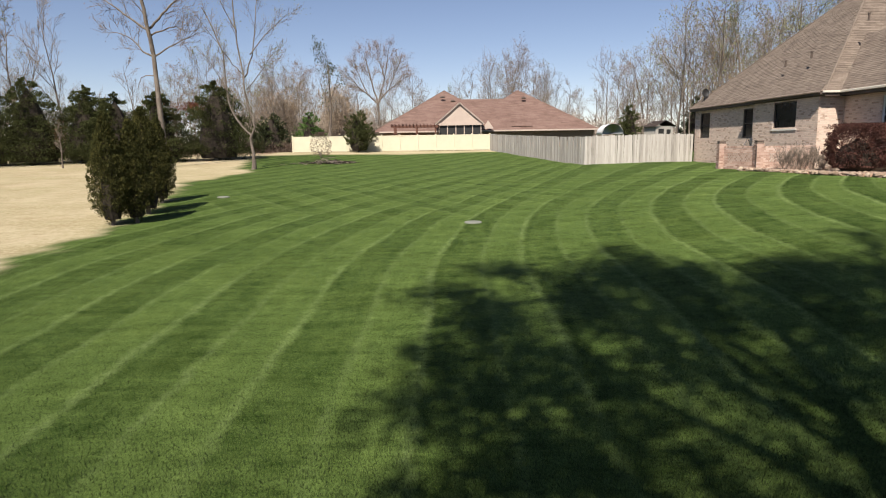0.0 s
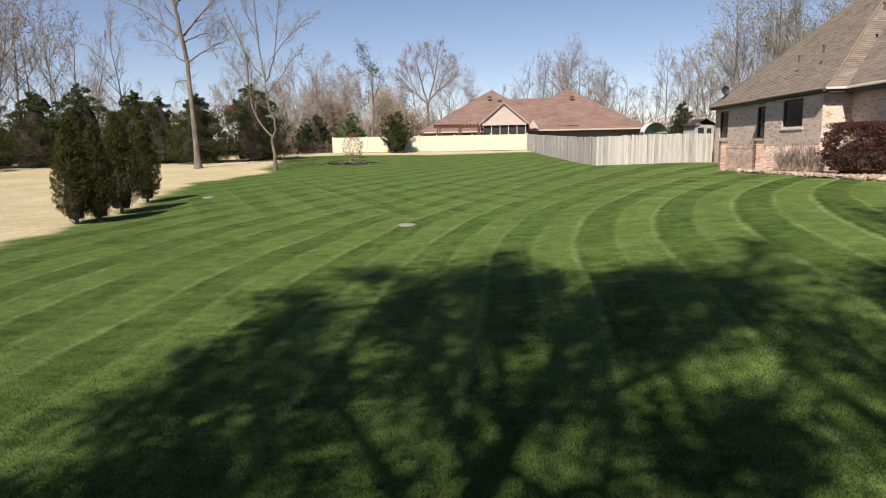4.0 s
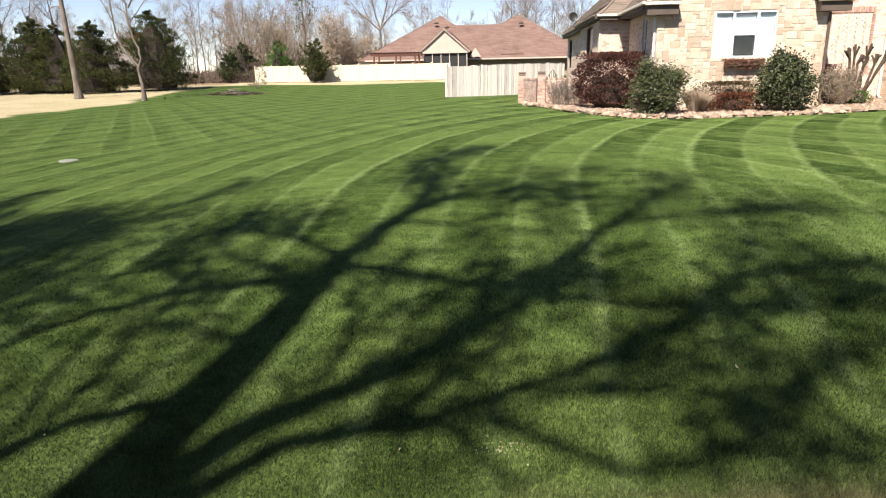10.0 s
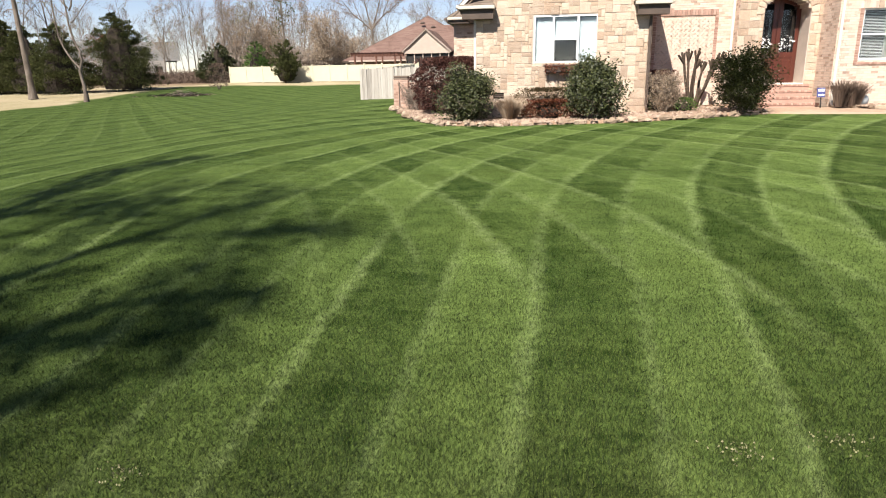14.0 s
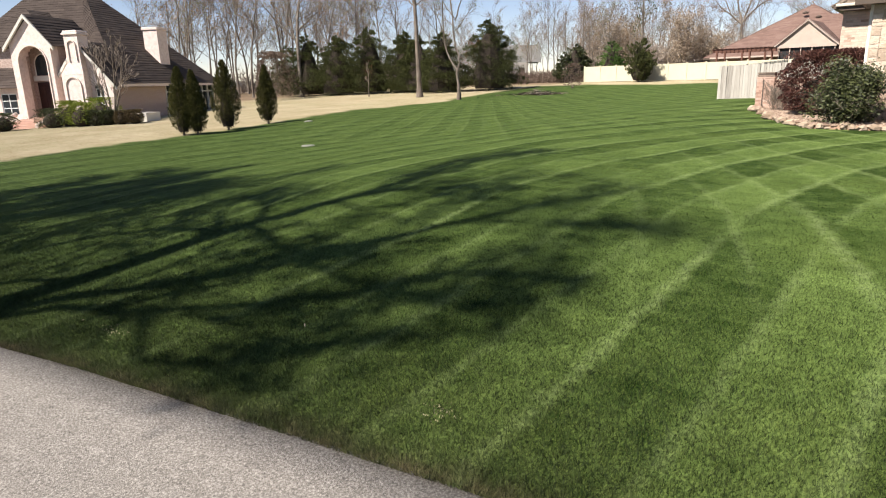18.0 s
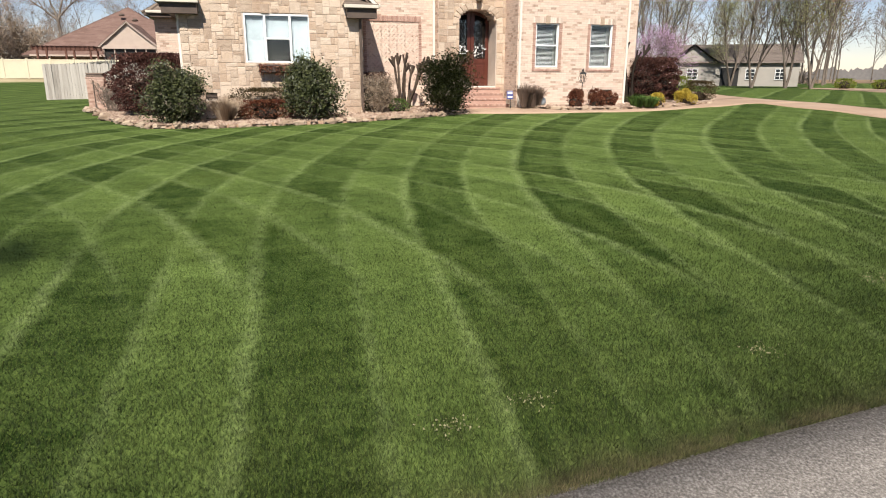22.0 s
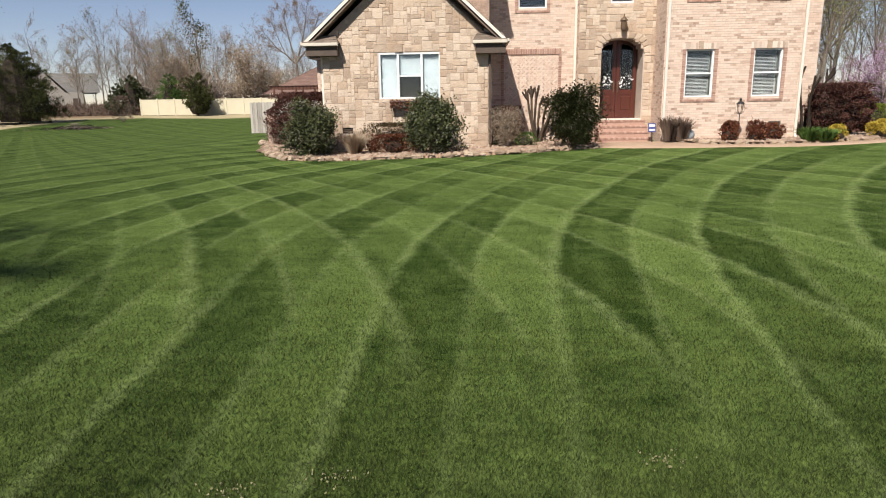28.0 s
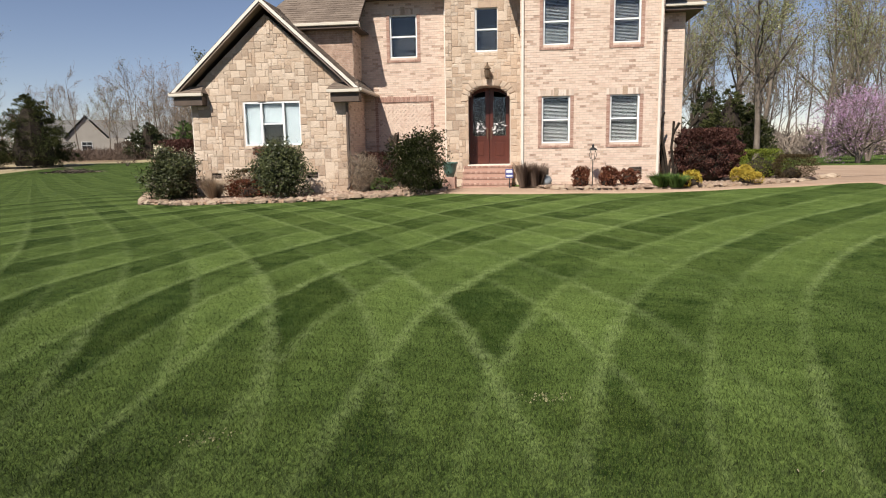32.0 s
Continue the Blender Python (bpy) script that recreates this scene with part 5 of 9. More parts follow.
def branch_out(wood, twigs, tips, pts, ways, radii, length, depth, rng, counts, spread=0.75, lo=0.3, shrink=0.55, fine=0.006):
    """Sends side branches off a branch, and theirs in turn; the last ones are thin ribbons in twigs."""
    n = counts[0]
    for k in range(n):
        t = lo + (1 - lo) * (k + rng.random()) / n
        i = min(int(t * (len(pts) - 1)), len(pts) - 2)
        f = t * (len(pts) - 1) - i
        p = pts[i].lerp(pts[i + 1], f)
        d = side_way(ways[i], rng, spread * rng.uniform(0.6, 1.3))
        d = (d + Vector((0, 0, 0.15))).normalized()
        ln = length * shrink * rng.uniform(0.6, 1.15) * (1.15 - 0.55 * t)
        if len(counts) == 1:
            e = p + d * ln + Vector((rng.gauss(0, 0.1), rng.gauss(0, 0.1), 0.05)) * ln
            m = p.lerp(e, 0.5) + Vector((rng.gauss(0, 0.08), rng.gauss(0, 0.08), rng.gauss(0, 0.08))) * ln
            w = d.orthogonal().normalized() * fine
            w.rotate(Matrix.Rotation(rng.uniform(0, 6.28), 3, d))
            b = len(twigs.v)
            twigs.v += [tuple(p - w), tuple(p + w), tuple(m + w * 0.8), tuple(m - w * 0.8), tuple(e)]
            twigs.f += [(b, b + 1, b + 2, b + 3), (b + 3, b + 2, b + 4)]
            tips.append(e), tips.append(m)
        else:
            r = max(radii[i] * 0.5, fine * 1.5)
            sp, sw, sr = limb(wood, p, d, ln, r, r * 0.35, rng, 3, 3 if len(counts) < 3 else 4, 0.16, 0.08)
            branch_out(wood, twigs, tips, sp, sw, sr, ln, depth + 1, rng, counts[1:], spread, 0.2, shrink * 1.05, fine)


def bare_tree(seed, height, trunk_r, crown=0.35, counts=(10, 6, 5), spread=0.75, limbs_len=0.42, fine=0.012, stems=1, lean=0.0, rise=0.12):
    """Wood and twigs of a leafless tree, and its twig tips."""
    rng = random.Random(seed)
    wood, twigs, tips = Geo(), Geo(), []
    for s in range(stems):
        if stems == 1:
            d, h, r = Vector((lean, 0, 1)), height, trunk_r
        else:
            a = 6.28 * s / stems + rng.uniform(-0.4, 0.4)
            d, h, r = Vector((0.22 * math.cos(a), 0.22 * math.sin(a), 1)), height * rng.uniform(0.8, 1), trunk_r * 0.65
        if stems == 1:
            flare = [(0, 0, -0.4), (0, 0, 0.0), (0, 0, 0.35)]
            wood.tube(flare, [r * 1.7, r * 1.45, r * 1.02], 8, cap=False)
        pts, ways, radii = limb(wood, (0, 0, 0.3 if stems == 1 else -0.2), d, h * 0.95, r, r * 0.12, rng, 9, 7, 0.06, 0.03)
        branch_out(wood, twigs, tips, pts, ways, radii, h * limbs_len / 0.55, 0, rng, counts, spread, crown, 0.55, fine)
    return wood, twigs, tips


def specks(tips, n, size, rng, spread=0.25):
    """Small leaves or buds near the twig tips."""
    g = Geo()
    for k in range(n):
        p = tips[rng.randrange(len(tips))]
        c = p + Vector((rng.gauss(0, spread), rng.gauss(0, spread), rng.gauss(0, spread)))
        a = Vector((rng.gauss(0, 1), rng.gauss(0, 1), rng.gauss(0, 1))).normalized() * size * rng.uniform(0.5, 1.2)
        b = a.orthogonal().normalized() * size * 0.5
        i = len(g.v)
        g.v += [tuple(c - a), tuple(c + b), tuple(c + a), tuple(c - b)]
        g.f.append((i, i + 1, i + 2, i + 3))
    return g


def make_tree(name, label, seed, at, bud=None, bud_n=0, bud_size=0.1, turn=0.0, group="", bud_spread=0.25, **kw):
    wood, twigs, tips = bare_tree(seed, **kw)
    t = thing(name, label, "tree", pose(at[0], at[1], lie1(*at), 0, 0, turn), group=group)
    part("trunk", wood, M["bark"], t, smooth=True)
    tagged(part("branchwork", twigs, M["twig"], t), kind="stuff")
    if bud:
        part("crown", specks(tips, bud_n, bud_size, random.Random(seed + 1), bud_spread), M[bud], t)
    return t


# the large trees across the road, whose shade lies over the lawn
BIG = thing("oak_tree", "large spreading oak across the road, leafing out", "tree", pose(9.7, -4.4, lie1(9.7, -4.4)))
SIDE = Vector((SHY, -SHX, 0))
TAN_EL = math.tan(radians(SUN_EL))


def lifted(root, w, run, back=0.0):
    """A place in the tree at root whose shade falls run metres on along the light and w metres to the side."""
    bx, by, bz = root.matrix_world.translation
    rise = lie1(bx + SIDE.x * w + SHX * run, by + SIDE.y * w + SHY * run) - bz
    return Vector((SIDE.x * w - SHX * back, SIDE.y * w - SHY * back, max(0.0, (run + back) * TAN_EL + rise * min(1.0, run / 4))))


# limbs: radius at the start and the end, then points of (sideways, along the light)
OAK = [
    (0.39, 0.31, (0.0, 0.0), (-0.45, 4.8), (-0.85, 9.4), (-1.0, 10.6)),
    (0.33, 0.21, (-1.0, 10.6), (-1.12, 11.8), (-1.3, 13.0), (-1.4, 13.8)),
    (0.19, 0.11, (-1.4, 13.8), (-1.45, 15.0), (-1.4, 16.0), (-1.6, 17.0), (-2.0, 18.1)),
    (0.09, 0.03, (-2.0, 18.1), (-2.3, 19.2), (-2.5, 20.4)),
    (0.19, 0.11, (-0.75, 9.3), (-0.4, 10.7), (0.0, 11.4), (0.6, 12.5), (1.0, 13.4), (1.2, 14.6)),
    (0.13, 0.05, (1.2, 14.6), (1.55, 16.1), (1.9, 17.3), (2.4, 18.8)),
    (0.10, 0.07, (-0.1, 11.2), (0.3, 12.0), (0.7, 12.8), (0.8, 13.7), (1.1, 14.0)),
    (0.13, 0.08, (-0.55, 8.9), (-0.2, 10.3), (0.4, 11.05), (1.3, 11.8), (2.1, 12.8)),
    (0.10, 0.04, (2.1, 12.8), (2.7, 13.8), (3.3, 14.9), (3.7, 15.7)),
    (0.07, 0.05, (-0.2, 11.5), (-0.3, 12.2), (-0.7, 13.1), (-0.95, 13.5)),
]
OAK_SIDES = [
    (0.11, 0.06, (-1.3, 13.7), (-0.5, 13.75), (0.4, 13.7), (1.5, 13.8), (2.6, 13.9)),
    (0.13, 0.06, (-1.35, 13.1), (-2.1, 13.0), (-2.9, 12.4), (-3.4, 11.6), (-3.65, 10.6)),
    (0.09, 0.04, (-1.45, 13.2), (-2.2, 13.5), (-2.9, 13.65), (-3.8, 14.1)),
    (0.11, 0.05, (-1.5, 13.9), (-2.0, 14.2), (-2.8, 14.45), (-4.0, 14.5)),
    (0.08, 0.03, (-1.2, 11.8), (-1.7, 11.9), (-2.5, 11.9)),
    (0.07, 0.04, (-1.9, 9.6), (-2.0, 10.2), (-2.2, 10.9), (-2.5, 11.7), (-2.7, 12.6)),
    (0.06, 0.04, (-2.0, 9.8), (-2.5, 10.6), (-2.8, 11.2), (-3.2, 12.1)),
    (0.11, 0.06, (-1.1, 10.9), (-1.6, 10.6), (-1.9, 10.1), (-2.1, 9.4), (-2.4, 8.9)),
]
OAK_TOP = [
    (0.07, 0.03, (-1.5, 16.3), (-2.2, 17.2), (-2.7, 18.9)),
    (0.07, 0.03, (-1.35, 15.4), (-0.6, 15.5), (0.0, 16.1), (0.6, 16.5)),
    (0.07, 0.03, (-1.4, 16.0), (-0.8, 16.7), (-0.2, 17.6), (0.2, 18.9)),
    (0.06, 0.03, (0.5, 11.5), (1.0, 11.4), (1.5, 11.2), (1.8, 10.9)),
    (0.07, 0.03, (2.1, 12.2), (2.7, 12.7), (3.5, 13.8)),
    (0.07, 0.03, (1.3, 11.6), (2.4, 11.4), (3.1, 11.8), (3.7, 13.2)),
    (0.05, 0.03, (1.5, 16.0), (2.4, 16.8), (3.5, 17.6)),
    (0.05, 0.03, (2.6, 13.9), (3.6, 14.3), (4.5, 15.1)),
]


def planned_tree(root, spec, seed, counts=(7, 5, 4), fine=0.012, bud="bud", buds=2500, depth=1.6, reach=2.6, place=lifted, bare_to=12.2, bud_size=0.10):
    """A tree whose limbs run smoothly through the points of spec."""
    rng = random.Random(seed)
    wood, twigs, tips, gone = Geo(), Geo(), [], {}
    for r0, r1, *line in spec:
        pts, radii = [], []
        stem = line[0][1] == 0
        near = [v for k, v in gone.items() if (k[0] - line[0][0]) ** 2 + (k[1] - line[0][1]) ** 2 < 0.09]
        sway0 = near[0] if near else 0.0
        sway = 0.0 if r0 > 0.2 else sway0 * 0.7 + rng.uniform(-depth, depth) * 0.6
        gone[line[-1]] = sway
        ends = [line[0], *line, line[-1]]
        for i in range(len(line) - 1):
            p0, p1, p2, p3 = (Vector(ends[i + k]) for k in range(4))
            for k in range(4 + (i == len(line) - 2)):
                t = k / 4
                q = 0.5 * (2 * p1 + (p2 - p0) * t + (2 * p0 - 5 * p1 + 4 * p2 - p3) * t * t + (3 * p1 - p0 - 3 * p2 + p3) * t ** 3)
                f = (i + t) / (len(line) - 1)
                jit = 0.0 if r0 > 0.2 else 0.03
                pts.append(place(root, q.x + rng.gauss(0, jit), q.y + rng.gauss(0, jit), sway0 + (sway - sway0) * f))
                radii.append((r0 + (r1 - r0) * f) * (1 + 0.5 * max(0, 1 - q.y / 0.9) * stem))
        wood.tube(pts, radii, 10 if r0 > 0.2 else 6, cap=False)
        n = len(pts) - 1
        ways = [(pts[min(k + 1, n)] - pts[max(k - 1, 0)]).normalized() for k in range(n + 1)]
        if r0 < 0.2 and max(line[0][1], line[-1][1]) > bare_to:
            branch_out(wood, twigs, tips, pts, ways, [r * 0.7 for r in radii], reach / 0.55, 0, rng, counts, 0.7, 0.3, 0.55, fine)
    part("trunk", wood, M["bark"], root, smooth=True)
    tagged(part("branchwork", twigs, M["twig"], root), kind="stuff")
    if buds:
        part("crown", specks(tips, buds, bud_size, rng, 0.3), M[bud], root)


planned_tree(BIG, OAK + OAK_SIDES + OAK_TOP, 5, (9, 6, 5), 0.017, "bud", 5000, 1.4, 1.9)
ELM_LIMBS = [
    (0.30, 0.24, (0.0, 0.0), (-0.1, 5.0), (0.0, 8.8), (0.0, 11.2)),
    (0.22, 0.15, (0.0, 11.2), (0.0, 13.2), (0.0, 15.4), (0.4, 17.7)),
    (0.14, 0.05, (0.0, 8.6), (-1.4, 9.2), (-2.8, 9.6), (-4.2, 10.1)),
    (0.13, 0.05, (0.0, 9.4), (-1.6, 10.2), (-3.2, 11.4), (-4.8, 13.2)),
    (0.13, 0.05, (0.0, 10.4), (-1.8, 12.2), (-3.6, 13.8), (-5.2, 15.8)),
    (0.13, 0.05, (0.0, 11.4), (-1.6, 13.8), (-3.0, 15.6), (-4.4, 17.4)),
    (0.12, 0.05, (0.0, 12.2), (-1.0, 15.0), (-1.9, 17.0), (-2.6, 18.7)),
    (0.12, 0.05, (-0.1, 12.4), (-0.7, 13.3), (-1.3, 14.7), (-1.5, 17.4)),
    (0.11, 0.05, (0.0, 13.4), (0.9, 15.6), (1.2, 17.6)),
    (0.11, 0.05, (0.0, 12.6), (1.4, 14.6), (2.0, 17.0), (2.4, 19.4)),
    (0.10, 0.04, (0.0, 10.6), (0.9, 11.8), (1.9, 12.6)),
]
ELM = thing("elm_tree", "slender elm across the road with thick twigs", "tree", pose(0.74, -5.64, lie1(0.74, -5.64)))
planned_tree(ELM, [(r0 * 0.8, r1 * 0.8, *line) for r0, r1, *line in ELM_LIMBS], 9, (10, 7, 6), 0.018, "bud", 13000, 1.0, 2.0)
ELM2_LIMBS = [
    (0.21, 0.15, (0.0, 0.0), (0.25, 5.0), (0.3, 9.5)),
    (0.13, 0.05, (0.3, 9.5), (0.3, 11.4), (0.05, 12.6), (-0.3, 14.4), (-0.5, 16.5)),
    (0.12, 0.05, (0.25, 9.2), (-0.1, 11.6), (-0.4, 12.6), (-1.2, 14.8), (-1.4, 17.0)),
    (0.12, 0.05, (0.2, 8.2), (-1.3, 10.7), (-1.8, 11.6), (-2.4, 13.5), (-3.0, 15.5)),
    (0.12, 0.05, (0.0, 7.8), (-2.6, 10.5), (-2.9, 12.0), (-3.3, 14.0), (-3.3, 16.2)),
    (0.08, 0.03, (-2.95, 12.6), (-4.2, 14.8), (-3.7, 17.0)),
    (0.10, 0.04, (-2.0, 9.8), (-4.7, 12.2), (-5.0, 14.0), (-5.1, 16.0)),
    (0.08, 0.03, (0.35, 10.4), (1.0, 11.6), (0.7, 12.5), (-0.3, 14.1), (-0.9, 14.8)),
    (0.06, 0.03, (-1.85, 11.9), (-1.5, 13.2), (-1.1, 15.0), (-1.0, 17.0)),
]
ELM2 = thing("elm_tree", "second elm across the road with spreading twigs", "tree", pose(4.6, -6.2, lie1(4.6, -6.2)))
planned_tree(ELM2, [(r0 * 0.72, r1 * 0.72, *line) for r0, r1, *line in ELM2_LIMBS], 14, (9, 6, 5), 0.014, "bud", 900, 1.6, 2.3)

# trees in view, their limbs given as (sideways, height)
def upright(root, w, h, back=0.0):
    return Vector((w, -back, h))


TALL = [
    (0.36, 0.25, (0.0, 0.0), (-0.05, 2.5), (-0.15, 5.5), (-0.25, 8.6)),
    (0.25, 0.12, (-0.25, 8.6), (-0.4, 11.0), (-0.7, 14.0), (-0.9, 18.0)),
    (0.12, 0.03, (-0.9, 18.0), (-1.1, 20.5), (-1.0, 23.0)),
    (0.07, 0.02, (-0.2, 6.9), (-1.0, 7.0), (-1.6, 6.5), (-1.7, 6.0)),
    (0.12, 0.03, (-0.25, 8.4), (-1.2, 8.8), (-2.4, 10.0), (-3.9, 10.4)),
    (0.10, 0.03, (-0.25, 8.3), (0.9, 9.1), (2.1, 9.7), (3.0, 10.2)),
    (0.10, 0.03, (-0.3, 9.9), (0.8, 10.2), (2.0, 10.3), (2.8, 9.9)),
    (0.14, 0.04, (-0.4, 10.2), (-1.8, 11.2), (-3.4, 12.4), (-5.6, 13.4)),
    (0.14, 0.04, (-0.35, 10.4), (0.8, 11.4), (2.2, 12.4), (4.0, 13.4)),
    (0.12, 0.03, (-0.6, 12.8), (-2.0, 14.6), (-3.4, 16.6)),
    (0.12, 0.03, (-0.6, 13.0), (0.9, 14.8), (2.4, 17.2)),
    (0.10, 0.03, (-0.8, 16.0), (-1.9, 18.4), (-2.8, 20.6)),
    (0.10, 0.03, (-0.8, 16.4), (0.6, 18.6), (1.6, 20.8)),
]
tree = thing("tall_tree", "tall bare tree with a straight tan-grey trunk on pale grass", "tree", pose(-21.5, 49.9, lie1(-21.5, 49.9)))
planned_tree(tree, [(r0 * 0.72, r1 * 0.6, *line) for r0, r1, *line in TALL], 21, (10, 6, 6), 0.009, "rust_bud", 900, 2.6, 2.7, upright, 6.95, 0.06)
YOUNG = [
    (0.20, 0.16, (0.0, 0.0), (0.02, 1.2), (-0.05, 2.4)),
    (0.11, 0.06, (-0.05, 2.4), (-0.9, 3.4), (-1.5, 4.8), (-1.75, 8.2), (-3.0, 11.3)),
    (0.12, 0.07, (-0.02, 2.3), (0.25, 3.3), (-0.15, 4.8), (-0.3, 6.6), (-0.6, 9.6), (-0.7, 13.0)),
    (0.07, 0.02, (-0.3, 6.6), (-1.0, 7.4), (-2.0, 8.8), (-3.4, 10.8)),
    (0.08, 0.02, (-0.3, 6.4), (0.4, 8.6), (0.7, 11.2), (1.1, 13.4)),
    (0.06, 0.02, (0.2, 8.0), (1.4, 9.4), (2.9, 10.8)),
    (0.06, 0.02, (-0.6, 9.6), (-1.5, 11.4), (-1.9, 13.2)),
    (0.05, 0.02, (-1.6, 5.6), (-2.4, 7.0), (-3.0, 8.0)),
    (0.05, 0.02, (-0.2, 5.6), (0.9, 7.0), (1.9, 8.6)),
]
tree = thing("young_tree", "young forked tree with pale green buds", "tree", pose(-13.6, 46.3, lie1(-13.6, 46.3)))
planned_tree(tree, [(r0 * 0.75, r1 * 0.6, *line) for r0, r1, *line in YOUNG], 35, (9, 6, 5), 0.007, "bud", 1700, 1.6, 1.7, upright, 3, 0.05)
BROAD = [
    (0.45, 0.33, (0.0, 0.0), (0.1, 3.5), (0.0, 7.6)),
    (0.26, 0.08, (0.0, 7.4), (-1.5, 8.8), (-3.2, 10.2), (-5.0, 12.4)),
    (0.24, 0.07, (0.0, 7.6), (1.4, 9.2), (3.2, 10.6), (5.2, 12.0)),
    (0.26, 0.07, (0.0, 7.6), (-0.9, 10.4), (-1.6, 13.4), (-2.4, 16.4)),
    (0.26, 0.07, (0.05, 7.6), (0.9, 10.6), (1.5, 13.6), (2.0, 17.0)),
    (0.14, 0.05, (-1.8, 9.0), (-2.9, 11.6), (-3.9, 14.4)),
    (0.14, 0.05, (1.8, 9.5), (2.9, 12.2), (4.1, 14.6)),
    (0.12, 0.04, (1.2, 12.0), (0.3, 14.6), (-0.2, 17.4)),
]
tree = thing("broad_oak", "broad bare oak with rusty buds behind the far house", "tree", pose(-10.8, 112, lie1(-10.8, 112)))
planned_tree(tree, [(r0 * 0.7, r1 * 0.55, *line) for r0, r1, *line in BROAD], 61, (11, 7, 5), 0.014, "rust_bud", 3600, 2.5, 3.0, upright, 8, 0.10)

# woods behind
WOODS = []
for k in range(9):
    rng = random.Random(100 + k)
    wood, twigs, tips = bare_tree(200 + k, 17 + 4 * rng.random(), 0.11 + 0.07 * rng.random(), 0.28 if k % 3 else 0.15, (13, 7, 6), 0.6 + 0.25 * rng.random(), 0.34, 0.017)
    bud = specks(tips, 420, 0.16, rng, 0.4) if k % 3 == 0 else (specks(tips, 260, 0.14, rng, 0.4) if k % 3 == 1 else None)
    WOODS.append((wood.mesh("trunk", M["bark"], True), twigs.mesh("branchwork", M["twig"]), bud.mesh("crown", M["bud" if k % 2 else "rust_bud"]) if bud else None))


def wood_tree(kind, x, y, scale, turn, label="bare grey-brown woodland tree"):
    t = thing("woodland_tree", label, "tree", pose(x, y, lie1(x, y) - 0.1, 0, 0, turn) @ Matrix.Scale(scale, 4), group="trees of the woods")
    for me in WOODS[kind]:
        if me:
            tagged(part(me.name.split(".")[0], me, None, t), kind="stuff" if me.name.startswith("branchwork") else "")
    return t


rw3 = random.Random(77)


def grove(n, x0, x1, y0, y1, s0=0.7, s1=1.1, clear=()):
    for _ in range(n):
        x, y = rw3.uniform(x0, x1), rw3.uniform(y0, y1)
        if any((x - a) ** 2 + (y - b) ** 2 < r * r for a, b, r in clear):
            continue
        wood_tree(rw3.randrange(9), x, y, rw3.uniform(s0, s1), rw3.uniform(0, 360))


HOMES = [(-33, 84, 11), (6, 98, 19), (70, 88, 13)]
grove(40, -66, -20, 92, 130, 0.5, 0.75, HOMES + [(-62, 115, 12), (-50, 104, 9)])
grove(14, -34, -17, 80, 100, 0.4, 0.6, HOMES)
grove(40, -95, -48, 52, 100, 0.8, 1.15)
grove(16, -80, -40, 40, 62, 0.8, 1.1, [(-40, 50, 8)])
grove(46, -40, 10, 112, 150, 0.42, 0.66, HOMES)
grove(28, 10, 45, 116, 150, 0.65, 0.95, HOMES)
grove(4, 26, 44, 72, 90, 0.75, 1.0)
grove(60, 42, 95, 92, 135, 0.8, 1.15, HOMES)
grove(8, 34, 58, 80, 98, 0.8, 1.1)
grove(34, 84, 150, 66, 120, 0.8, 1.1)
grove(60, -140, 160, 150, 200, 0.7, 1.0)
for k, (x, y, h) in enumerate([(-17.5, 106, 9.5), (-14.6, 109, 7.5), (-24, 97, 8.0)]):
    make_tree("tan_thicket", "leafless thicket with a tan haze of buds", 670 + k, (x, y), "straw", 5200, 0.13, bud_spread=0.55, group="thickets behind the cream fence", height=h, trunk_r=0.12, crown=0.08, counts=(14, 7, 6), spread=0.75, limbs_len=0.42, fine=0.014, stems=3)
make_tree("field_tree", "dark-limbed bare tree behind the arborvitae row", 63, (-43, 52), height=19, trunk_r=0.27, crown=0.22, counts=(10, 7, 6, 4), spread=0.95, limbs_len=0.42, fine=0.012)
make_tree("yard_tree", "big pale-trunked tree with fresh green buds", 64, (50, 78), "bud", 2600, 0.12, bud_spread=0.4, height=20, trunk_r=0.42, crown=0.28, counts=(12, 7, 6, 3), spread=0.8, limbs_len=0.36, fine=0.014)
for k, (x, y, h) in enumerate([(44, 82, 21), (47, 86, 19), (54, 84, 20), (59, 80, 18), (63, 86, 21), (41, 88, 19)]):
    make_tree("leafing_tree", "tall tree with a haze of fresh green leaves", 640 + k, (x, y), "bud", 5200, 0.095, bud_spread=0.6, turn=50 * k, group="leafing trees beyond the drive", height=h, trunk_r=0.3, crown=0.25, counts=(13, 7, 6), spread=0.7, limbs_len=0.34, fine=0.018)
make_tree("vine_tree", "bare trunk wrapped in dark ivy", 66, (-14.5, 84), "cedar", 500, 0.15, height=13, trunk_r=0.2, crown=0.35, counts=(8, 6, 5), spread=0.7, limbs_len=0.3, fine=0.014)
make_tree("redbud", "redbud tree in full mauve blossom", 71, (50.6, 51.4), "redbud", 8000, 0.06, bud_spread=0.2, height=4.2, trunk_r=0.2, crown=0.1, counts=(10, 7, 6, 3), spread=1.1, limbs_len=0.85, fine=0.008, stems=3)
make_tree("crape_myrtle", "vase-shaped bare crape myrtle on mulch", 72, (64.9, 42), height=10.5, trunk_r=0.13, crown=0.18, counts=(9, 7, 6), spread=0.5, limbs_len=0.4, fine=0.012, stems=4)
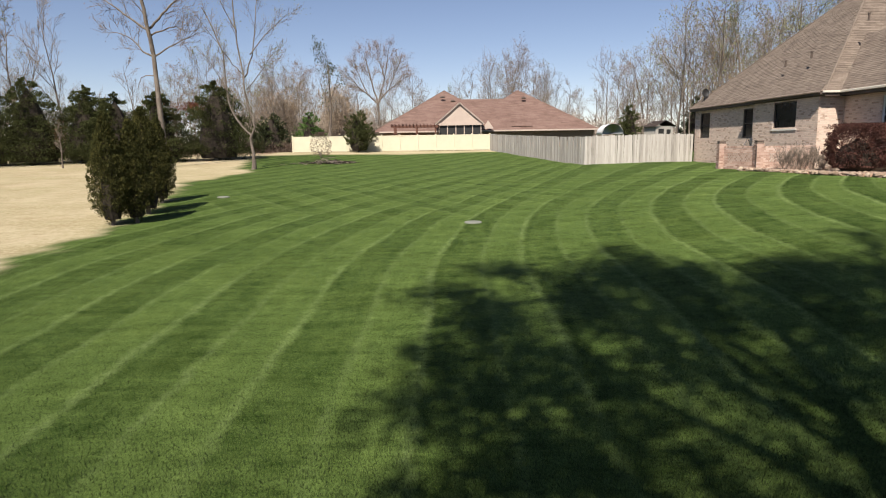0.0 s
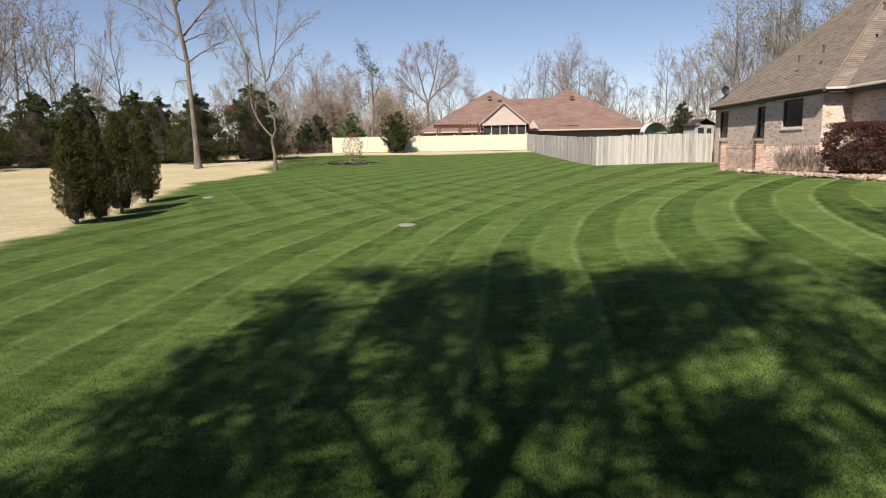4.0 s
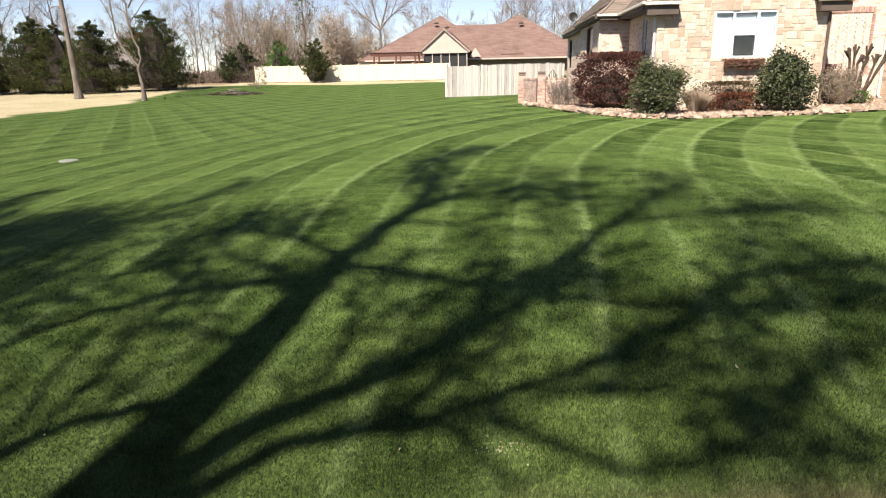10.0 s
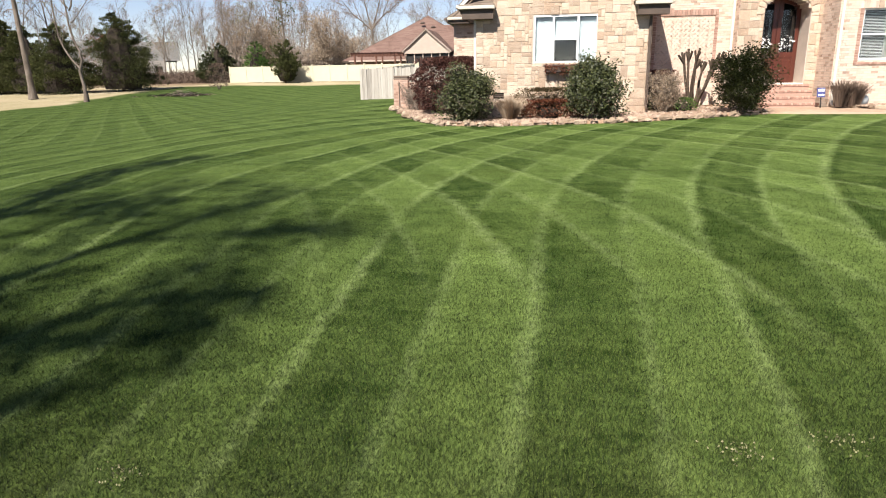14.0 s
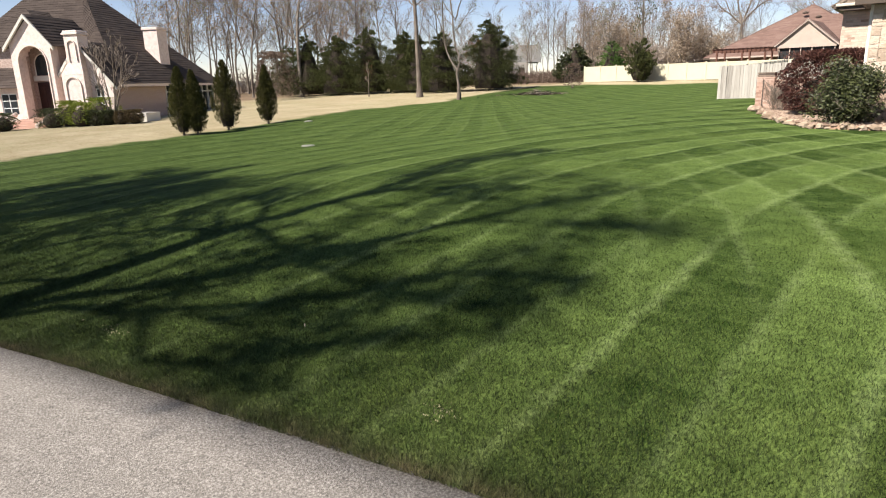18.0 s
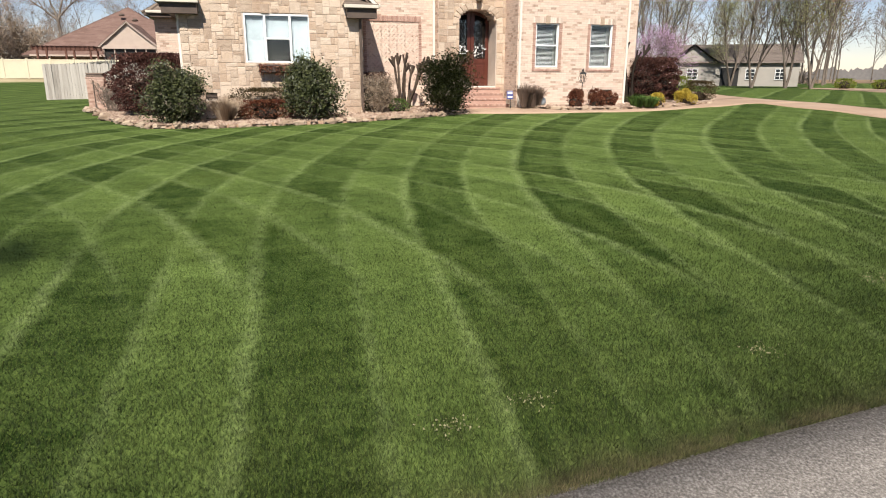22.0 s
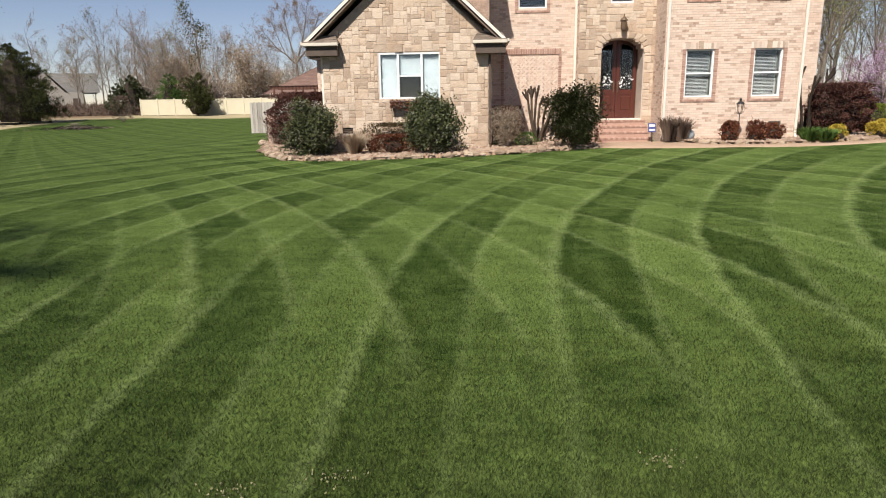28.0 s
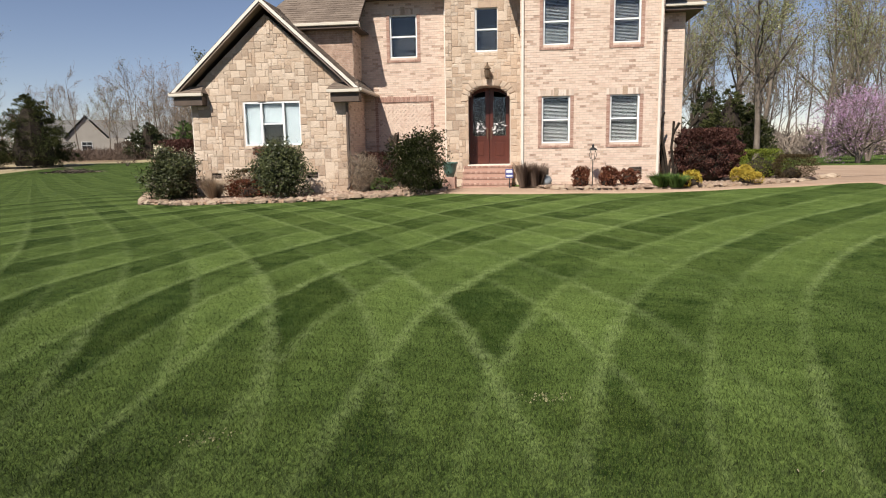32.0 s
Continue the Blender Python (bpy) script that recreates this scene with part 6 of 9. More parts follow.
for k, (x, y) in enumerate([(54, 58), (68, 54), (66.6, 55.6), (64.5, 57.5), (70, 68)]):
    make_tree("roadside_tree", "leafing tree with a fine green haze of buds", 80 + k, (x, y), "bud" if k != 3 else None, 9000, 0.075, bud_spread=0.5, group="trees beyond the drive", height=14 - 0.6 * k, trunk_r=0.2, crown=0.16, counts=(13, 8, 7), spread=0.6, limbs_len=0.38, fine=0.014, stems=2)


# ---- leafy and needled shapes ----
def leaf_cloud(n, inside, size, rng, droop=0.0, long=2.0, fold=True):
    """n leaves at points that inside(rng) gives with their outward ways."""
    P, D = np.zeros((n, 3)), np.zeros((n, 3))
    for i in range(n):
        P[i], D[i] = inside(rng)
    r = np.random.RandomState(rng.randrange(1 << 30))
    D = D / np.maximum(np.linalg.norm(D, axis=1, keepdims=True), 1e-6) + r.normal(0, 0.55, (n, 3))
    D[:, 2] -= droop
    D /= np.linalg.norm(D, axis=1, keepdims=True)
    A = np.cross(D, r.normal(0, 1, (n, 3)))
    A /= np.maximum(np.linalg.norm(A, axis=1, keepdims=True), 1e-6)
    s = size * r.uniform(0.6, 1.25, (n, 1))
    a, d = A * s / long, D * s
    nrm = np.cross(A, D) * s * 0.16
    V = np.stack([P - d * 0.5, P + a * 0.5 + nrm * fold, P + d * 0.5, P - a * 0.5 + nrm * fold], 1).reshape(-1, 3)
    i = np.arange(n) * 4
    return V, np.concatenate([np.stack([i, i + 1, i + 2], -1), np.stack([i, i + 2, i + 3], -1)])


def lumpy(a, h, seed):
    return 1 + 0.17 * math.sin(3 * a + seed) + 0.09 * math.sin(7 * a + 5 * h + seed * 2) + 0.07 * math.sin(11 * h - 4 * a + seed)


def dome(rx, ry, height, seed, flat=2.2, shell=0.35, low=0.06):
    """Points in the outer shell of a rounded shrub."""
    def inside(rng):
        h = rng.uniform(low, 1) ** 0.85
        a = rng.uniform(0, 2 * math.pi)
        prof = max(0.02, 1 - abs(2 * h - 0.85) ** flat) ** (1 / flat) if h > 0.425 else 0.72 + 0.28 * h / 0.425
        k = lumpy(a, h * 3, seed) * (1 - shell * rng.random() ** 1.6)
        if rng.random() < 0.22:
            h, k, prof = 1.0 - 0.12 * rng.random(), k * rng.random() ** 0.5, prof if prof > 0.3 else 0.6
        x, y = math.cos(a) * prof * k, math.sin(a) * prof * k
        return (x * rx, y * ry, h * height * (0.94 + 0.06 * lumpy(a * 2, h, seed))), (x / rx, y / ry, (h - 0.4) * 1.2)
    return inside


def cluster(rx, ry, height, seed, blobs=9, shell=0.3):
    """Points on many overlapping rounded clumps: an uneven, open shrub."""
    pick = random.Random(seed * 7 + 1)
    balls = [(0.0, 0.0, 0.45, 0.5), (0.0, 0.0, 0.74, 0.3)]
    for k in range(blobs):
        a, r, h = 6.28 * k / blobs + pick.uniform(-0.4, 0.4), pick.uniform(0.35, 0.72), pick.uniform(0.18, 0.72)
        r *= 1 - max(0.0, h - 0.45) * 1.1
        balls.append((r * math.cos(a), r * math.sin(a), h, pick.uniform(0.22, 0.36)))
    def inside(rng):
        cx, cy, ch, s = balls[rng.randrange(len(balls))]
        d = Vector((rng.gauss(0, 1), rng.gauss(0, 1), rng.gauss(0, 1) + 0.25)).normalized()
        k = s * (1 - shell * rng.random() ** 1.4) * (1.25 if rng.random() < 0.07 else 1.0)
        return ((cx + d.x * k) * rx, (cy + d.y * k) * ry, max(0.04, ch + d.z * k * 0.85) * height), (d.x, d.y, d.z + 0.3)
    return inside


def bush(name, label, category, at, inside, n, size, material, seed, core=None, stems=0, height=1.0, group="", long=2.0, z=None, twig_mat="twig", droop=0.0, turn=None):
    """A shrub: woody stems, a near-black core that paints the inner shade, and a crown of single leaves."""
    rng = random.Random(seed)
    t = thing(name, label, category, pose(at[0], at[1], lie1(*at) if z is None else z, 0, 0, rng.uniform(0, 360) if turn is None else turn), group=group)
    V, F = leaf_cloud(n, inside, size, rng, droop, long)
    part("foliage", fast_mesh("foliage", V, F, M[material]), None, t)
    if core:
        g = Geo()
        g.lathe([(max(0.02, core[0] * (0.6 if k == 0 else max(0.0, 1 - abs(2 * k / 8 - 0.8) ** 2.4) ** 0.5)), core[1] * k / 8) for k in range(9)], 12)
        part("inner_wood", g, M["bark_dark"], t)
    g = Geo()
    for k in range(stems):
        a = 6.28 * k / max(1, stems) + rng.random()
        d = Vector((math.cos(a) * 0.5, math.sin(a) * 0.5, 1))
        limb(g, (0.05 * math.cos(a), 0.05 * math.sin(a), -0.05), d, height * 0.8, 0.022, 0.008, rng, 4, 5)
    if g.f:
        part("stem_base", g, M["bark"], t)
    return t





def boughs(r, height, seed, n, power, foot, rise, tops, ragged=1.0):
    """Points along boughs that leave one or more stems, longest low down; the outline stays ragged."""
    pick = random.Random(seed * 3 + 1)
    stems = [(0.0, 0.0, 1.0)] + [(r * 0.5 * math.cos(2.4 * k + seed), r * 0.5 * math.sin(2.4 * k + seed), pick.uniform(0.6, 0.88)) for k in range(1, tops)]
    arms = []
    for k in range(n):
        sx, sy, top = stems[k % len(stems)] if k % 3 else stems[0]
        h = 1 - (1 - (k + pick.random()) / n) ** 0.75
        reach = r * (0.75 if sx else 1.0) * (1 - h) ** power * min(1, foot + h * 2.6) * (1 + ragged * pick.uniform(-0.28, 0.15)) + 0.05
        arms.append((sx, sy, h * top * 0.96 + 0.02, pick.uniform(0, 6.283), reach, rise * pick.uniform(0.6, 1.4)))
    def inside(rng):
        sx, sy, h, a, reach, up = arms[rng.randrange(len(arms))]
        f = 1 - 0.85 * rng.random() ** 1.7
        wide = reach * 0.17 * (1.15 - 0.7 * f) + 0.03
        c, d = math.cos(a), math.sin(a)
        side, lift = rng.gauss(0, wide), rng.gauss(0, wide * 0.55)
        return (sx + c * reach * f - d * side, sy + d * reach * f + c * side, max(0.05, h * height + reach * f * (up - 0.22 * f) + lift)), (c, d, up + 0.25)
    return inside


def evergreen(name, label, at, r, h, n, size, material, seed, power=0.8, rise=0.35, group="", foot=0.72, long=2.6, trunk=0.12, tops=1, arms=None, ragged=1.0):
    rng = random.Random(seed)
    t = thing(name, label, "tree", pose(at[0], at[1], lie1(*at) - 0.02, 0, 0, rng.uniform(0, 360)), group=group)
    V, F = leaf_cloud(n, boughs(r, h, seed, arms or int(60 + 18 * h), power, foot, rise, tops, ragged), size, rng, -0.2, long)
    part("crown", fast_mesh("crown", V, F, M[material]), None, t)
    # solid dark core: the shade deep in the crown, put in as a shape
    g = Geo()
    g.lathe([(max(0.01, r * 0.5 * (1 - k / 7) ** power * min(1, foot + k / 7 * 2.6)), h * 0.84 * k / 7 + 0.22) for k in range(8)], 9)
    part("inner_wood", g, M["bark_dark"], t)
    g = Geo()
    g.tube([(0, 0, -0.2), (0, 0, 0.1), (0, 0, h * 0.35)], [trunk * 1.2, trunk, trunk * 0.5], 8)
    part("trunk", g, M["bark"], t)
    return t


def leaf_clump(root, w, run, r, n, seed):
    """A thick clump of leaves in the crown of the tree at root."""
    mid = lifted(root, w, run)
    def inside(rng):
        d = Vector((rng.gauss(0, 1), rng.gauss(0, 1), rng.gauss(0, 1))).normalized() * rng.random() ** 0.45
        k = r * (1 + 0.35 * math.sin(5 * d.x + seed) * math.sin(4 * d.z + 2 * seed))
        return (mid.x + d.x * k, mid.y + d.y * k, mid.z + d.z * k * 0.9), d
    V, F = leaf_cloud(n, inside, 0.14, random.Random(seed))
    part("leaf_clump", fast_mesh("leaf_clump", V, F, M["green"]), None, root)


for k, (w, run, r) in enumerate([(-3.2, 10.5, 0.9), (-1.9, 11.1, 1.0), (-0.5, 11.0, 1.1), (0.9, 11.3, 0.8), (-3.2, 12.9, 1.0), (-1.2, 13.1, 1.2), (0.1, 13.4, 0.9), (-2.6, 15.3, 1.1), (-0.5, 15.6, 1.1), (-2.1, 17.5, 1.0), (0.7, 17.0, 1.0), (-4.4, 14.9, 0.8), (2.0, 17.4, 0.8), (-3.9, 9.4, 0.7), (-2.5, 9.7, 0.9), (-4.4, 11.6, 0.8), (-2.3, 12.2, 0.9), (-1.0, 9.7, 0.9), (0.5, 9.8, 0.9), (1.7, 10.2, 0.7)]):
    leaf_clump(ELM, w, run, r, int(1150 * r * r), 40 + k)
ARB = "narrow dark green arborvitae at the lawn's edge"
for k, (x, y, r, h) in enumerate([(-10.3, 19.75, 0.66, 3.5), (-9.8, 20.25, 0.6, 3.3), (-10.4, 22.4, 0.80, 3.75), (-11.3, 25.6, 0.62, 3.4)]):
    evergreen("arborvitae", ARB, (x, y), r * 1.08, h, 22000, 0.07, "arbor", 300 + k, 0.82, 1.3, "arborvitae along the lawn", 0.62, 2.8, 0.07, 1, 480, 0.25)
CED = "bushy dark green cedar at the wood's edge"
for k, (x, y, r, h, top) in enumerate([(-39.5, 55, 3.9, 7.0, 1), (-36.5, 57.5, 4.0, 7.8, 2), (-32.6, 59.5, 3.7, 7.1, 1), (-29.4, 58.5, 3.2, 6.4, 2), (-25.2, 57.6, 3.2, 6.5, 1), (-43.5, 53.5, 3.9, 7.4, 2)]):
    evergreen("cedar_tree", CED, (x, y), r * 1.15, h, 24000, 0.18, "cedar", 320 + k, 0.72, 0.3, "cedars at the wood's edge", 0.8, 2.8, 0.12, top)
evergreen("cedar_tree", "broad rounded dark green cedar at the lawn's far corner", (-21.0, 60.6), 4.0, 7.4, 30000, 0.18, "cedar", 327, 0.52, 0.35, "cedars at the wood's edge", 0.8, 2.8, 0.16, 2)
evergreen("dark_evergreen", "dark evergreen behind the burgundy mound", (45.7, 64.9), 3.3, 6.6, 9000, 0.28, "cedar", 347, 0.65, 0.3, tops=3)
make_tree("drive_tree", "leafing tree with a pale trunk beyond the drive", 648, (45.2, 54.7), "bud", 4200, 0.10, bud_spread=0.5, height=15, trunk_r=0.24, crown=0.3, counts=(12, 7, 6), spread=0.7, limbs_len=0.36, fine=0.012)
evergreen("fence_cedar", "dense rounded dark green cedar before the cream fence", (-9.4, 72.6), 1.95, 4.5, 9000, 0.22, "cedar", 340, 0.5, 0.9, foot=0.6, tops=3)
evergreen("fence_cedar", "spreading green cedar behind the end of the cream fence", (-20.5, 78.2), 2.6, 4.8, 6500, 0.28, "camellia", 341, 0.6, 0.5, tops=3)
evergreen("fence_cedar", "lighter green cedar behind the cream fence", (-16.2, 79.5), 2.2, 5.0, 5000, 0.28, "green", 342, 0.6, 0.6, tops=3)
for k, (x, y, r, h) in enumerate([(45.5, 72, 3.6, 7.2), (41, 74, 3.0, 6.0), (49.5, 74, 3.4, 5.6), (28, 96, 3, 7), (36, 92, 3, 8)]):
    evergreen("wild_cedar", "dark evergreen among bare trees", (x, y), r, h, 5000, 0.34, "cedar" if k % 2 else "camellia", 350 + k, 0.65, 0.3, tops=2)
bush("red_shrub", "reddish budding shrub between cedars", "shrub", (-24.0, 63.0), dome(3.0, 2.2, 5.4, 2), 5200, 0.13, "nandina", 360, stems=5, height=3)
bush("brown_thicket", "dense leafless brown thicket beside the big tree", "shrub", (-40.5, 46.5), dome(2.6, 2.2, 5.2, 3), 3500, 0.22, "brown_straw", 361, stems=6, height=4)
bush("thin_shrub", "twiggy leafless shrub before the cedar", "shrub", (-11.6, 62.0), dome(1.1, 1.0, 2.4, 5), 800, 0.16, "brown_straw", 362, stems=8, height=2.4)
make_tree("small_redbud", "tiny bare sapling on pale grass", 91, (-30.5, 51.5), "nandina", 120, 0.05, height=3.0, trunk_r=0.06, crown=0.25, counts=(8, 5, 4), spread=0.6, limbs_len=0.4, fine=0.008)


def scrub(n, boxes, low, high, size, seed, material):
    """Leafless undergrowth: many thin crossed blades over stretches of woodland floor."""
    r = np.random.RandomState(seed)
    xs, ys = [], []
    for x0, x1, y0, y1, share in boxes:
        k = int(n * share)
        xs.append(r.uniform(x0, x1, k)), ys.append(r.uniform(y0, y1, k))
    x, y = np.concatenate(xs), np.concatenate(ys)
    n = len(x)
    clump = 0.5 + 0.5 * np.sin(x * 0.7 + 2 * np.sin(y * 0.4)) * np.sin(y * 0.5 + x * 0.2)
    z = lie(x, y) - 0.1 + r.rand(n) ** 1.6 * (low + (high - low) * clump)
    d = r.normal(0, 1, (n, 3)) + np.array([0, 0, 1.2])
    d *= (size * r.uniform(0.5, 1.4, n) / np.linalg.norm(d, axis=1))[:, None]
    w = np.cross(d, r.normal(0, 1, (n, 3)))
    w *= (0.05 * size / np.maximum(np.linalg.norm(w, axis=1), 1e-6))[:, None]
    p = np.stack([x, y, z], -1)
    V = np.stack([p - w, p + w, p + d], 1).reshape(-1, 3)
    return fast_mesh("undergrowth", V, np.arange(3 * n).reshape(-1, 3), M[material])


thing("undergrowth", "brown leafless undergrowth along the woods", "undergrowth", None, scrub(60000, [(-75, -46, 62, 85, 0.25), (-22, 44, 112, 125, 0.25), (36, 100, 88, 110, 0.5)], 1.2, 4.0, 1.5, 3, "twig"), kind="stuff")
thing("undergrowth", "grey-brown leafless brush along the far woods", "undergrowth", None, scrub(34000, [(-34, -20, 98, 118, 0.3), (-20, 40, 108, 122, 0.5)], 2.5, 6.5, 1.7, 5, "twig"), kind="stuff")
thing("undergrowth", "low brown brush behind the cedars", "undergrowth", None, scrub(26000, [(-45, -18, 76, 100, 1.0)], 0.5, 1.5, 0.8, 4, "brown_straw"), kind="stuff")
far = Geo()
rfw = random.Random(12)
n = 1500
tops = [5.0 + 1.3 * math.sin(k * 0.087) + 0.8 * math.sin(k * 0.31 + 1) + rfw.uniform(-0.9, 0.9) for k in range(n)]
for k in range(n):
    a0, a1 = 2 * math.pi * k / n, 2 * math.pi * (k + 1) / n
    R = 290
    mid = (a0 + a1) / 2
    h0, h1 = tops[k], tops[(k + 1) % n]
    far.poly([(R * math.cos(a0), R * math.sin(a0), -3), (R * math.cos(a1), R * math.sin(a1), -3), (R * math.cos(a1), R * math.sin(a1), h1), (R * math.cos(mid), R * math.sin(mid), (h0 + h1) / 2 + rfw.uniform(-0.6, 1.2)), (R * math.cos(a0), R * math.sin(a0), h0)])
thing("backdrop_woods", "hazy grey-brown distant tree line", "woods", None, far.mesh("backdrop_woods", M["far_wood"]), kind="structure")


# ---- fences ----
V_A, V_B = (-17.3, 74.8), (5.6, 74.0)
FENCE = thing("vinyl_fence", "cream vinyl privacy fence with capped posts", "fence")
n = 11
for k in range(n + 1):
    x, y = (V_A[0] + (V_B[0] - V_A[0]) * k / n, V_A[1] + (V_B[1] - V_A[1]) * k / n)
    z = lie1(x, y)
    p = block("post", x - 0.065, x + 0.065, y - 0.065, y + 0.065, z - 0.2, z + 1.83, M["vinyl"], FENCE, c=0.01)
    g = Geo()
    g.lathe([(0.1, 0), (0.1, 0.03), (0.02, 0.1)], 4, (x, y, z + 1.83))
    part("post_cap", g, M["vinyl"], p)
    if k < n:
        x2, y2 = (V_A[0] + (V_B[0] - V_A[0]) * (k + 1) / n, V_A[1] + (V_B[1] - V_A[1]) * (k + 1) / n)
        z2 = lie1(x2, y2)
        g = Geo()
        g.box(x + 0.06, x2 - 0.06, y - 0.014, y + 0.014, (z + z2) / 2 + 0.06, (z + z2) / 2 + 1.74)
        pa = part("panel", g, M["vinyl"], FENCE)
        for dz in (0.05, 1.68):
            block("rail", x + 0.065, x2 - 0.065, y - 0.025, y + 0.025, min(z, z2) + dz, max(z, z2) + dz + 0.12, M["vinyl"], pa)
WOOD = thing("picket_fence", "weathered grey board fence with uneven tops", "fence")
rf = random.Random(31)
PICK = []
for k in range(6):
    g = Geo()
    h = 1.8 + 0.05 * rf.random()
    g.box(-0.068, 0.068, -0.01, 0.01, -0.12, h - 0.04)
    nn = len(g.v)
    g.v += [(-0.068, -0.01, h - 0.04), (0.068, -0.01, h - 0.04), (0.04, -0.01, h), (-0.04, -0.01, h), (-0.068, 0.01, h - 0.04), (0.068, 0.01, h - 0.04), (0.04, 0.01, h), (-0.04, 0.01, h)]
    g.f += [(nn, nn + 1, nn + 2, nn + 3), (nn + 7, nn + 6, nn + 5, nn + 4), (nn + 2, nn + 6, nn + 7, nn + 3), (nn + 1, nn + 5, nn + 6, nn + 2), (nn, nn + 3, nn + 7, nn + 4)]
    PICK.append(g.mesh("picket", M["picket"]))


def picket_run(a, b, every):
    d = math.hypot(b[0] - a[0], b[1] - a[1])
    turn = math.degrees(math.atan2(b[1] - a[1], b[0] - a[0]))
    m = int(d / every)
    for k in range(m):
        t = (k + 0.5) / m
        x, y = a[0] + (b[0] - a[0]) * t, a[1] + (b[1] - a[1]) * t
        part("picket", PICK[rf.randrange(6)], None, WOOD, m=pose(x, y, lie1(x, y) + rf.uniform(-0.02, 0.03), rf.uniform(-1, 1), rf.uniform(-0.8, 0.8), turn + rf.uniform(-2, 2)))
    for dz in (0.35, 1.45):
        g = Geo()
        ox, oy = 0.06 * math.sin(math.radians(-turn)), 0.06 * math.cos(math.radians(turn))
        g.tube([(a[0] + ox, a[1] + oy, lie1(*a) + dz), (b[0] + ox, b[1] + oy, lie1(*b) + dz)], [0.045, 0.045], 4)
        part("rail", g, M["picket"], WOOD)


HE = HM @ Vector((-2.95, 17.0, 0))
picket_run((5.5, 72.6), (9.3, 41.6), 0.165)
picket_run((9.3, 41.6), (HE.x - 0.1, HE.y), 0.142)


# ---- far houses ----
def plain_wall(g, x0, x1, y0, y1, z0, z1):
    g.box(x0, x1, y0, y1, z0, z1)


def far_window(parent, x0, x1, y, z0, z1, lattice=0, facing=-1, material=None, pane=None):
    """A framed window on a far wall that faces -y (or +y)."""
    o = 0.03 * facing
    w = block("window", x0, x1, min(y, y + o), max(y, y + o), z0, z1, material or M["white"], parent)
    g = Geo()
    t = 0.07
    yy = y + o * 1.4
    g.poly([(x0 + t, yy, z0 + t), (x1 - t, yy, z0 + t), (x1 - t, yy, z1 - t), (x0 + t, yy, z1 - t)])
    part("pane", g, pane or M["glass_dark"], w)
    g = Geo()
    for k in range(1, lattice):
        x = x0 + (x1 - x0) * k / lattice
        g.box(x - 0.025, x + 0.025, yy - 0.03, yy - 0.005, z0 + t, z1 - t)
    for k in range(1, lattice + 1):
        z = z0 + (z1 - z0) * k / (lattice + 1)
        g.box(x0 + t, x1 - t, yy - 0.03, yy - 0.006, z - 0.025, z + 0.025)
    if g.f:
        part("glazing_bars", g, material or M["white"], w)
    return w


M["glass_dark"] = shade("dark_glazing", [(0.02, 0.024, 0.028), (0.035, 0.04, 0.045)], 2, 0.08, spec=0.6)


def gable_roof(parent, x0, x1, y0, y1, z, top, material, along="y", expo=0.28, tab=0.9, over=0.35):
    g = Geo()
    if along == "y":
        m = (x0 + x1) / 2
        slope(g, (x0 - over, y1, z), (x0 - over, y0 - over, z), (m, y1, top), (m, y0 - over, top), expo, tab, 0.02, rr)
        slope(g, (x1 + over, y0 - over, z), (x1 + over, y1, z), (m, y0 - over, top), (m, y1, top), expo, tab, 0.02, rr)
        under = [(x0 - over, y0 - over, z), (m, y0 - over, top), (x1 + over, y0 - over, z)]
    else:
        m = (y0 + y1) / 2
        slope(g, (x0 - over, y0 - over, z), (x1 + over, y0 - over, z), (x0 - over, m, top), (x1 + over, m, top), expo, tab, 0.02, rr)
        slope(g, (x1 + over, y1 + over, z), (x0 - over, y1 + over, z), (x1 + over, m, top), (x0 - over, m, top), expo, tab, 0.02, rr)
    ob = part("roof", g, material, parent)
    return ob


# house beyond the fence
RH = thing("rust_roof_house", "brick house with a wide rust-brown hip roof", "house", pose(0, 0, 0))
RZ = 2.6
g = Geo()
plain_wall(g, -8.5, 22.5, 95.0, 108.0, RZ - 0.5, 5.2)
part("wall", g, M["shade_brick"], RH)
hip(-9.9, 11.1, 93.6, 114.6, 5.15, M["shingle_rust"], "wfeb", "v", 0.63, 0.28, 0.9, RH, "roof")
hip(1.8, 23.0, 93.9, 115.1, 5.2, M["shingle_rust"], "wfeb", "v", 0.615, 0.28, 0.9, RH, "roof")
g = Geo()
slope(g, (-0.5, 94.5, 5.7), (13.4, 94.5, 5.7), (0.6, 102.0, 10.2), (12.3, 102.0, 10.2), 0.28, 0.9, 0.02, rr)
part("roof", g, M["shingle_rust"], RH)
g = Geo()
g.box(-9.0, 23.0, 93.55, 93.75, 5.0, 5.2)
part("fascia", g, M["far_siding"], RH, "cream fascia board")
g = Geo()
g.poly([(-0.5, 92.3, 6.25), (5.8, 92.3, 6.25), (2.65, 92.3, 8.9)])
g.poly([(-0.5, 92.45, 6.25), (2.65, 92.45, 8.9), (5.8, 92.45, 6.25)])
part("gable_siding", g, M["far_siding"], RH, "cream lap siding gable")
gable_roof(RH, -0.5, 5.8, 92.3, 99.5, 6.15, 9.1, M["shingle_rust"])
for x0, x1 in ((-0.85, 2.65), (6.15, 2.65)):
    g = Geo()
    g.v += [(x0, 92.0, 5.95), (x1, 92.0, 8.92), (x1, 92.0, 9.16), (x0, 92.0, 6.2), (x0, 92.1, 5.95), (x1, 92.1, 8.92), (x1, 92.1, 9.16), (x0, 92.1, 6.2)]
    g.f += [(0, 1, 2, 3), (7, 6, 5, 4), (0, 4, 5, 1), (2, 6, 7, 3)]
    part("rake_board", g, M["far_siding"], RH)
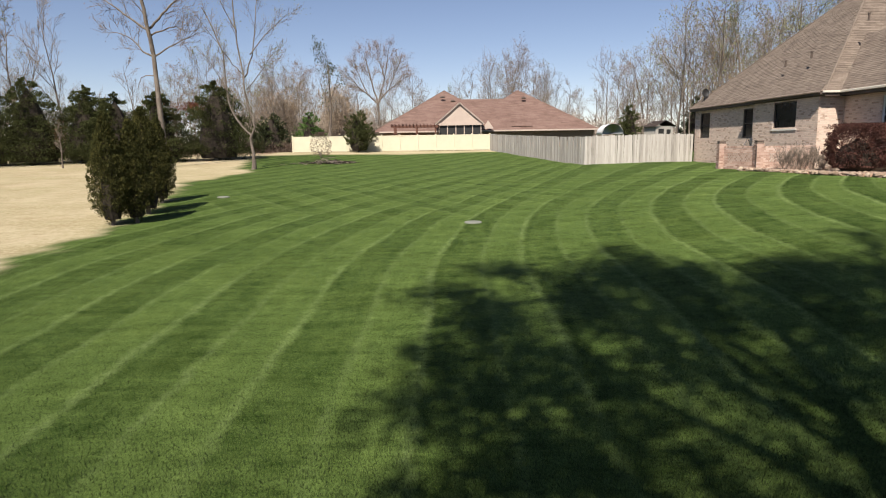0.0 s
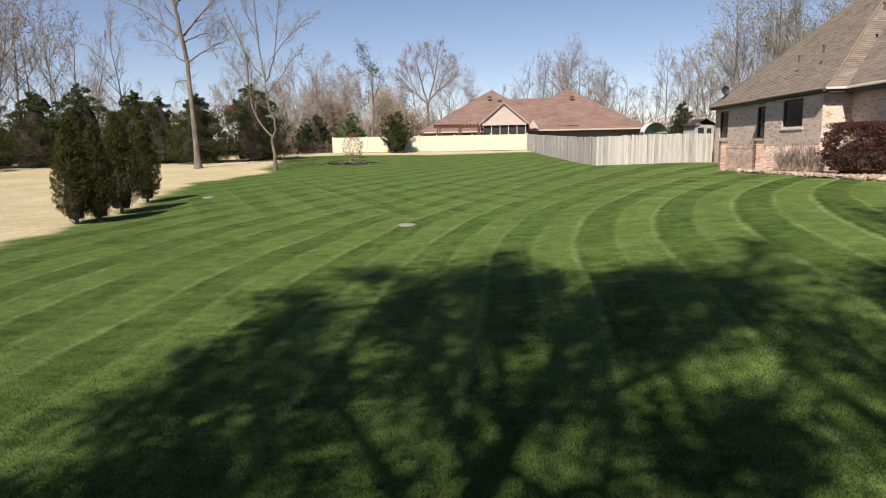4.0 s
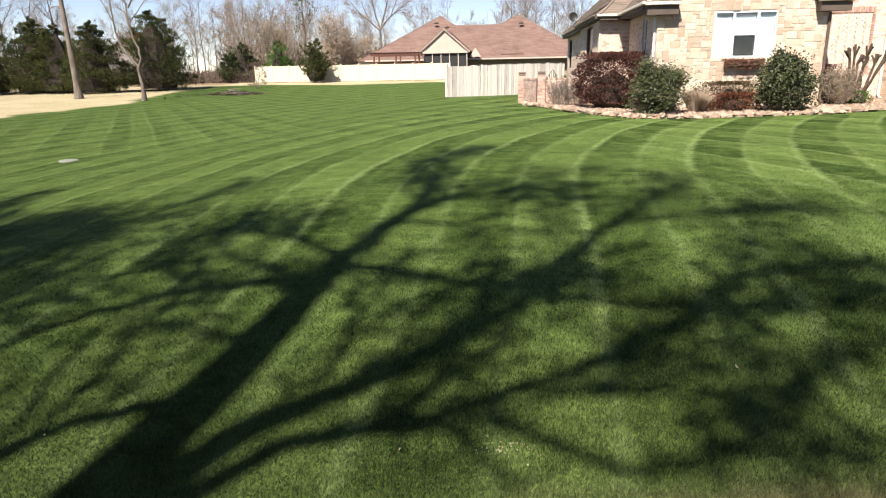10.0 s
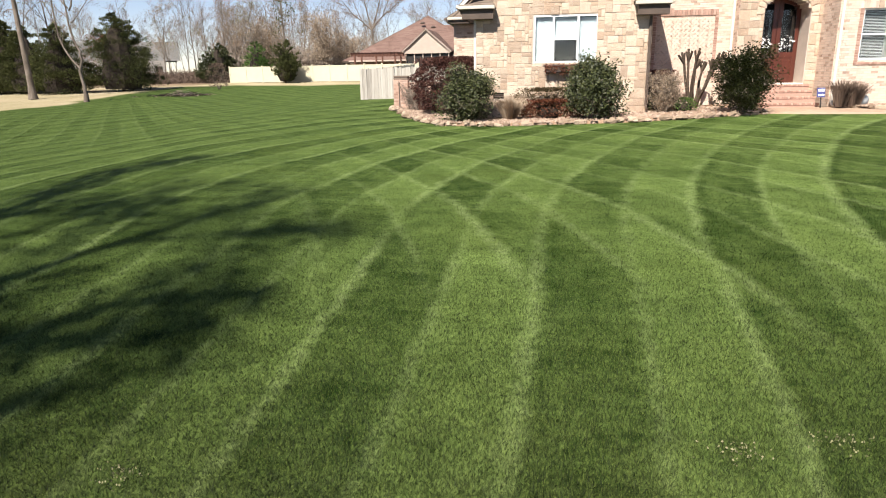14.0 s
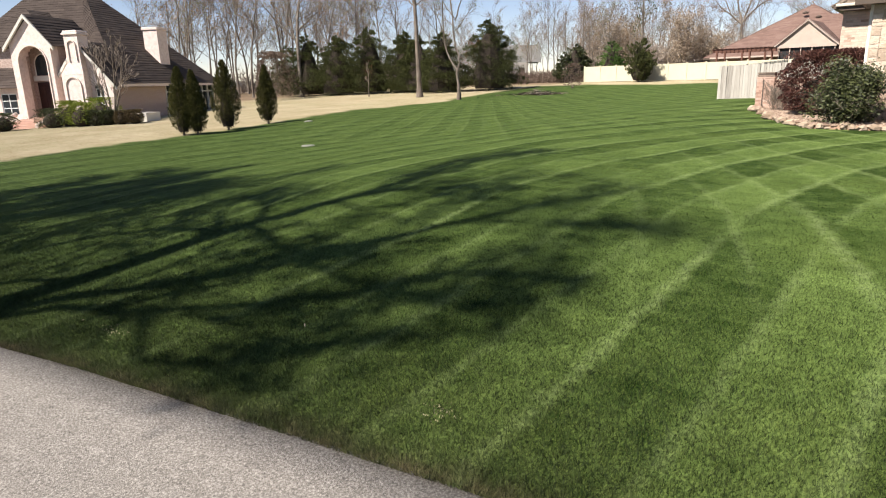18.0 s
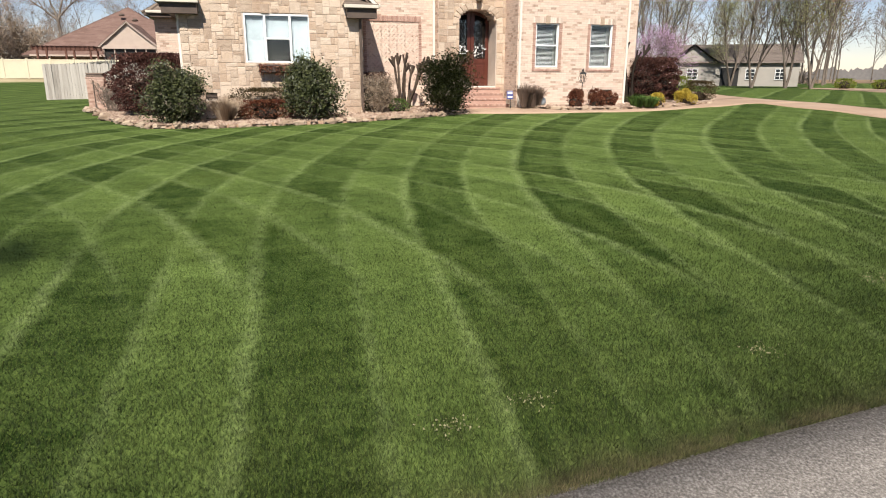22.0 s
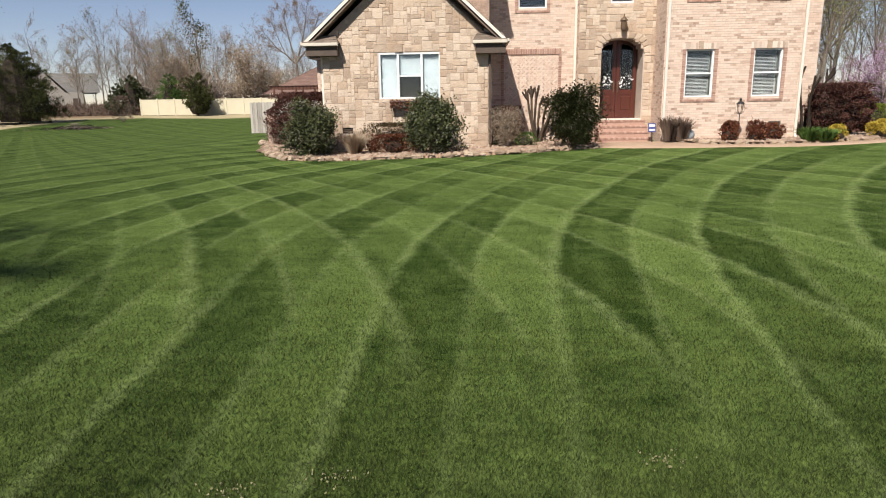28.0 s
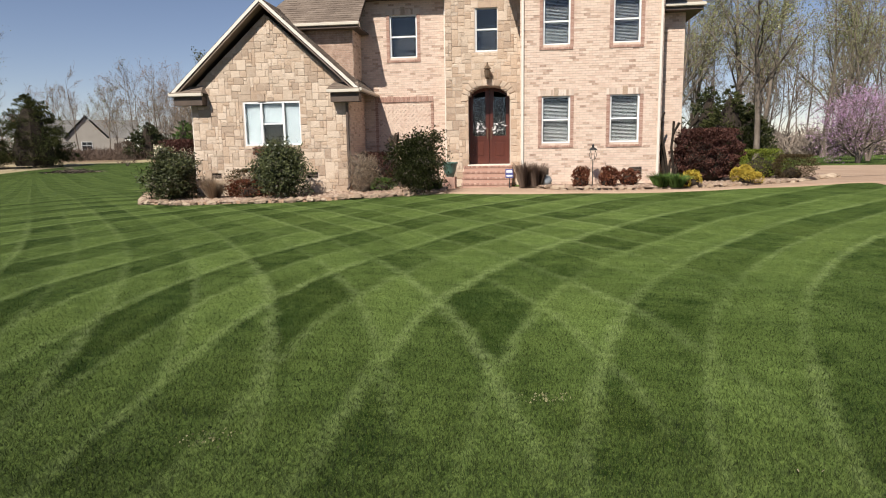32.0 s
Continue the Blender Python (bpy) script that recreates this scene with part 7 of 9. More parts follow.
block("porch_beam", -0.6, 5.9, 92.2, 92.5, 5.9, 6.3, M["far_siding"], RH)
block("porch_screen", -0.3, 5.6, 92.5, 92.56, 2.6, 5.9, M["screen"], RH, "dark insect screen")
for k in range(6):
    x = -0.35 + 1.2 * k
    block("porch_post", x, x + 0.12, 92.36, 92.5, 2.6, 5.9, M["far_siding"], RH)
g = Geo()
g.poly([(6.0, 93.2, 5.4), (7.6, 93.2, 5.4), (6.8, 93.2, 6.6)])
part("small_gable", g, M["far_siding"], RH)
for x, z in ((0.3, 11.9), (1.9, 11.3), (12.9, 11.6)):
    g = Geo()
    g.lathe([(0.35, 0), (0.38, 0.12), (0.15, 0.3)], 10, (x, 101.0, z - 1.5))
    part("roof_vent", g, M["dark_trim"], RH)
PG = thing("pergola", "red-brown timber pergola behind the fence", "pergola")
for x in (-6.4, -3.4, -0.8):
    for y in (88.5, 91.5):
        block("post", x - 0.1, x + 0.1, y - 0.1, y + 0.1, lie1(x, y) - 0.2, 5.65, M["pergola"], PG)
for y in (88.5, 91.5):
    block("beam", -6.9, -0.3, y - 0.08, y + 0.08, 5.6, 5.85, M["pergola"], PG)
for k in range(14):
    x = -6.8 + 0.49 * k
    block("rafter", x - 0.04, x + 0.04, 88.0, 92.0, 5.86, 6.05, M["pergola"], PG)
SH = thing("playhouse", "small weathered playhouse among trees", "shed", pose(21.6, 64, lie1(21.6, 64) + 0.35, 0, 0, 20) @ Matrix.Scale(0.8, 4))
block("wall", -1.3, 1.3, -1.1, 1.1, 0.9, 2.6, M["picket"], SH)
for x in (-1.2, 1.2):
    for y in (-1.0, 1.0):
        block("leg", x - 0.06, x + 0.06, y - 0.06, y + 0.06, -0.6, 0.9, M["picket"], SH)
# flat dark slabs: the shade inside the openings is in their colour
block("opening", -0.9, -0.1, -1.12, -1.08, 1.3, 2.3, M["screen"], SH)
block("opening", 0.3, 0.9, -1.12, -1.08, 1.5, 2.2, M["screen"], SH)
gable_roof(SH, -1.3, 1.3, -1.1, 1.1, 2.55, 3.3, M["shingle_dark"], "y", 0.25, 0.6, 0.3)

CAN = thing("white_canopy", "white arched canopy behind the board fence", "canopy", pose(19.9, 76, lie1(19.9, 76)))
g = Geo()
arc_ = [(1.25 * math.cos(math.pi * k / 14), 1.6 + 1.15 * math.sin(math.pi * k / 14)) for k in range(15)]
for x0, z0 in arc_:
    g.v += [(x0, -1.4, z0), (x0, 1.4, z0), (0.94 * x0, 1.4, z0 - 0.07), (0.94 * x0, -1.4, z0 - 0.07)]
for k in range(14):
    for j in range(4):
        g.f.append((4 * k + j, 4 * k + 4 + j, 4 * k + 4 + (j + 1) % 4, 4 * k + (j + 1) % 4))
g.f += [(0, 1, 2, 3), (59, 58, 57, 56), tuple(4 * k for k in range(15)), tuple(4 * k + 1 for k in range(14, -1, -1))]
part("cover", g, M["white"], CAN, smooth=True)
for x in (-1.22, 1.22):
    for y in (-1.35, 1.35):
        block("pole", x - 0.03, x + 0.03, y - 0.03, y + 0.03, -0.1, 1.62, M["white"], CAN)

# house of the left neighbour: its sunny front faces the road, its shaded side the lawn
NB = thing("steep_roof_house", "large pink-brick house with steep dark roofs and chimneys", "house", pose(-27.0, 23.4, 0, 0, 0, 30))


def roof_face(parent, *quad, material="shingle_dark", name="roof"):
    g = Geo()
    slope(g, *quad, 0.28, 0.9, 0.02, rr)
    ob = part(name, g, M[material], parent)
    e0, e1, r0, r1 = quad
    g = Geo()
    g.poly([(p[0], p[1], p[2] - 0.03) for p in ((e0, e1, r1) if r0 == r1 else (e0, e1, r1, r0))])
    part("deck", g, M["dark_trim"], ob)
    return ob


def rake(parent, x0, z0, x1, z1, y, material="siding", deep=0.26, thick=0.16):
    g = Geo()
    g.v += [(x0, y, z0 - deep), (x1, y, z1 - deep), (x1, y, z1), (x0, y, z0), (x0, y + thick, z0 - deep), (x1, y + thick, z1 - deep), (x1, y + thick, z1), (x0, y + thick, z0)]
    g.f += [(0, 1, 2, 3), (7, 6, 5, 4), (0, 4, 5, 1), (2, 6, 7, 3), (0, 3, 7, 4), (1, 5, 6, 2)]
    part("rake_board", g, M[material], parent)


# side wing with the chimney gable
g = Geo()
wall_panel(g, front(0.0), -4.08, 0.0, 0.2, 3.5, 0.3, [ (-1.45, -0.75, 1.5, 3.2)])
g.poly([(-4.08, 0, 3.5), (0, 0, 3.5), (-2.25, 0, 6.2), (-4.08, 0, 4.1)])
part("wall", g, M["pink_wall"], NB)
# side wall in the darker brick that carries its shade
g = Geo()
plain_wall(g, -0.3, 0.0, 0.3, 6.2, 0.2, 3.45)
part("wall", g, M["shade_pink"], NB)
g = Geo()
plain_wall(g, -14, -0.4, 13.4, 13.8, 0.2, 3.45)
part("wall", g, M["pink_wall"], NB)
for x0, x1 in ((-1.45, -0.75),):
    w = far_window(NB, x0, x1, 0.12, 1.5, 3.2, 2)
    g = Geo()
    m, r = (x0 + x1) / 2, (x1 - x0) / 2
    g.poly([(m + r * math.cos(math.pi * k / 10), -0.012, 3.2 + r * math.sin(math.pi * k / 10)) for k in range(11)])
    part("fanlight", g, M["glass_dark"], w)
rake(NB, -4.08, 4.25, -2.25, 6.45, -0.32)
rake(NB, 0.55, 3.25, -2.25, 6.45, -0.32)
roof_face(NB, (0.55, -0.3, 3.3), (0.55, 4.5, 3.3), (-2.25, -0.3, 6.5), (-2.25, 4.5, 6.5))
roof_face(NB, (-4.06, 4.5, 4.3), (-4.06, -0.3, 4.3), (-2.25, 4.5, 6.5), (-2.25, -0.3, 6.5))
# main hip
roof_face(NB, (0.55, 0.2, 3.5), (0.55, 14.3, 3.5), (-7.3, 7.6, 11.2), (-7.3, 8.0, 11.2))
roof_face(NB, (0.55, 14.3, 3.5), (-18.0, 14.3, 3.5), (-7.3, 8.0, 11.2), (-12.0, 8.0, 11.2))
roof_face(NB, (-4.1, 0.2, 3.5), (0.55, 0.2, 3.5), (-4.1, 4.58, 8.06), (-4.1, 4.58, 8.06))
roof_face(NB, (-15.7, 3.0, 6.41), (-4.1, 3.0, 6.41), (-12.0, 7.6, 11.2), (-7.3, 7.6, 11.2))
roof_face(NB, (-4.1, 3.0, 6.41), (-4.1, 4.58, 8.06), (-7.3, 7.6, 11.2), (-7.3, 7.6, 11.2))
block("fascia", 0.5, 0.62, 0.2, 14.3, 3.28, 3.48, M["pink_trim"], NB, "pale eave board")
# front chimney: broad panelled foot, slim stack
CH = block("chimney", -3.6, -1.75, -0.55, 0.25, 0.2, 4.2, M["pink_wall"], NB, "pink brick chimney with an arched panel", 0.02)
g = Geo()
nn = len(g.v)
lo_ = [(-3.6, -0.55), (-1.75, -0.55), (-1.75, 0.45), (-3.6, 0.45)]
hi_ = [(-2.95, -0.5), (-1.85, -0.5), (-1.85, 0.45), (-2.95, 0.45)]
g.v += [(x, y, 4.2) for x, y in lo_] + [(x, y, 5.0) for x, y in hi_]
g.f += [(0, 1, 5, 4), (1, 2, 6, 5), (2, 3, 7, 6), (3, 0, 4, 7)]
part("shoulder", g, M["pink_wall"], CH)
block("chimney_shaft", -2.95, -1.85, -0.5, 0.5, 4.98, 6.9, M["pink_wall"], CH)
block("chimney_cap", -3.05, -1.75, -0.6, 0.6, 6.9, 7.06, M["pink_wall"], CH, c=0.03)
block("crown", -2.98, -1.82, -0.53, 0.53, 7.06, 7.2, M["pink_wall"], CH, c=0.03)
for cx, r, z0, z1, y in ((-2.68, 0.62, 1.2, 3.4, -0.6), (-2.4, 0.32, 5.1, 6.2, -0.55)):
    g = Geo()
    pts = [(cx - r, y, z0)] + [(cx - r * math.cos(math.pi * k / 12), y, z1 + r * math.sin(math.pi * k / 12)) for k in range(13)] + [(cx + r, y, z0)]
    g.tube(pts, [0.05] * len(pts), 4)
    part("arched_moulding", g, M["pink_trim"], CH)
CH2 = block("chimney", -2.3, -1.0, 7.6, 8.9, 4.2, 7.75, M["pink_wall"], NB, "tall pink brick chimney", 0.02)
block("chimney_cap", -2.38, -0.92, 7.52, 8.98, 7.75, 7.98, M["pink_wall"], CH2, c=0.03)
# two-storey entry block and its arched portal
PX = -5.7
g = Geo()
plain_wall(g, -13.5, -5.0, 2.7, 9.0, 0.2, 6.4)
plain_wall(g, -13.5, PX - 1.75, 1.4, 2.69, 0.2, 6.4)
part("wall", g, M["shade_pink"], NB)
roof_face(NB, (-4.7, 0.9, 6.4), (-4.7, 9.5, 6.4), (-9.3, 3.6, 9.3), (-9.3, 9.5, 9.3))
roof_face(NB, (-14.0, 0.9, 6.4), (-4.7, 0.9, 6.4), (-9.3, 3.6, 9.3), (-9.3, 3.6, 9.3))
roof_face(NB, (-14.0, 9.5, 6.4), (-14.0, 0.9, 6.4), (-9.3, 9.5, 9.3), (-9.3, 3.6, 9.3))
AH = [(PX - 1.15, PX + 1.15, 0.0, 5.1)] + [(PX - 1.15 + 0.23 * k, PX - 1.15 + 0.23 * (k + 1), 5.09, 5.1 + 1.15 * max(0.05, 1 - ((k - 4.5) / 5) ** 2) ** 0.5) for k in range(10)]
g = Geo()
wall_panel(g, front(-0.6), PX - 1.75, PX + 1.6, 0.2, 6.4, 0.7, AH)
n0 = len(g.v)
g.v += [(PX - 1.75, -0.6, 6.4), (PX + 1.6, -0.6, 6.4), (PX, -0.6, 8.1), (PX - 1.75, 0.1, 6.4), (PX + 1.6, 0.1, 6.4), (PX, 0.1, 8.1)]
g.f += [(n0, n0 + 1, n0 + 2), (n0 + 5, n0 + 4, n0 + 3), (n0 + 1, n0 + 4, n0 + 5, n0 + 2), (n0, n0 + 2, n0 + 5, n0 + 3)]
part("portal_wall", g, M["pink_wall"], NB, "tall arched entry portal")
# inside of the portal: its shade is in the darker brick colour
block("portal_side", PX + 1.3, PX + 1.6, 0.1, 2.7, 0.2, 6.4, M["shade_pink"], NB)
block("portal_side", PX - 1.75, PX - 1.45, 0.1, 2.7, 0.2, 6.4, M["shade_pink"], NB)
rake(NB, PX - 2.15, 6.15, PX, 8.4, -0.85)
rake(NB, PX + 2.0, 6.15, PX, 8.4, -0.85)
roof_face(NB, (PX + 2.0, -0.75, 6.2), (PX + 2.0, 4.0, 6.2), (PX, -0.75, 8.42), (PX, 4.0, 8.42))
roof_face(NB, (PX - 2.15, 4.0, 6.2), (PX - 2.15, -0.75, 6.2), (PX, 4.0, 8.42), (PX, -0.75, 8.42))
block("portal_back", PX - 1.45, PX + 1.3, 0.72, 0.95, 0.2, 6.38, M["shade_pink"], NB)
DX = PX - 0.3
DR = block("door", DX - 0.75, DX + 0.75, 0.62, 0.71, 1.3, 3.75, M["dark_door"], NB, "dark red front door", 0.01)
for x in (DX - 0.38, DX + 0.38):
    block("door_panel", x - 0.24, x + 0.24, 0.58, 0.63, 1.6, 3.4, M["dark_door"], DR, c=0.01)
block("lintel", DX - 0.95, DX + 1.1, 0.55, 0.715, 3.85, 4.2, M["siding"], NB)
g = Geo()
g.poly([(DX - 0.75, 0.70, 4.25), (DX + 0.75, 0.70, 4.25)] + [(DX + 0.75 * math.cos(math.pi * k / 10), 0.70, 5.0 + 0.75 * math.sin(math.pi * k / 10)) for k in range(11)])
part("arched_transom", g, M["glass_dark"], NB)
pts = [(DX - 0.78 * math.cos(math.pi * k / 12), 0.68, 5.0 + 0.78 * math.sin(math.pi * k / 12)) for k in range(13)]
g = Geo()
g.tube([(DX - 0.78, 0.68, 4.25)] + pts + [(DX + 0.78, 0.68, 4.25)], [0.05] * 15, 4)
part("transom_frame", g, M["siding"], NB)
pts = [(PX - 1.2 * math.cos(math.pi * k / 14), -0.63, 5.1 + 1.2 * math.sin(math.pi * k / 14)) for k in range(15)]
g = Geo()
g.tube([(PX - 1.2, -0.63, 0.8)] + pts + [(PX + 1.2, -0.63, 0.8)], [0.06] * 17, 4)
part("arch_moulding", g, M["pink_trim"], NB)
# low front wing with its window
g = Geo()
wall_panel(g, front(0.0), -13.0, PX - 1.75, 0.2, 3.4, 0.3, [(-9.6, -8.2, 1.4, 3.0)])
part("wall", g, M["pink_wall"], NB)
far_window(NB, -9.6, -8.2, 0.1, 1.4, 3.0, 2)
roof_face(NB, (-13.4, -0.5, 3.4), (PX - 1.75, -0.5, 3.4), (-13.4, 1.4, 4.9), (PX - 1.75, 1.4, 4.9))
block("portal_floor", PX - 1.4, PX + 1.28, -0.6, 0.71, 0.2, 1.24, M["brick_red"], NB)
for k in range(5):
    block("entry_step", PX - 1.9 + 0.06 * k, PX + 1.6 - 0.06 * k, -2.9 + 0.42 * k, -0.62, 0.2, 0.58 + 0.14 * k, M["brick_red"], NB)
for x in (PX - 2.1, PX + 1.62):
    g = Geo()
    pts = [(x + 0.12, -3.2 + 0.26 * k, 0.75 + 0.085 * k) for k in range(10)]
    g.tube(pts, [0.16] * 10, 6)
    part("step_cheek", g, M["pink_wall"], NB)
# sunroom
block("sunroom_knee_wall", -0.3, 0.0, 6.2, 13.6, 0.2, 0.9, M["shade_pink"], NB)
block("sunroom_glazing", -0.2, -0.12, 6.2, 13.6, 0.9, 3.45, M["glass_dark"], NB, "dark sunroom glazing")
for k in range(9):
    y = 6.3 + 0.9 * k
    block("sunroom_post", -0.12, 0.02, y - 0.05, y + 0.05, 0.6, 3.45, M["siding"], NB)
block("sunroom_rail", -0.1, 0.0, 6.2, 13.6, 2.75, 2.85, M["siding"], NB)
for k, (px_, py_, r, h) in enumerate([(-28.0, 19.5, 1.05, 1.3), (-27.6, 20.5, 1.1, 1.75), (-26.4, 20.8, 1.05, 1.6), (-26.5, 22.2, 1.3, 1.85), (-25.6, 21.4, 0.7, 1.05), (-25.2, 22.0, 0.65, 1.0), (-24.4, 22.6, 0.6, 0.9), (-23.7, 23.2, 0.65, 0.95), (-29.6, 16.9, 0.9, 1.2)]):
    gold = k in (1, 2, 3)
    bush("boxwood", "clipped round green boxwood before the pink house" if gold else "dark clipped shrub before the pink house", "shrub", (px_, py_), dome(r, r, h, k), 2600, 0.10, "boxwood" if gold else ("brown_green" if k in (6, 7) else "camellia"), 400 + k, group="boxwoods of the pink house", core=(r * 0.6, h * 0.8))
make_tree("crape_myrtle", "pale bare crape myrtle before the pink house", 93, (-25.6, 22.6), height=6.4, trunk_r=0.12, crown=0.3, counts=(7, 6, 5), spread=0.55, limbs_len=0.4, fine=0.010, stems=4)
TUB = thing("planter_box", "pale planter box beside the side wall", "planter", pose(-25.0, 24.6, lie1(-25, 24.6), 0, 0, 30))
for a_, b_, c_, d_ in ((-0.6, 0.6, -0.8, -0.74), (-0.6, 0.6, 0.74, 0.8), (-0.6, -0.54, -0.74, 0.74), (0.54, 0.6, -0.74, 0.74)):
    block("side_board", a_, b_, c_, d_, -0.05, 0.62, M["siding"], TUB, c=0.01)
block("soil", -0.54, 0.54, -0.74, 0.74, 0.0, 0.52, M["mulch"], TUB)

# grey house beyond the cedars
GH = thing("grey_house", "greige house with a steep grey gable", "house", pose(-62.9, 116.3, lie1(-62.9, 116.3), 0, 0, 36) @ Matrix.Scale(1.2, 4))
g = Geo()
plain_wall(g, -7, 7, 0, 9, -0.4, 3.0)
g.poly([(-1.5, -0.01, 3.0), (4.5, -0.01, 3.0), (1.5, -0.01, 6.4)])
part("wall", g, M["grey_wall"], GH)
gable_roof(GH, -1.5, 4.5, 0, 8, 3.0, 6.7, M["shingle_grey"])
gable_roof(GH, -7, 9, 1, 9, 3.0, 6.2, M["shingle_grey"], "x")
far_window(GH, -4.4, -3.3, -0.02, 0.8, 2.4, 2, -1)
far_window(GH, 0.6, 2.2, -0.02, 0.6, 2.4, 2, -1)
block("door", 5.4, 6.4, -0.06, -0.01, -0.2, 2.1, M["dark_trim"], GH)

# red house to the east
RD = thing("red_brick_house", "deep red brick house with grey gables and white windows", "house", pose(79.0, 44.2, lie1(79, 44.2), 0, 0, -56))
g = Geo()
wall_panel(g, front(0.0), -3.9, 4.2, -0.5, 3.9, 0.3, [(-0.95, 0.75, 1.05, 2.95)])
g.poly([(-3.9, 0, 3.9), (4.2, 0, 3.9), (0.15, 0, 6.9)])
plain_wall(g, -3.9, -3.6, 0.3, 11, -0.5, 3.9)
part("wall", g, M["barn_red"], RD)
g = Geo()
plain_wall(g, 4.0, 12.0, 1.6, 11, -0.5, 4.2)
g.poly([(-3.0, 1.6, 3.9), (13.0, 1.6, 3.9), (5.0, 1.6, 10.3)])
part("wall", g, M["barn_red"], RD)
gable_roof(RD, -3.9, 4.2, 0, 10, 3.75, 7.05, M["shingle_grey"])
gable_roof(RD, -3.6, 13.6, 1.6, 11, 3.75, 10.6, M["shingle_grey"], over=0.3)
rake(RD, -4.3, 3.7, 0.15, 7.05, -0.45, "white")
rake(RD, 4.6, 3.7, 0.15, 7.05, -0.45, "white")
rake(RD, -3.9, 3.7, 5.0, 10.6, 1.2, "white")
W = far_window(RD, -0.95, 0.75, 0.14, 1.05, 2.95, 3, pane=M["blind"])
block("sill", -1.15, 1.0, -0.08, 0.15, 0.96, 1.05, M["white"], W)
block("keystone", -0.14, 0.09, -0.05, 0.02, 3.05, 3.4, M["white"], RD)
block("gable_louvre", 4.3, 5.6, 1.5, 1.62, 6.2, 8.0, M["white"], RD, "white gable louvre")
g = Geo()
plain_wall(g, -6.4, -3.2, 5, 11, 5.4, 7.4)
part("upper_wall", g, M["siding"], RD, "pale siding block")
g = Geo()
plain_wall(g, -6.4, -3.2, 5, 11, -0.3, 5.38)
part("wall", g, M["barn_red"], RD)
for q in (((-6.9, 4.6, 7.35), (-2.0, 4.6, 7.35), (-5.6, 7.8, 9.1), (-2.0, 7.8, 9.1)), ((-6.9, 11.4, 7.35), (-6.9, 4.6, 7.35), (-5.6, 7.8, 9.1), (-5.6, 7.8, 9.1))):
    roof_face(RD, *q, material="shingle_grey")
block("fascia", -6.9, -2.6, 4.52, 4.62, 7.15, 7.38, M["white"], RD)
for k, (x, y, r, h) in enumerate([(-2.6, -1.2, 1.1, 2.1), (0.6, -1.3, 1.2, 1.3), (3.6, -1.2, 1.0, 1.5), (-4.0, -1.6, 0.7, 0.9), (-7, -2, 0.7, 0.8), (-9, -2.6, 0.8, 0.8), (-12, -2, 0.8, 0.9)]):
    p = RD.matrix_world @ Vector((x, y, 0))
    bush("clipped_shrub", "clipped dark green shrub before the red house", "shrub", (p.x, p.y), dome(r, 0.9, h, k), 1100, 0.13, "camellia" if k < 4 else "boxwood", 420 + k, group="shrubs of the red house", core=(r * 0.6, h * 0.8))


def weeping_tree(x, y, h, r, seed):
    """A small evergreen whose leafy strands hang down from arching limbs."""
    rng = random.Random(seed)
    t = thing("weeping_tree", "weeping olive-green evergreen tree beside the red house", "tree", pose(x, y, lie1(x, y) - 0.1))
    g = Geo()
    V, F = [], []
    g.tube([(0, 0, -0.1), (0.1, 0, h * 0.25), (0, 0.15, h * 0.5)], [0.2, 0.16, 0.11], 8)
    for k in range(16):
        a = 2.4 * k
        rr_ = r * rng.uniform(0.35, 0.95)
        top = h * (1 - 0.30 * (rr_ / r) ** 2) * rng.uniform(0.8, 1.0)
        mid = (0.4 * rr_ * math.cos(a), 0.4 * rr_ * math.sin(a), top * 0.92)
        end = (rr_ * math.cos(a), rr_ * math.sin(a), top * 0.86)
        g.tube([(0, 0.1, h * 0.42), mid, (0.75 * rr_ * math.cos(a), 0.75 * rr_ * math.sin(a), top), end], [0.08, 0.05, 0.03, 0.015], 5)
        for j in range(26):
            u = rng.uniform(0.25, 1.1)
            sx, sy = rr_ * u * math.cos(a) + rng.gauss(0, 0.45), rr_ * u * math.sin(a) + rng.gauss(0, 0.45)
            sz = top * rng.uniform(0.9, 1.03)
            drop = rng.uniform(0.25, 0.62) * h
            for i in range(24):
                f = i / 24
                c = Vector((sx + 0.1 * math.sin(5 * f + j), sy + 0.1 * math.cos(4 * f + k), sz - drop * f))
                d = Vector((rng.gauss(0, 0.5), rng.gauss(0, 0.5), -1)).normalized() * 0.2
                w = d.cross(Vector((rng.gauss(0, 1), rng.gauss(0, 1), 0.2))).normalized() * 0.045
                n1 = len(V)
                V += [tuple(c), tuple(c + d * 0.5 + w), tuple(c + d), tuple(c + d * 0.5 - w)]
                F.append((n1, n1 + 1, n1 + 2, n1 + 3))
    part("trunk", g, M["bark"], t)
    part("foliage", fast_mesh("foliage", np.array(V), np.array(F), M["olive"]), None, t)


weeping_tree(74.2, 46.6, 6.6, 3.1, 95)
# low tan house in the east
TH = thing("tan_house", "low tan house with a grey roof and dark porch", "house", pose(70.4, 68.8, lie1(70, 69) - 0.2, 0, 0, -32))
g = Geo()
plain_wall(g, -6.5, 7, 0, 8, -0.3, 2.7)
g.poly([(-6.5, -0.01, 2.7), (-1.5, -0.01, 2.7), (-4.0, -0.01, 4.6)])
part("wall", g, M["grey_wall"], TH)
gable_roof(TH, -6.5, -1.5, -0.2, 8, 2.7, 4.8, M["shingle_tan"])
gable_roof(TH, -6.5, 7, 0, 8, 2.7, 4.9, M["shingle_tan"], "x")
far_window(TH, -4.6, -3.4, -0.04, 0.9, 2.1, 2)
far_window(TH, 1.6, 2.6, -0.04, 0.9, 2.1, 2)
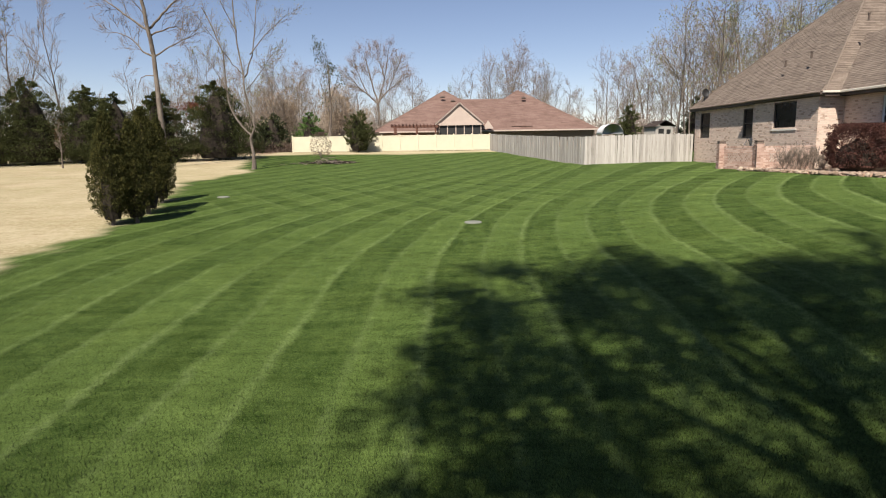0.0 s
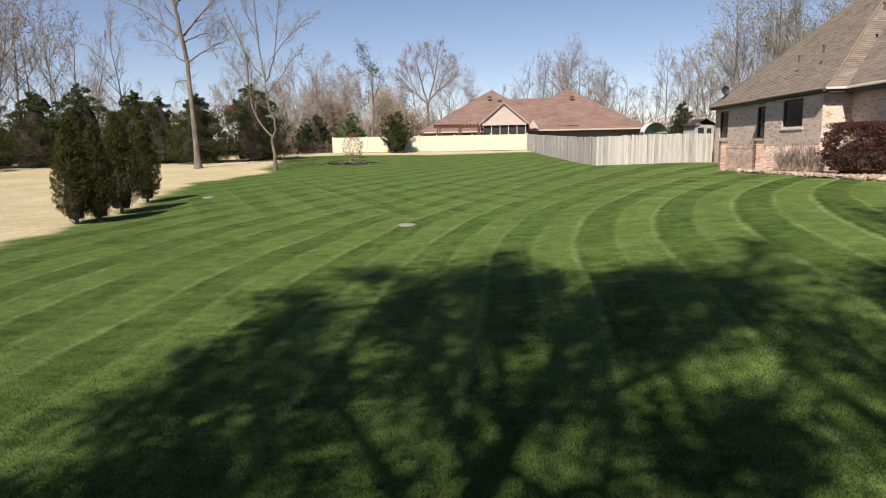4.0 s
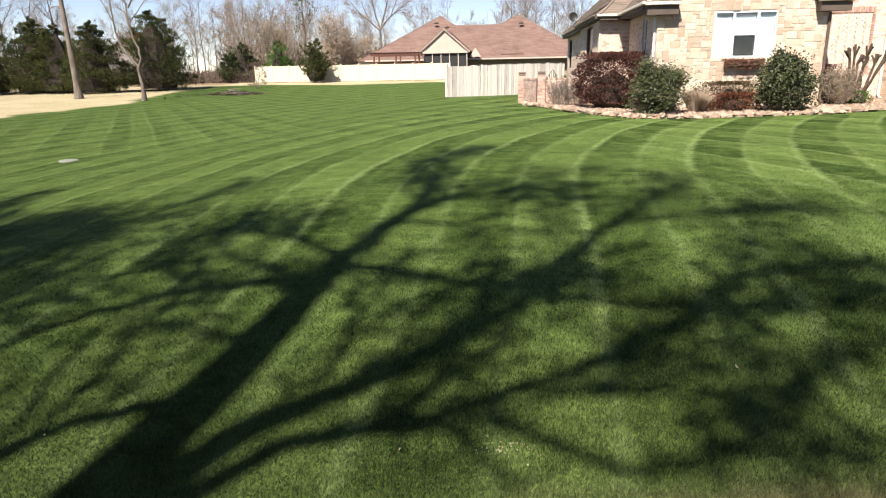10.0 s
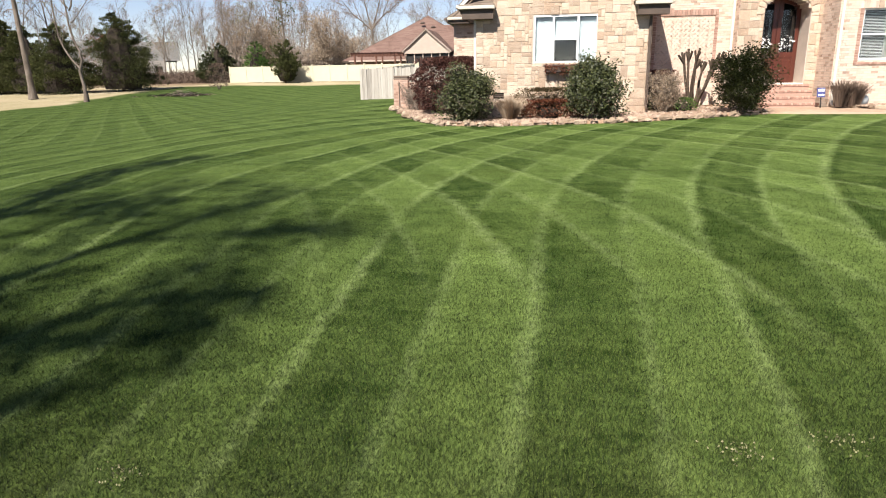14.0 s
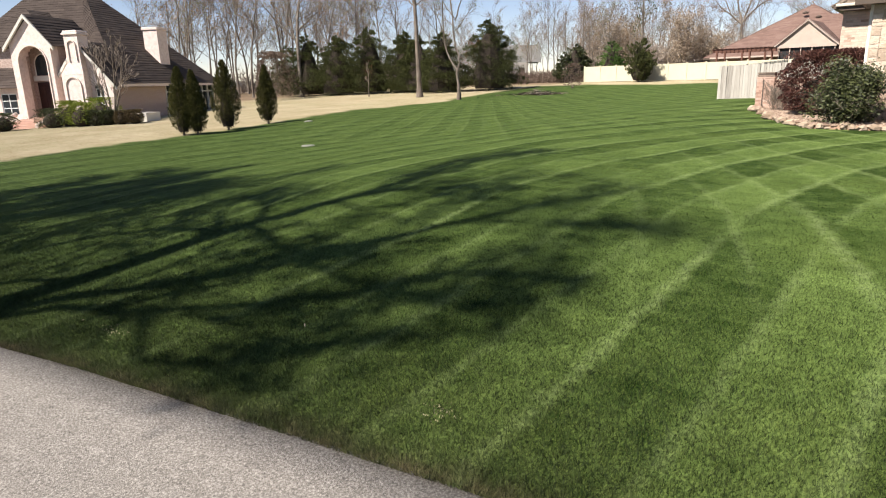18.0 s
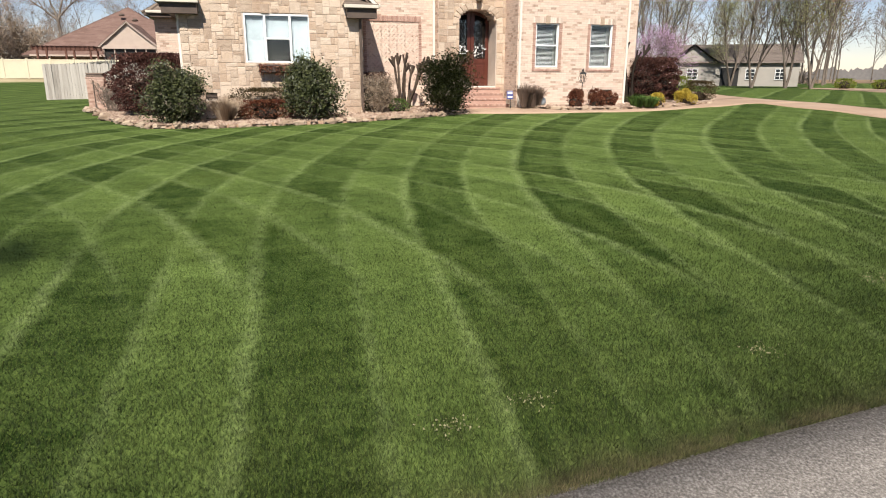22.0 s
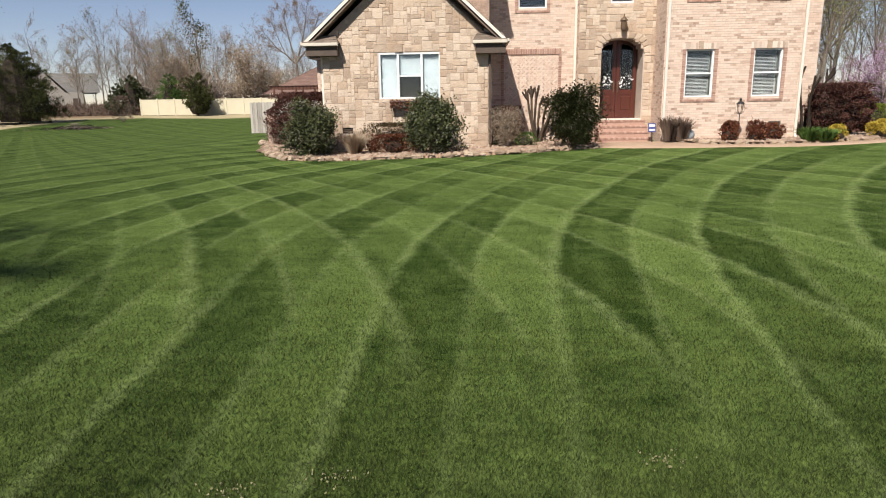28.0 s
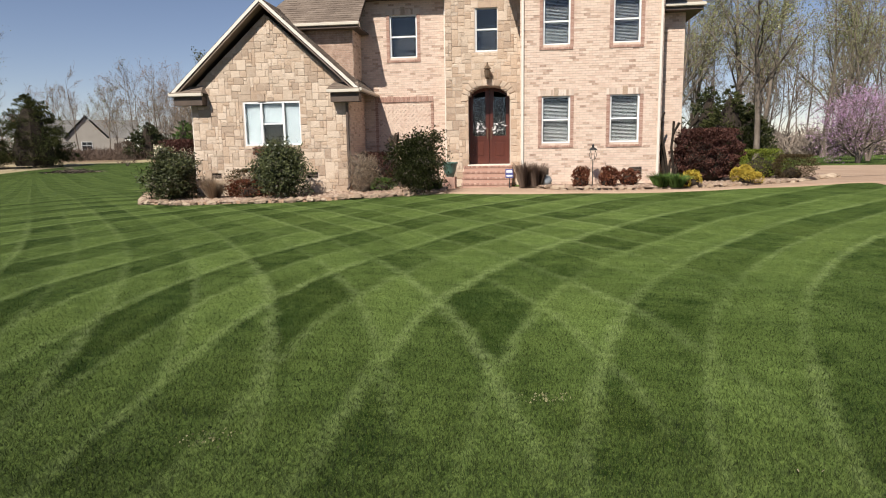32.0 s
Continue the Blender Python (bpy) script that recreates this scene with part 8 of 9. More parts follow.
far_window(TH, 4.6, 5.6, -0.04, 0.9, 2.1, 2)
# the wall is unbroken; the porch's shade is this slab's dark colour
block("porch_opening", -1.0, 0.9, -0.05, -0.01, -0.1, 2.2, M["screen"], TH)

# things on the lawn
DISC = thing("septic_lid", "round grey concrete lid set in the lawn", "lid", pose(0.93, 19.1, lie1(0.93, 19.1)))
g = Geo()
g.lathe([(0.27, -0.05), (0.27, 0.03), (0.24, 0.055), (0.05, 0.065)], 20)
part("lid", g, M["disc"], DISC, smooth=False)
D2 = thing("valve_lid", "small pale valve cover at the lawn's edge", "lid", pose(-9.3, 27.0, lie1(-9.3, 27.0)))
g = Geo()
g.lathe([(0.26, -0.05), (0.26, 0.04), (0.2, 0.07)], 14)
part("lid", g, M["disc"], D2)
ROCKS = []
for k in range(8):
    g = Geo()
    rg = random.Random(500 + k)
    g.lathe([(0.35, 0.0), (0.5, 0.12), (0.46, 0.3), (0.22, 0.42)], 7)
    g.v = [(x * rg.uniform(0.7, 1.2), y * rg.uniform(0.7, 1.2), z * rg.uniform(0.75, 1.2)) for x, y, z in g.v]
    ROCKS.append(g.mesh("stone", M["rock"]))
PILE = thing("brush_pile", "low dark heap of brush and cut limbs on the lawn", "brush pile")
rk = random.Random(8)
for k in range(170):
    x, y = -9.2 + rk.gauss(0, 1.0), 51.8 + rk.gauss(0, 0.55)
    z = lie1(x, y) + 0.04 + abs(rk.gauss(0, 0.14)) * max(0.1, 1 - abs(x + 9.2) / 2.4)
    a = rk.uniform(0, 3.14)
    g = Geo()
    l = rk.uniform(0.25, 0.75)
    g.tube([(x - l * math.cos(a), y - l * math.sin(a), z - 0.03), (x, y, z + rk.uniform(0, 0.07)), (x + l * math.cos(a), y + l * math.sin(a), z + rk.uniform(-0.05, 0.1))], [0.02, 0.022, 0.008], 4)
    part("cut_limb", g, M["bark_dark" if k % 3 else "twig"], PILE)

MK = thing("drive_marker", "red reflector disc with white rim on a slim rod", "marker", pose(31.92, 7.45, lie1(31.92, 7.45)))
g = Geo()
g.tube([(0, 0, -0.1), (0, 0, 0.82)], [0.006, 0.006], 8)
part("rod", g, M["white"], MK)
g = Geo()
g.lathe([(0.045, 0), (0.05, 0.006), (0.05, 0.014), (0.045, 0.018)], 20)
part("rim", g, M["white"], MK, m=pose(0, 0, 0.85, 90, 0, 25) @ Matrix.Translation((0, 0, -0.009)))
g = Geo()
g.lathe([(0.038, 0), (0.038, 0.026)], 20)
part("reflector", g, M["reflector"], MK, m=pose(0, 0, 0.85, 90, 0, 25) @ Matrix.Translation((0, 0, -0.013)))


def debris(name, label, category, x, y, n, size, material, seed):
    """A few scraps lying in the grass."""
    r = random.Random(seed)
    t = thing(name, label, category, pose(x, y, lie1(x, y) + 0.025))
    g = Geo()
    for k in range(n):
        c = Vector((r.gauss(0, 0.12), r.gauss(0, 0.08), r.uniform(0, 0.012)))
        a = Vector((r.gauss(0, 1), r.gauss(0, 1), r.gauss(0, 0.25))).normalized() * size * r.uniform(0.4, 1.2)
        b = a.cross(Vector((0, 0, 1))).normalized() * size * 0.3 + Vector((0, 0, 0.008))
        i = len(g.v)
        g.v += [tuple(c - a), tuple(c + b), tuple(c + a), tuple(c - b)]
        g.f.append((i, i + 1, i + 2, i + 3))
    tagged(part("clippings", g, M[material], t), kind="stuff")


for k, (x, y) in enumerate([(18.65, 6.75), (22.9, 7.55), (23.6, 7.75), (28.4, 9.2), (25.9, 8.1), (14.3, 6.0), (31.2, 10.2)]):
    debris("dry_clippings", "small heap of pale dry clippings on the lawn", "clippings", x, y, 70, 0.011, "cutting", 900 + k)
for k, (x, y) in enumerate([(10.7, 5.75), (13.6, 5.95), (8.9, 7.3), (16.2, 7.2), (33.0, 9.3), (33.25, 9.4)]):
    debris("fallen_leaf", "single pale fallen leaf on the lawn", "leaf", x, y, 1, 0.03, "straw", 950 + k)


# ---- planting beds round the house ----
def hw(u, v):
    p = HM @ Vector((u, v, 0))
    return p.x, p.y


BED_L = [(14.3, 30.4), (15.0, 29.2), (15.5, 27.9), (16.2, 25.8), (17.2, 24.2), (17.9, 23.2), (19.6, 22.85), (22.7, 23.2), (26.2, 23.9), (27.7, 24.6)]
BACK_L = [(14.7, 30.7), (15.3, 30.0), (15.9, 29.8), (16.8, 29.4), hw(-3.0, 3.0), hw(-1.9, 0.2), hw(0, 0.1), hw(2.5, 0.1), hw(5.2, 2.0), hw(6.8, 1.9)]
strip("bed_west", BED_L, BACK_L, 8, 0.10, M["mulch"], "bed of orange-tan river stone and bark", "planting bed", 70, 0.25)
BED_R = [(30.3, 26.0), (31.5, 25.1), (33.4, 25.05), (36.4, 25.95), (39.0, 27.6), (41.6, 31.3), (41.2, 33.6)]
BACK_R = [hw(9.5, 0.5), hw(11.0, 0.5), hw(13.0, 0.5), hw(14.0, 1.2), hw(15.0, 3.0), hw(16.5, 8.0), hw(17.5, 9.0)]
strip("bed_east", BED_R, BACK_R, 8, 0.10, M["mulch"], "bed of orange-tan river stone by the walk", "planting bed", 60, 0.25)


def along(line, every):
    p = np.array(line, float)
    d = np.concatenate([[0], np.cumsum(np.hypot(*np.diff(p, axis=0).T))])
    s = np.arange(0, d[-1], every)
    return list(zip(np.interp(s, d, p[:, 0]), np.interp(s, d, p[:, 1])))


EDGE = thing("stone_edging", "row of flat tan creek stones edging the beds", "edging")
for line in (BED_L, BED_R[:6]):
    for x, y in along(line, 0.26):
        s = rk.uniform(0.45, 1.3)
        part("stone", ROCKS[rk.randrange(8)], None, EDGE, m=pose(x + rk.gauss(0, 0.05), y + rk.gauss(0, 0.05), lie1(x, y) + 0.0, rk.uniform(-8, 8), rk.uniform(-8, 8), rk.uniform(0, 360)) @ Matrix.Diagonal((0.40 * s, 0.24 * s * rk.uniform(0.7, 1.3), 0.33 * s, 1)))


def pebbles(n, front_line, back_line, seed):
    r = np.random.RandomState(seed)
    def even(line, t):
        p = np.array(line, float)
        d = np.concatenate([[0], np.cumsum(np.hypot(*np.diff(p, axis=0).T))])
        return np.stack([np.interp(t * d[-1], d, p[:, 0]), np.interp(t * d[-1], d, p[:, 1])], -1)
    t, k = r.rand(n), r.rand(n, 1) ** 1.4 * 0.75
    c = even(front_line, t) * (1 - k) + even(back_line, t) * k
    z = lie(c[:, 0], c[:, 1]) + 0.10
    base = np.array([(-1, -0.6, 0), (0.2, -1, 0), (1, 0.1, 0), (0.2, 0.9, 0), (-0.8, 0.6, 0), (0.05, 0, 0.8)])
    a = r.rand(n) * 6.28
    s = r.uniform(0.03, 0.085, n)
    ca, sa = np.cos(a)[:, None], np.sin(a)[:, None]
    bx, by = base[None, :, 0] * 1.3, base[None, :, 1] * r.uniform(0.6, 1, (n, 1))
    X = (bx * ca - by * sa) * s[:, None] + c[:, :1]
    Y = (bx * sa + by * ca) * s[:, None] + c[:, 1:]
    Z = base[None, :, 2] * s[:, None] + z[:, None] - 0.005
    V = np.stack([X, Y, Z], -1).reshape(-1, 3)
    i = (np.arange(n) * 6)[:, None]
    F = np.concatenate([np.stack([i[:, 0] + q, i[:, 0] + (q + 1) % 5, i[:, 0] + 5], -1) for q in range(5)])
    return fast_mesh("pebbles", V, F, M["pebble"])


thing("river_pebbles", "scattered orange-tan river pebbles in the beds", "pebbles", None, pebbles(3000, BED_L, BACK_L, 1), kind="stuff")
thing("river_pebbles", "scattered orange-tan river pebbles by the walk", "pebbles", None, pebbles(3600, BED_R, BACK_R, 2), kind="stuff")

B = 0.08  # the beds' rise


def in_bed(u, v):
    x, y = hw(u, v)
    return (x, y), lie1(x, y) + B


def plant(name, label, u, v, shape, n, size, mat, seed, **kw):
    at, z = in_bed(u, v)
    return bush(name, label, kw.pop("category", "shrub"), at, shape, n, size, mat, seed, z=z, **kw)


CAM = "glossy dark green broadleaf shrub in the stone bed"
plant("burgundy_hedge", "large clipped burgundy-leaved shrub at the house corner", -2.97, 1.85, dome(1.15, 1.25, 2.0, 1, 3.4, 0.22), 19000, 0.08, "maroon", 601, stems=7, height=1.6, core=(0.8, 1.4))
plant("clipped_hedge", "low clipped green and russet box hedge under the window", 0.45, -0.45, dome(1.1, 0.45, 0.95, 6, 4.0), 3400, 0.07, "brown_green", 606, core=(0.36, 0.7), turn=3.6)
plant("russet_shrub", "low russet-leaved shrub before the box hedge", 0.5, -0.95, dome(1.1, 0.4, 0.6, 7, 2.4), 2200, 0.08, "nandina", 607, core=(0.3, 0.4), turn=3.6)
plant("burgundy_shrub", "burgundy shrub in the shaded recess", 4.2, 1.3, dome(0.75, 0.7, 1.3, 8, 2.6), 2600, 0.075, "maroon", 608, core=(0.45, 0.9))
plant("low_box", "low round green box shrub", 4.2, 0.35, dome(0.5, 0.45, 0.6, 9), 1100, 0.06, "camellia", 609, core=(0.3, 0.4))
plant("low_box", "low round green box shrub beside the large shrub", 4.8, -0.2, dome(0.4, 0.4, 0.45, 10), 800, 0.06, "green", 610, core=(0.25, 0.3))
for k, (u, v) in enumerate(((11.34, -0.5), (12.2, -0.5), (12.9, -0.2))):
    plant("nandina", "round red-brown nandina in the stone bed", u, v, cluster(0.46 - 0.06 * (k == 2), 0.42, 0.68 - 0.12 * (k == 2), 11 + k), 1500, 0.085, "nandina", 611 + k, stems=5, height=0.5, core=(0.24, 0.42), group="nandinas by the walk")
plant("yellow_shrub", "golden-yellow flowering low shrub", 14.7, -0.5, cluster(0.52, 0.45, 0.52, 14), 1300, 0.07, "yellow", 615, core=(0.26, 0.3))
plant("yellow_shrub", "golden-yellow mounded shrub by the burgundy one", 16.55, 0.2, cluster(0.66, 0.52, 0.62, 15), 3600, 0.055, "yellow", 616, core=(0.2, 0.26))
plant("burgundy_mound", "great clipped mound of burgundy leaves by the drive", 15.6, 1.4, dome(1.12, 1.0, 1.76, 16, 4.2, 0.16), 20000, 0.08, "maroon", 617, core=(0.8, 1.4), stems=5, height=1.4)
plant("green_hedge", "low mixed green hedge by the drive", 17.95, 3.0, dome(0.85, 0.8, 1.05, 17, 3.2), 5000, 0.06, "boxwood", 618, core=(0.5, 0.8))
plant("brown_hedge", "low brown-green hedge at the drive's corner", 18.8, 2.3, dome(0.68, 0.66, 0.86, 18, 3.6), 7500, 0.05, "brown_green", 619, core=(0.3, 0.42))


def spray_shrub(name, label, u, v, h, seed, leaves, mat, size, spread, stems=6, wide=0.9, group="", twig_mat="twig"):
    """An open shrub: branching stems with leaves crowded round the twig ends."""
    at, z = in_bed(u, v)
    wood, twigs, tips = bare_tree(seed, h, 0.028, 0.1, (8, 6, 5), wide, 0.5, 0.005, stems)
    t = thing(name, label, "shrub", pose(at[0], at[1], z, 0, 0, 40 * (seed % 9)), group=group)
    part("stem_base", wood, M["bark"], t, smooth=True)
    tagged(part("branchwork", twigs, M[twig_mat], t), kind="stuff")
    tips = [p for p in tips if p.z > 0.05]
    part("foliage", specks(tips, leaves, size, random.Random(seed), spread), M[mat], t)
    return t


def tuft(name, label, u, v, n, h, lean, mat, seed, width=0.012):
    """Upright arching blades."""
    at, z = in_bed(u, v)
    rng = random.Random(seed)
    t = thing(name, label, "plant", pose(at[0], at[1], z))
    g = Geo()
    for k in range(n):
        a, b = rng.uniform(0, 6.28), rng.uniform(0, 1) ** 0.7
        r0, hh = 0.16 * b, h * rng.uniform(0.6, 1.1)
        p0 = Vector((r0 * math.cos(a), r0 * math.sin(a), 0))
        out = Vector((math.cos(a), math.sin(a), 0)) * lean * hh * b * rng.uniform(0.5, 1.3)
        p1, p2 = p0 + out * 0.4 + Vector((0, 0, hh * 0.62)), p0 + out + Vector((rng.gauss(0, 0.03), rng.gauss(0, 0.03), hh * (1 - 0.25 * b * lean)))
        w = Vector((-math.sin(a + 1), math.cos(a + 1), 0)) * width
        i = len(g.v)
        g.v += [tuple(p0 - w), tuple(p0 + w), tuple(p1 + w * 0.8), tuple(p1 - w * 0.8), tuple(p2)]
        g.f += [(i, i + 1, i + 2, i + 3), (i + 3, i + 2, i + 4)]
    tagged(part("leafage", g, M[mat], t), kind="stuff")
    return t


spray_shrub("broadleaf_shrub", CAM, -2.1, -1.3, 1.7, 703, 18000, "camellia", 0.05, 0.13, 8, 1.3, "broadleaf shrubs")
spray_shrub("broadleaf_shrub", CAM, 1.8, -1.6, 1.75, 714, 14000, "camellia", 0.05, 0.13, 6, 0.95, "broadleaf shrubs")
spray_shrub("broadleaf_shrub", CAM, 6.2, -1.4, 1.8, 725, 15000, "camellia", 0.05, 0.12, 6, 1.0, "broadleaf shrubs")
spray_shrub("dry_shrub", "pale twiggy leafless shrub in the stone bed", 4.2, -0.3, 1.35, 620, 2500, "straw", 0.02, 0.1, 16, 0.95, twig_mat="straw")
tuft("dry_grass", "small wispy dry grass beside the shrub", -0.75, -1.15, 700, 0.8, 0.9, "straw", 621)
tuft("brown_grass", "dark brown drooping grass clump by the steps", 9.55, -0.1, 500, 0.85, 0.45, "brown_straw", 622, 0.016)
tuft("brown_grass", "second brown grass clump by the steps", 9.95, -0.05, 420, 0.8, 0.45, "brown_straw", 623, 0.016)
tuft("green_perennial", "fresh green strap-leaved perennial clump", 13.75, -0.75, 420, 0.5, 0.9, "green", 624, 0.02)
tuft("green_perennial", "fresh green daylily clump by the walk", 14.2, -0.85, 420, 0.45, 0.9, "green", 625, 0.02)
tuft("green_perennial", "small green clump at the walk's end", 6.6, -0.55, 260, 0.4, 0.9, "green", 626, 0.018)
for k in range(5):
    make_tree("twiggy_shrub", "leafless twiggy tan shrub before the lattice wall", 630 + k, hw(-3.9 - 0.24 * k, 2.7 + 0.3 * k), group="twiggy shrubs", height=1.25 + 0.1 * (k % 2), trunk_r=0.014, crown=0.12, counts=(7, 6, 4), spread=0.55, limbs_len=0.5, fine=0.0035, stems=7)


def pruned_tree(u, v, h, seed, label, dark=False):
    """A multi-trunk ornamental cut back to stubs."""
    at, z = in_bed(u, v)
    rng = random.Random(seed)
    t = thing("crape_myrtle_stub", label, "shrub", pose(at[0], at[1], z))
    for k in range(8):
        a = 0.8 * k + rng.random() * 0.5
        g = Geo()
        pts, ways, radii = limb(g, (0.08 * math.cos(a), 0.08 * math.sin(a), -0.05), (0.28 * math.cos(a), 0.28 * math.sin(a), 1), h * rng.uniform(0.75, 1.0), 0.045, 0.038, rng, 5, 6, 0.12)
        for j in range(3):
            limb(g, pts[4], side_way(ways[4], rng, 0.4), h * 0.16, 0.04, 0.034, rng, 3, 5, 0.1)
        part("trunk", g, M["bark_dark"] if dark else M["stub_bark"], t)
    return t


pruned_tree(5.35, 0.9, 2.15, 41, "crape myrtle pruned to knuckled stubs")
# this one's bark takes the near-black wood: corner shade in the colour
pruned_tree(14.4, 0.95, 2.6, 42, "dark pruned crape myrtle against the corner", True)

# lantern post, planter, small sign, hose reel
POST = thing("lantern_post", "black iron garden lantern on a slim post", "lantern", pose(*in_bed(11.72, -0.25)[0], in_bed(11.72, -0.25)[1]))
g = Geo()
g.tube([(0, 0, -0.1), (0, 0, 0.88)], [0.016, 0.014], 8)
part("post", g, M["iron"], POST)
g = Geo()
for k in range(4):
    a = 1.57 * k + 0.78
    g.tube([(0.06 * math.cos(a), 0.06 * math.sin(a), 0.84), (0.1 * math.cos(a), 0.1 * math.sin(a), 1.16)], [0.01, 0.01], 4)
    g.tube([(0.1 * math.cos(a), 0.1 * math.sin(a), 1.16), (0.17 * math.cos(a), 0.17 * math.sin(a), 1.02), (0.1 * math.cos(a), 0.1 * math.sin(a), 0.88)], [0.006] * 3, 4)
part("cage", g, M["iron"], POST)
g = Geo()
g.lathe([(0.15, 0), (0.08, 0.07), (0.03, 0.1), (0.045, 0.15), (0.01, 0.2)], 10, (0, 0, 1.16))
part("roof", g, M["iron"], POST)
make_tree("bare_sapling", "leafless twiggy young shrub against the brick wall", 655, hw(12.15, -0.15), height=0.95, trunk_r=0.014, crown=0.3, counts=(5, 4, 3), spread=0.5, limbs_len=0.5, fine=0.004, stems=3)
PL = thing("planter_pot", "teal glazed pot on a brick pedestal beside the steps", "planter", pose(*in_bed(7.0, 0.6)[0], in_bed(7.0, 0.6)[1]))
block("pedestal", -0.2, 0.2, -0.2, 0.2, -0.1, 0.34, M["brick_red"], PL, c=0.01)
g = Geo()
g.lathe([(0.13, 0), (0.2, 0.18), (0.25, 0.42), (0.28, 0.45), (0.28, 0.5), (0.24, 0.5), (0.22, 0.46)], 18, (0, 0, 0.34))
part("pot", g, M["pot"], PL, smooth=True)
SG = thing("yard_sign", "small blue and white security sign on a stake", "sign", pose(*in_bed(9.05, 0.1)[0], in_bed(9.05, 0.1)[1], -8, 0, 12))
block("stake", -0.015, 0.015, -0.01, 0.01, -0.1, 0.3, M["iron"], SG)
block("plate", -0.13, 0.13, -0.012, 0.012, 0.28, 0.58, M["blue_sign"], SG, c=0.004)
block("print_bar", -0.1, 0.1, -0.018, -0.0125, 0.46, 0.54, M["white"], SG)
block("print_bar", -0.1, 0.1, -0.018, -0.0125, 0.33, 0.38, M["white"], SG)
HR = thing("garden_ball", "pale blue glass garden ball by the vent", "ornament", pose(*in_bed(10.25, 0.1)[0], in_bed(10.25, 0.1)[1]))
g = Geo()
g.lathe([(0.06, 0), (0.16, 0.06), (0.2, 0.18), (0.16, 0.3), (0.06, 0.36), (0.02, 0.37)], 16)
part("ball", g, M["shade_blue"], HR, smooth=True)
block("stand", -0.07, 0.07, -0.07, 0.07, -0.08, 0.02, M["iron"], HR)
blooms = Geo()
rbx = random.Random(15)
for k in range(500):
    s, y, z = rbx.uniform(0.34, 1.64), rbx.uniform(-0.33, -0.05), 3.19 + abs(rbx.gauss(0, 0.045))
    if rbx.random() < 0.3:
        y, z = -0.3, rbx.uniform(2.95, 3.2)
    a = Vector((rbx.gauss(0, 1), rbx.gauss(0, 1), rbx.gauss(0, 1))).normalized() * 0.04
    b = a.orthogonal().normalized() * 0.02
    c = Vector((s, y, z))
    i = len(blooms.v)
    blooms.v += [tuple(c - a), tuple(c + b), tuple(c + a), tuple(c - b)]
    blooms.f.append((i, i + 1, i + 2, i + 3))
part("trailing_flowers", blooms, M["nandina"], BOX, "dry red-brown flowers")

# low patio wall with pierced lattice panels
PW = thing("patio_wall", "low pink brick patio wall with pierced lattice panels", "wall")


def patio_side(a, b, h, holes_from, holes_to, z):
    d = math.hypot(b[0] - a[0], b[1] - a[1])
    turn = math.degrees(math.atan2(b[1] - a[1], b[0] - a[0]))
    m = pose(a[0], a[1], z, 0, 0, turn)
    fr = lambda s, zz, e: (s, -e, zz)
    holes = []
    rows, step = 6, 0.14
    for r in range(rows):
        for c in range(int((holes_to - holes_from) * d / step)):
            s = holes_from * d + c * step + (0.07 if r % 2 else 0)
            zz = h - 0.42 - r * 0.085
            holes.append((s, s + 0.065, zz, zz + 0.068))
    g = Geo()
    wall_panel(g, fr, 0, d, -0.3, h, 0.2, holes)
    w = part("wall_side", g, M["mortar"], PW, m=m)
    g = Geo()
    bricks(g, fr, 0, d, -0.2, h - 0.09, holes, rb)
    k = 0.0
    while k < d:
        brick_box(g, fr, k, min(k + 0.09, d), h - 0.08, h, 0.02)
        k += 0.1
    tagged(part("brickwork", g, M["brick_patio"], w), kind="stuff")


M["brick_patio"] = shade("pink_patio_brick", [(0.26, 0.15, 0.11), (0.46, 0.31, 0.24), (0.60, 0.46, 0.375)], 2.0, 0.9, 0.004, 90, "island", 0.7)
PC, PA, PB = (14.95, 30.2), (14.1, 32.3), (17.15, 29.35)
pz = lie1(*PC)
patio_side(PA, PC, 1.15, 0.2, 0.85, pz)
patio_side(PC, PB, 1.15, 0.2, 0.6, pz)
for x, y in (PA, PC):
    c = block("pillar", x - 0.165, x + 0.165, y - 0.165, y + 0.165, pz - 0.3, pz + 1.2, M["brick_patio"], PW, "square brick pillar", 0.01)
    block("pillar_cap", x - 0.19, x + 0.19, y - 0.19, y + 0.19, pz + 1.2, pz + 1.26, M["brick_patio"], c, c=0.01)
    tub = thing("patio_planter", "small square brown slatted planter on a brick pillar", "planter", pose(x, y, pz + 1.26), group="planters on the patio pillars")
    block("tub", -0.15, 0.15, -0.15, 0.15, 0.0, 0.15, M["dark_trim"], tub, c=0.01)
    for h in (0.02, 0.12):
        for sx in (-1, 1):
            block("band", -0.165, 0.165, sx * 0.158 - 0.007, sx * 0.158 + 0.007, h, h + 0.045, M["soffit"], tub)
            block("band", sx * 0.158 - 0.007, sx * 0.158 + 0.007, -0.15, 0.15, h, h + 0.045, M["soffit"], tub)
    block("soil", -0.13, 0.13, -0.13, 0.13, 0.15, 0.165, M["dark"], tub)
    g = Geo()
    f4 = lambda s, zz, e, x=x, y=y: (x + s, y - 0.165 - e, zz)
    bricks(g, f4, -0.165, 0.165, pz - 0.2, pz + 1.19, [], rb)
    f5 = lambda s, zz, e, x=x, y=y: (x - 0.165 - e, y + s, zz)
    bricks(g, f5, -0.165, 0.165, pz - 0.2, pz + 1.19, [], rb)
    tagged(part("brickwork", g, M["brick_patio"], c), kind="stuff")
g = Geo()
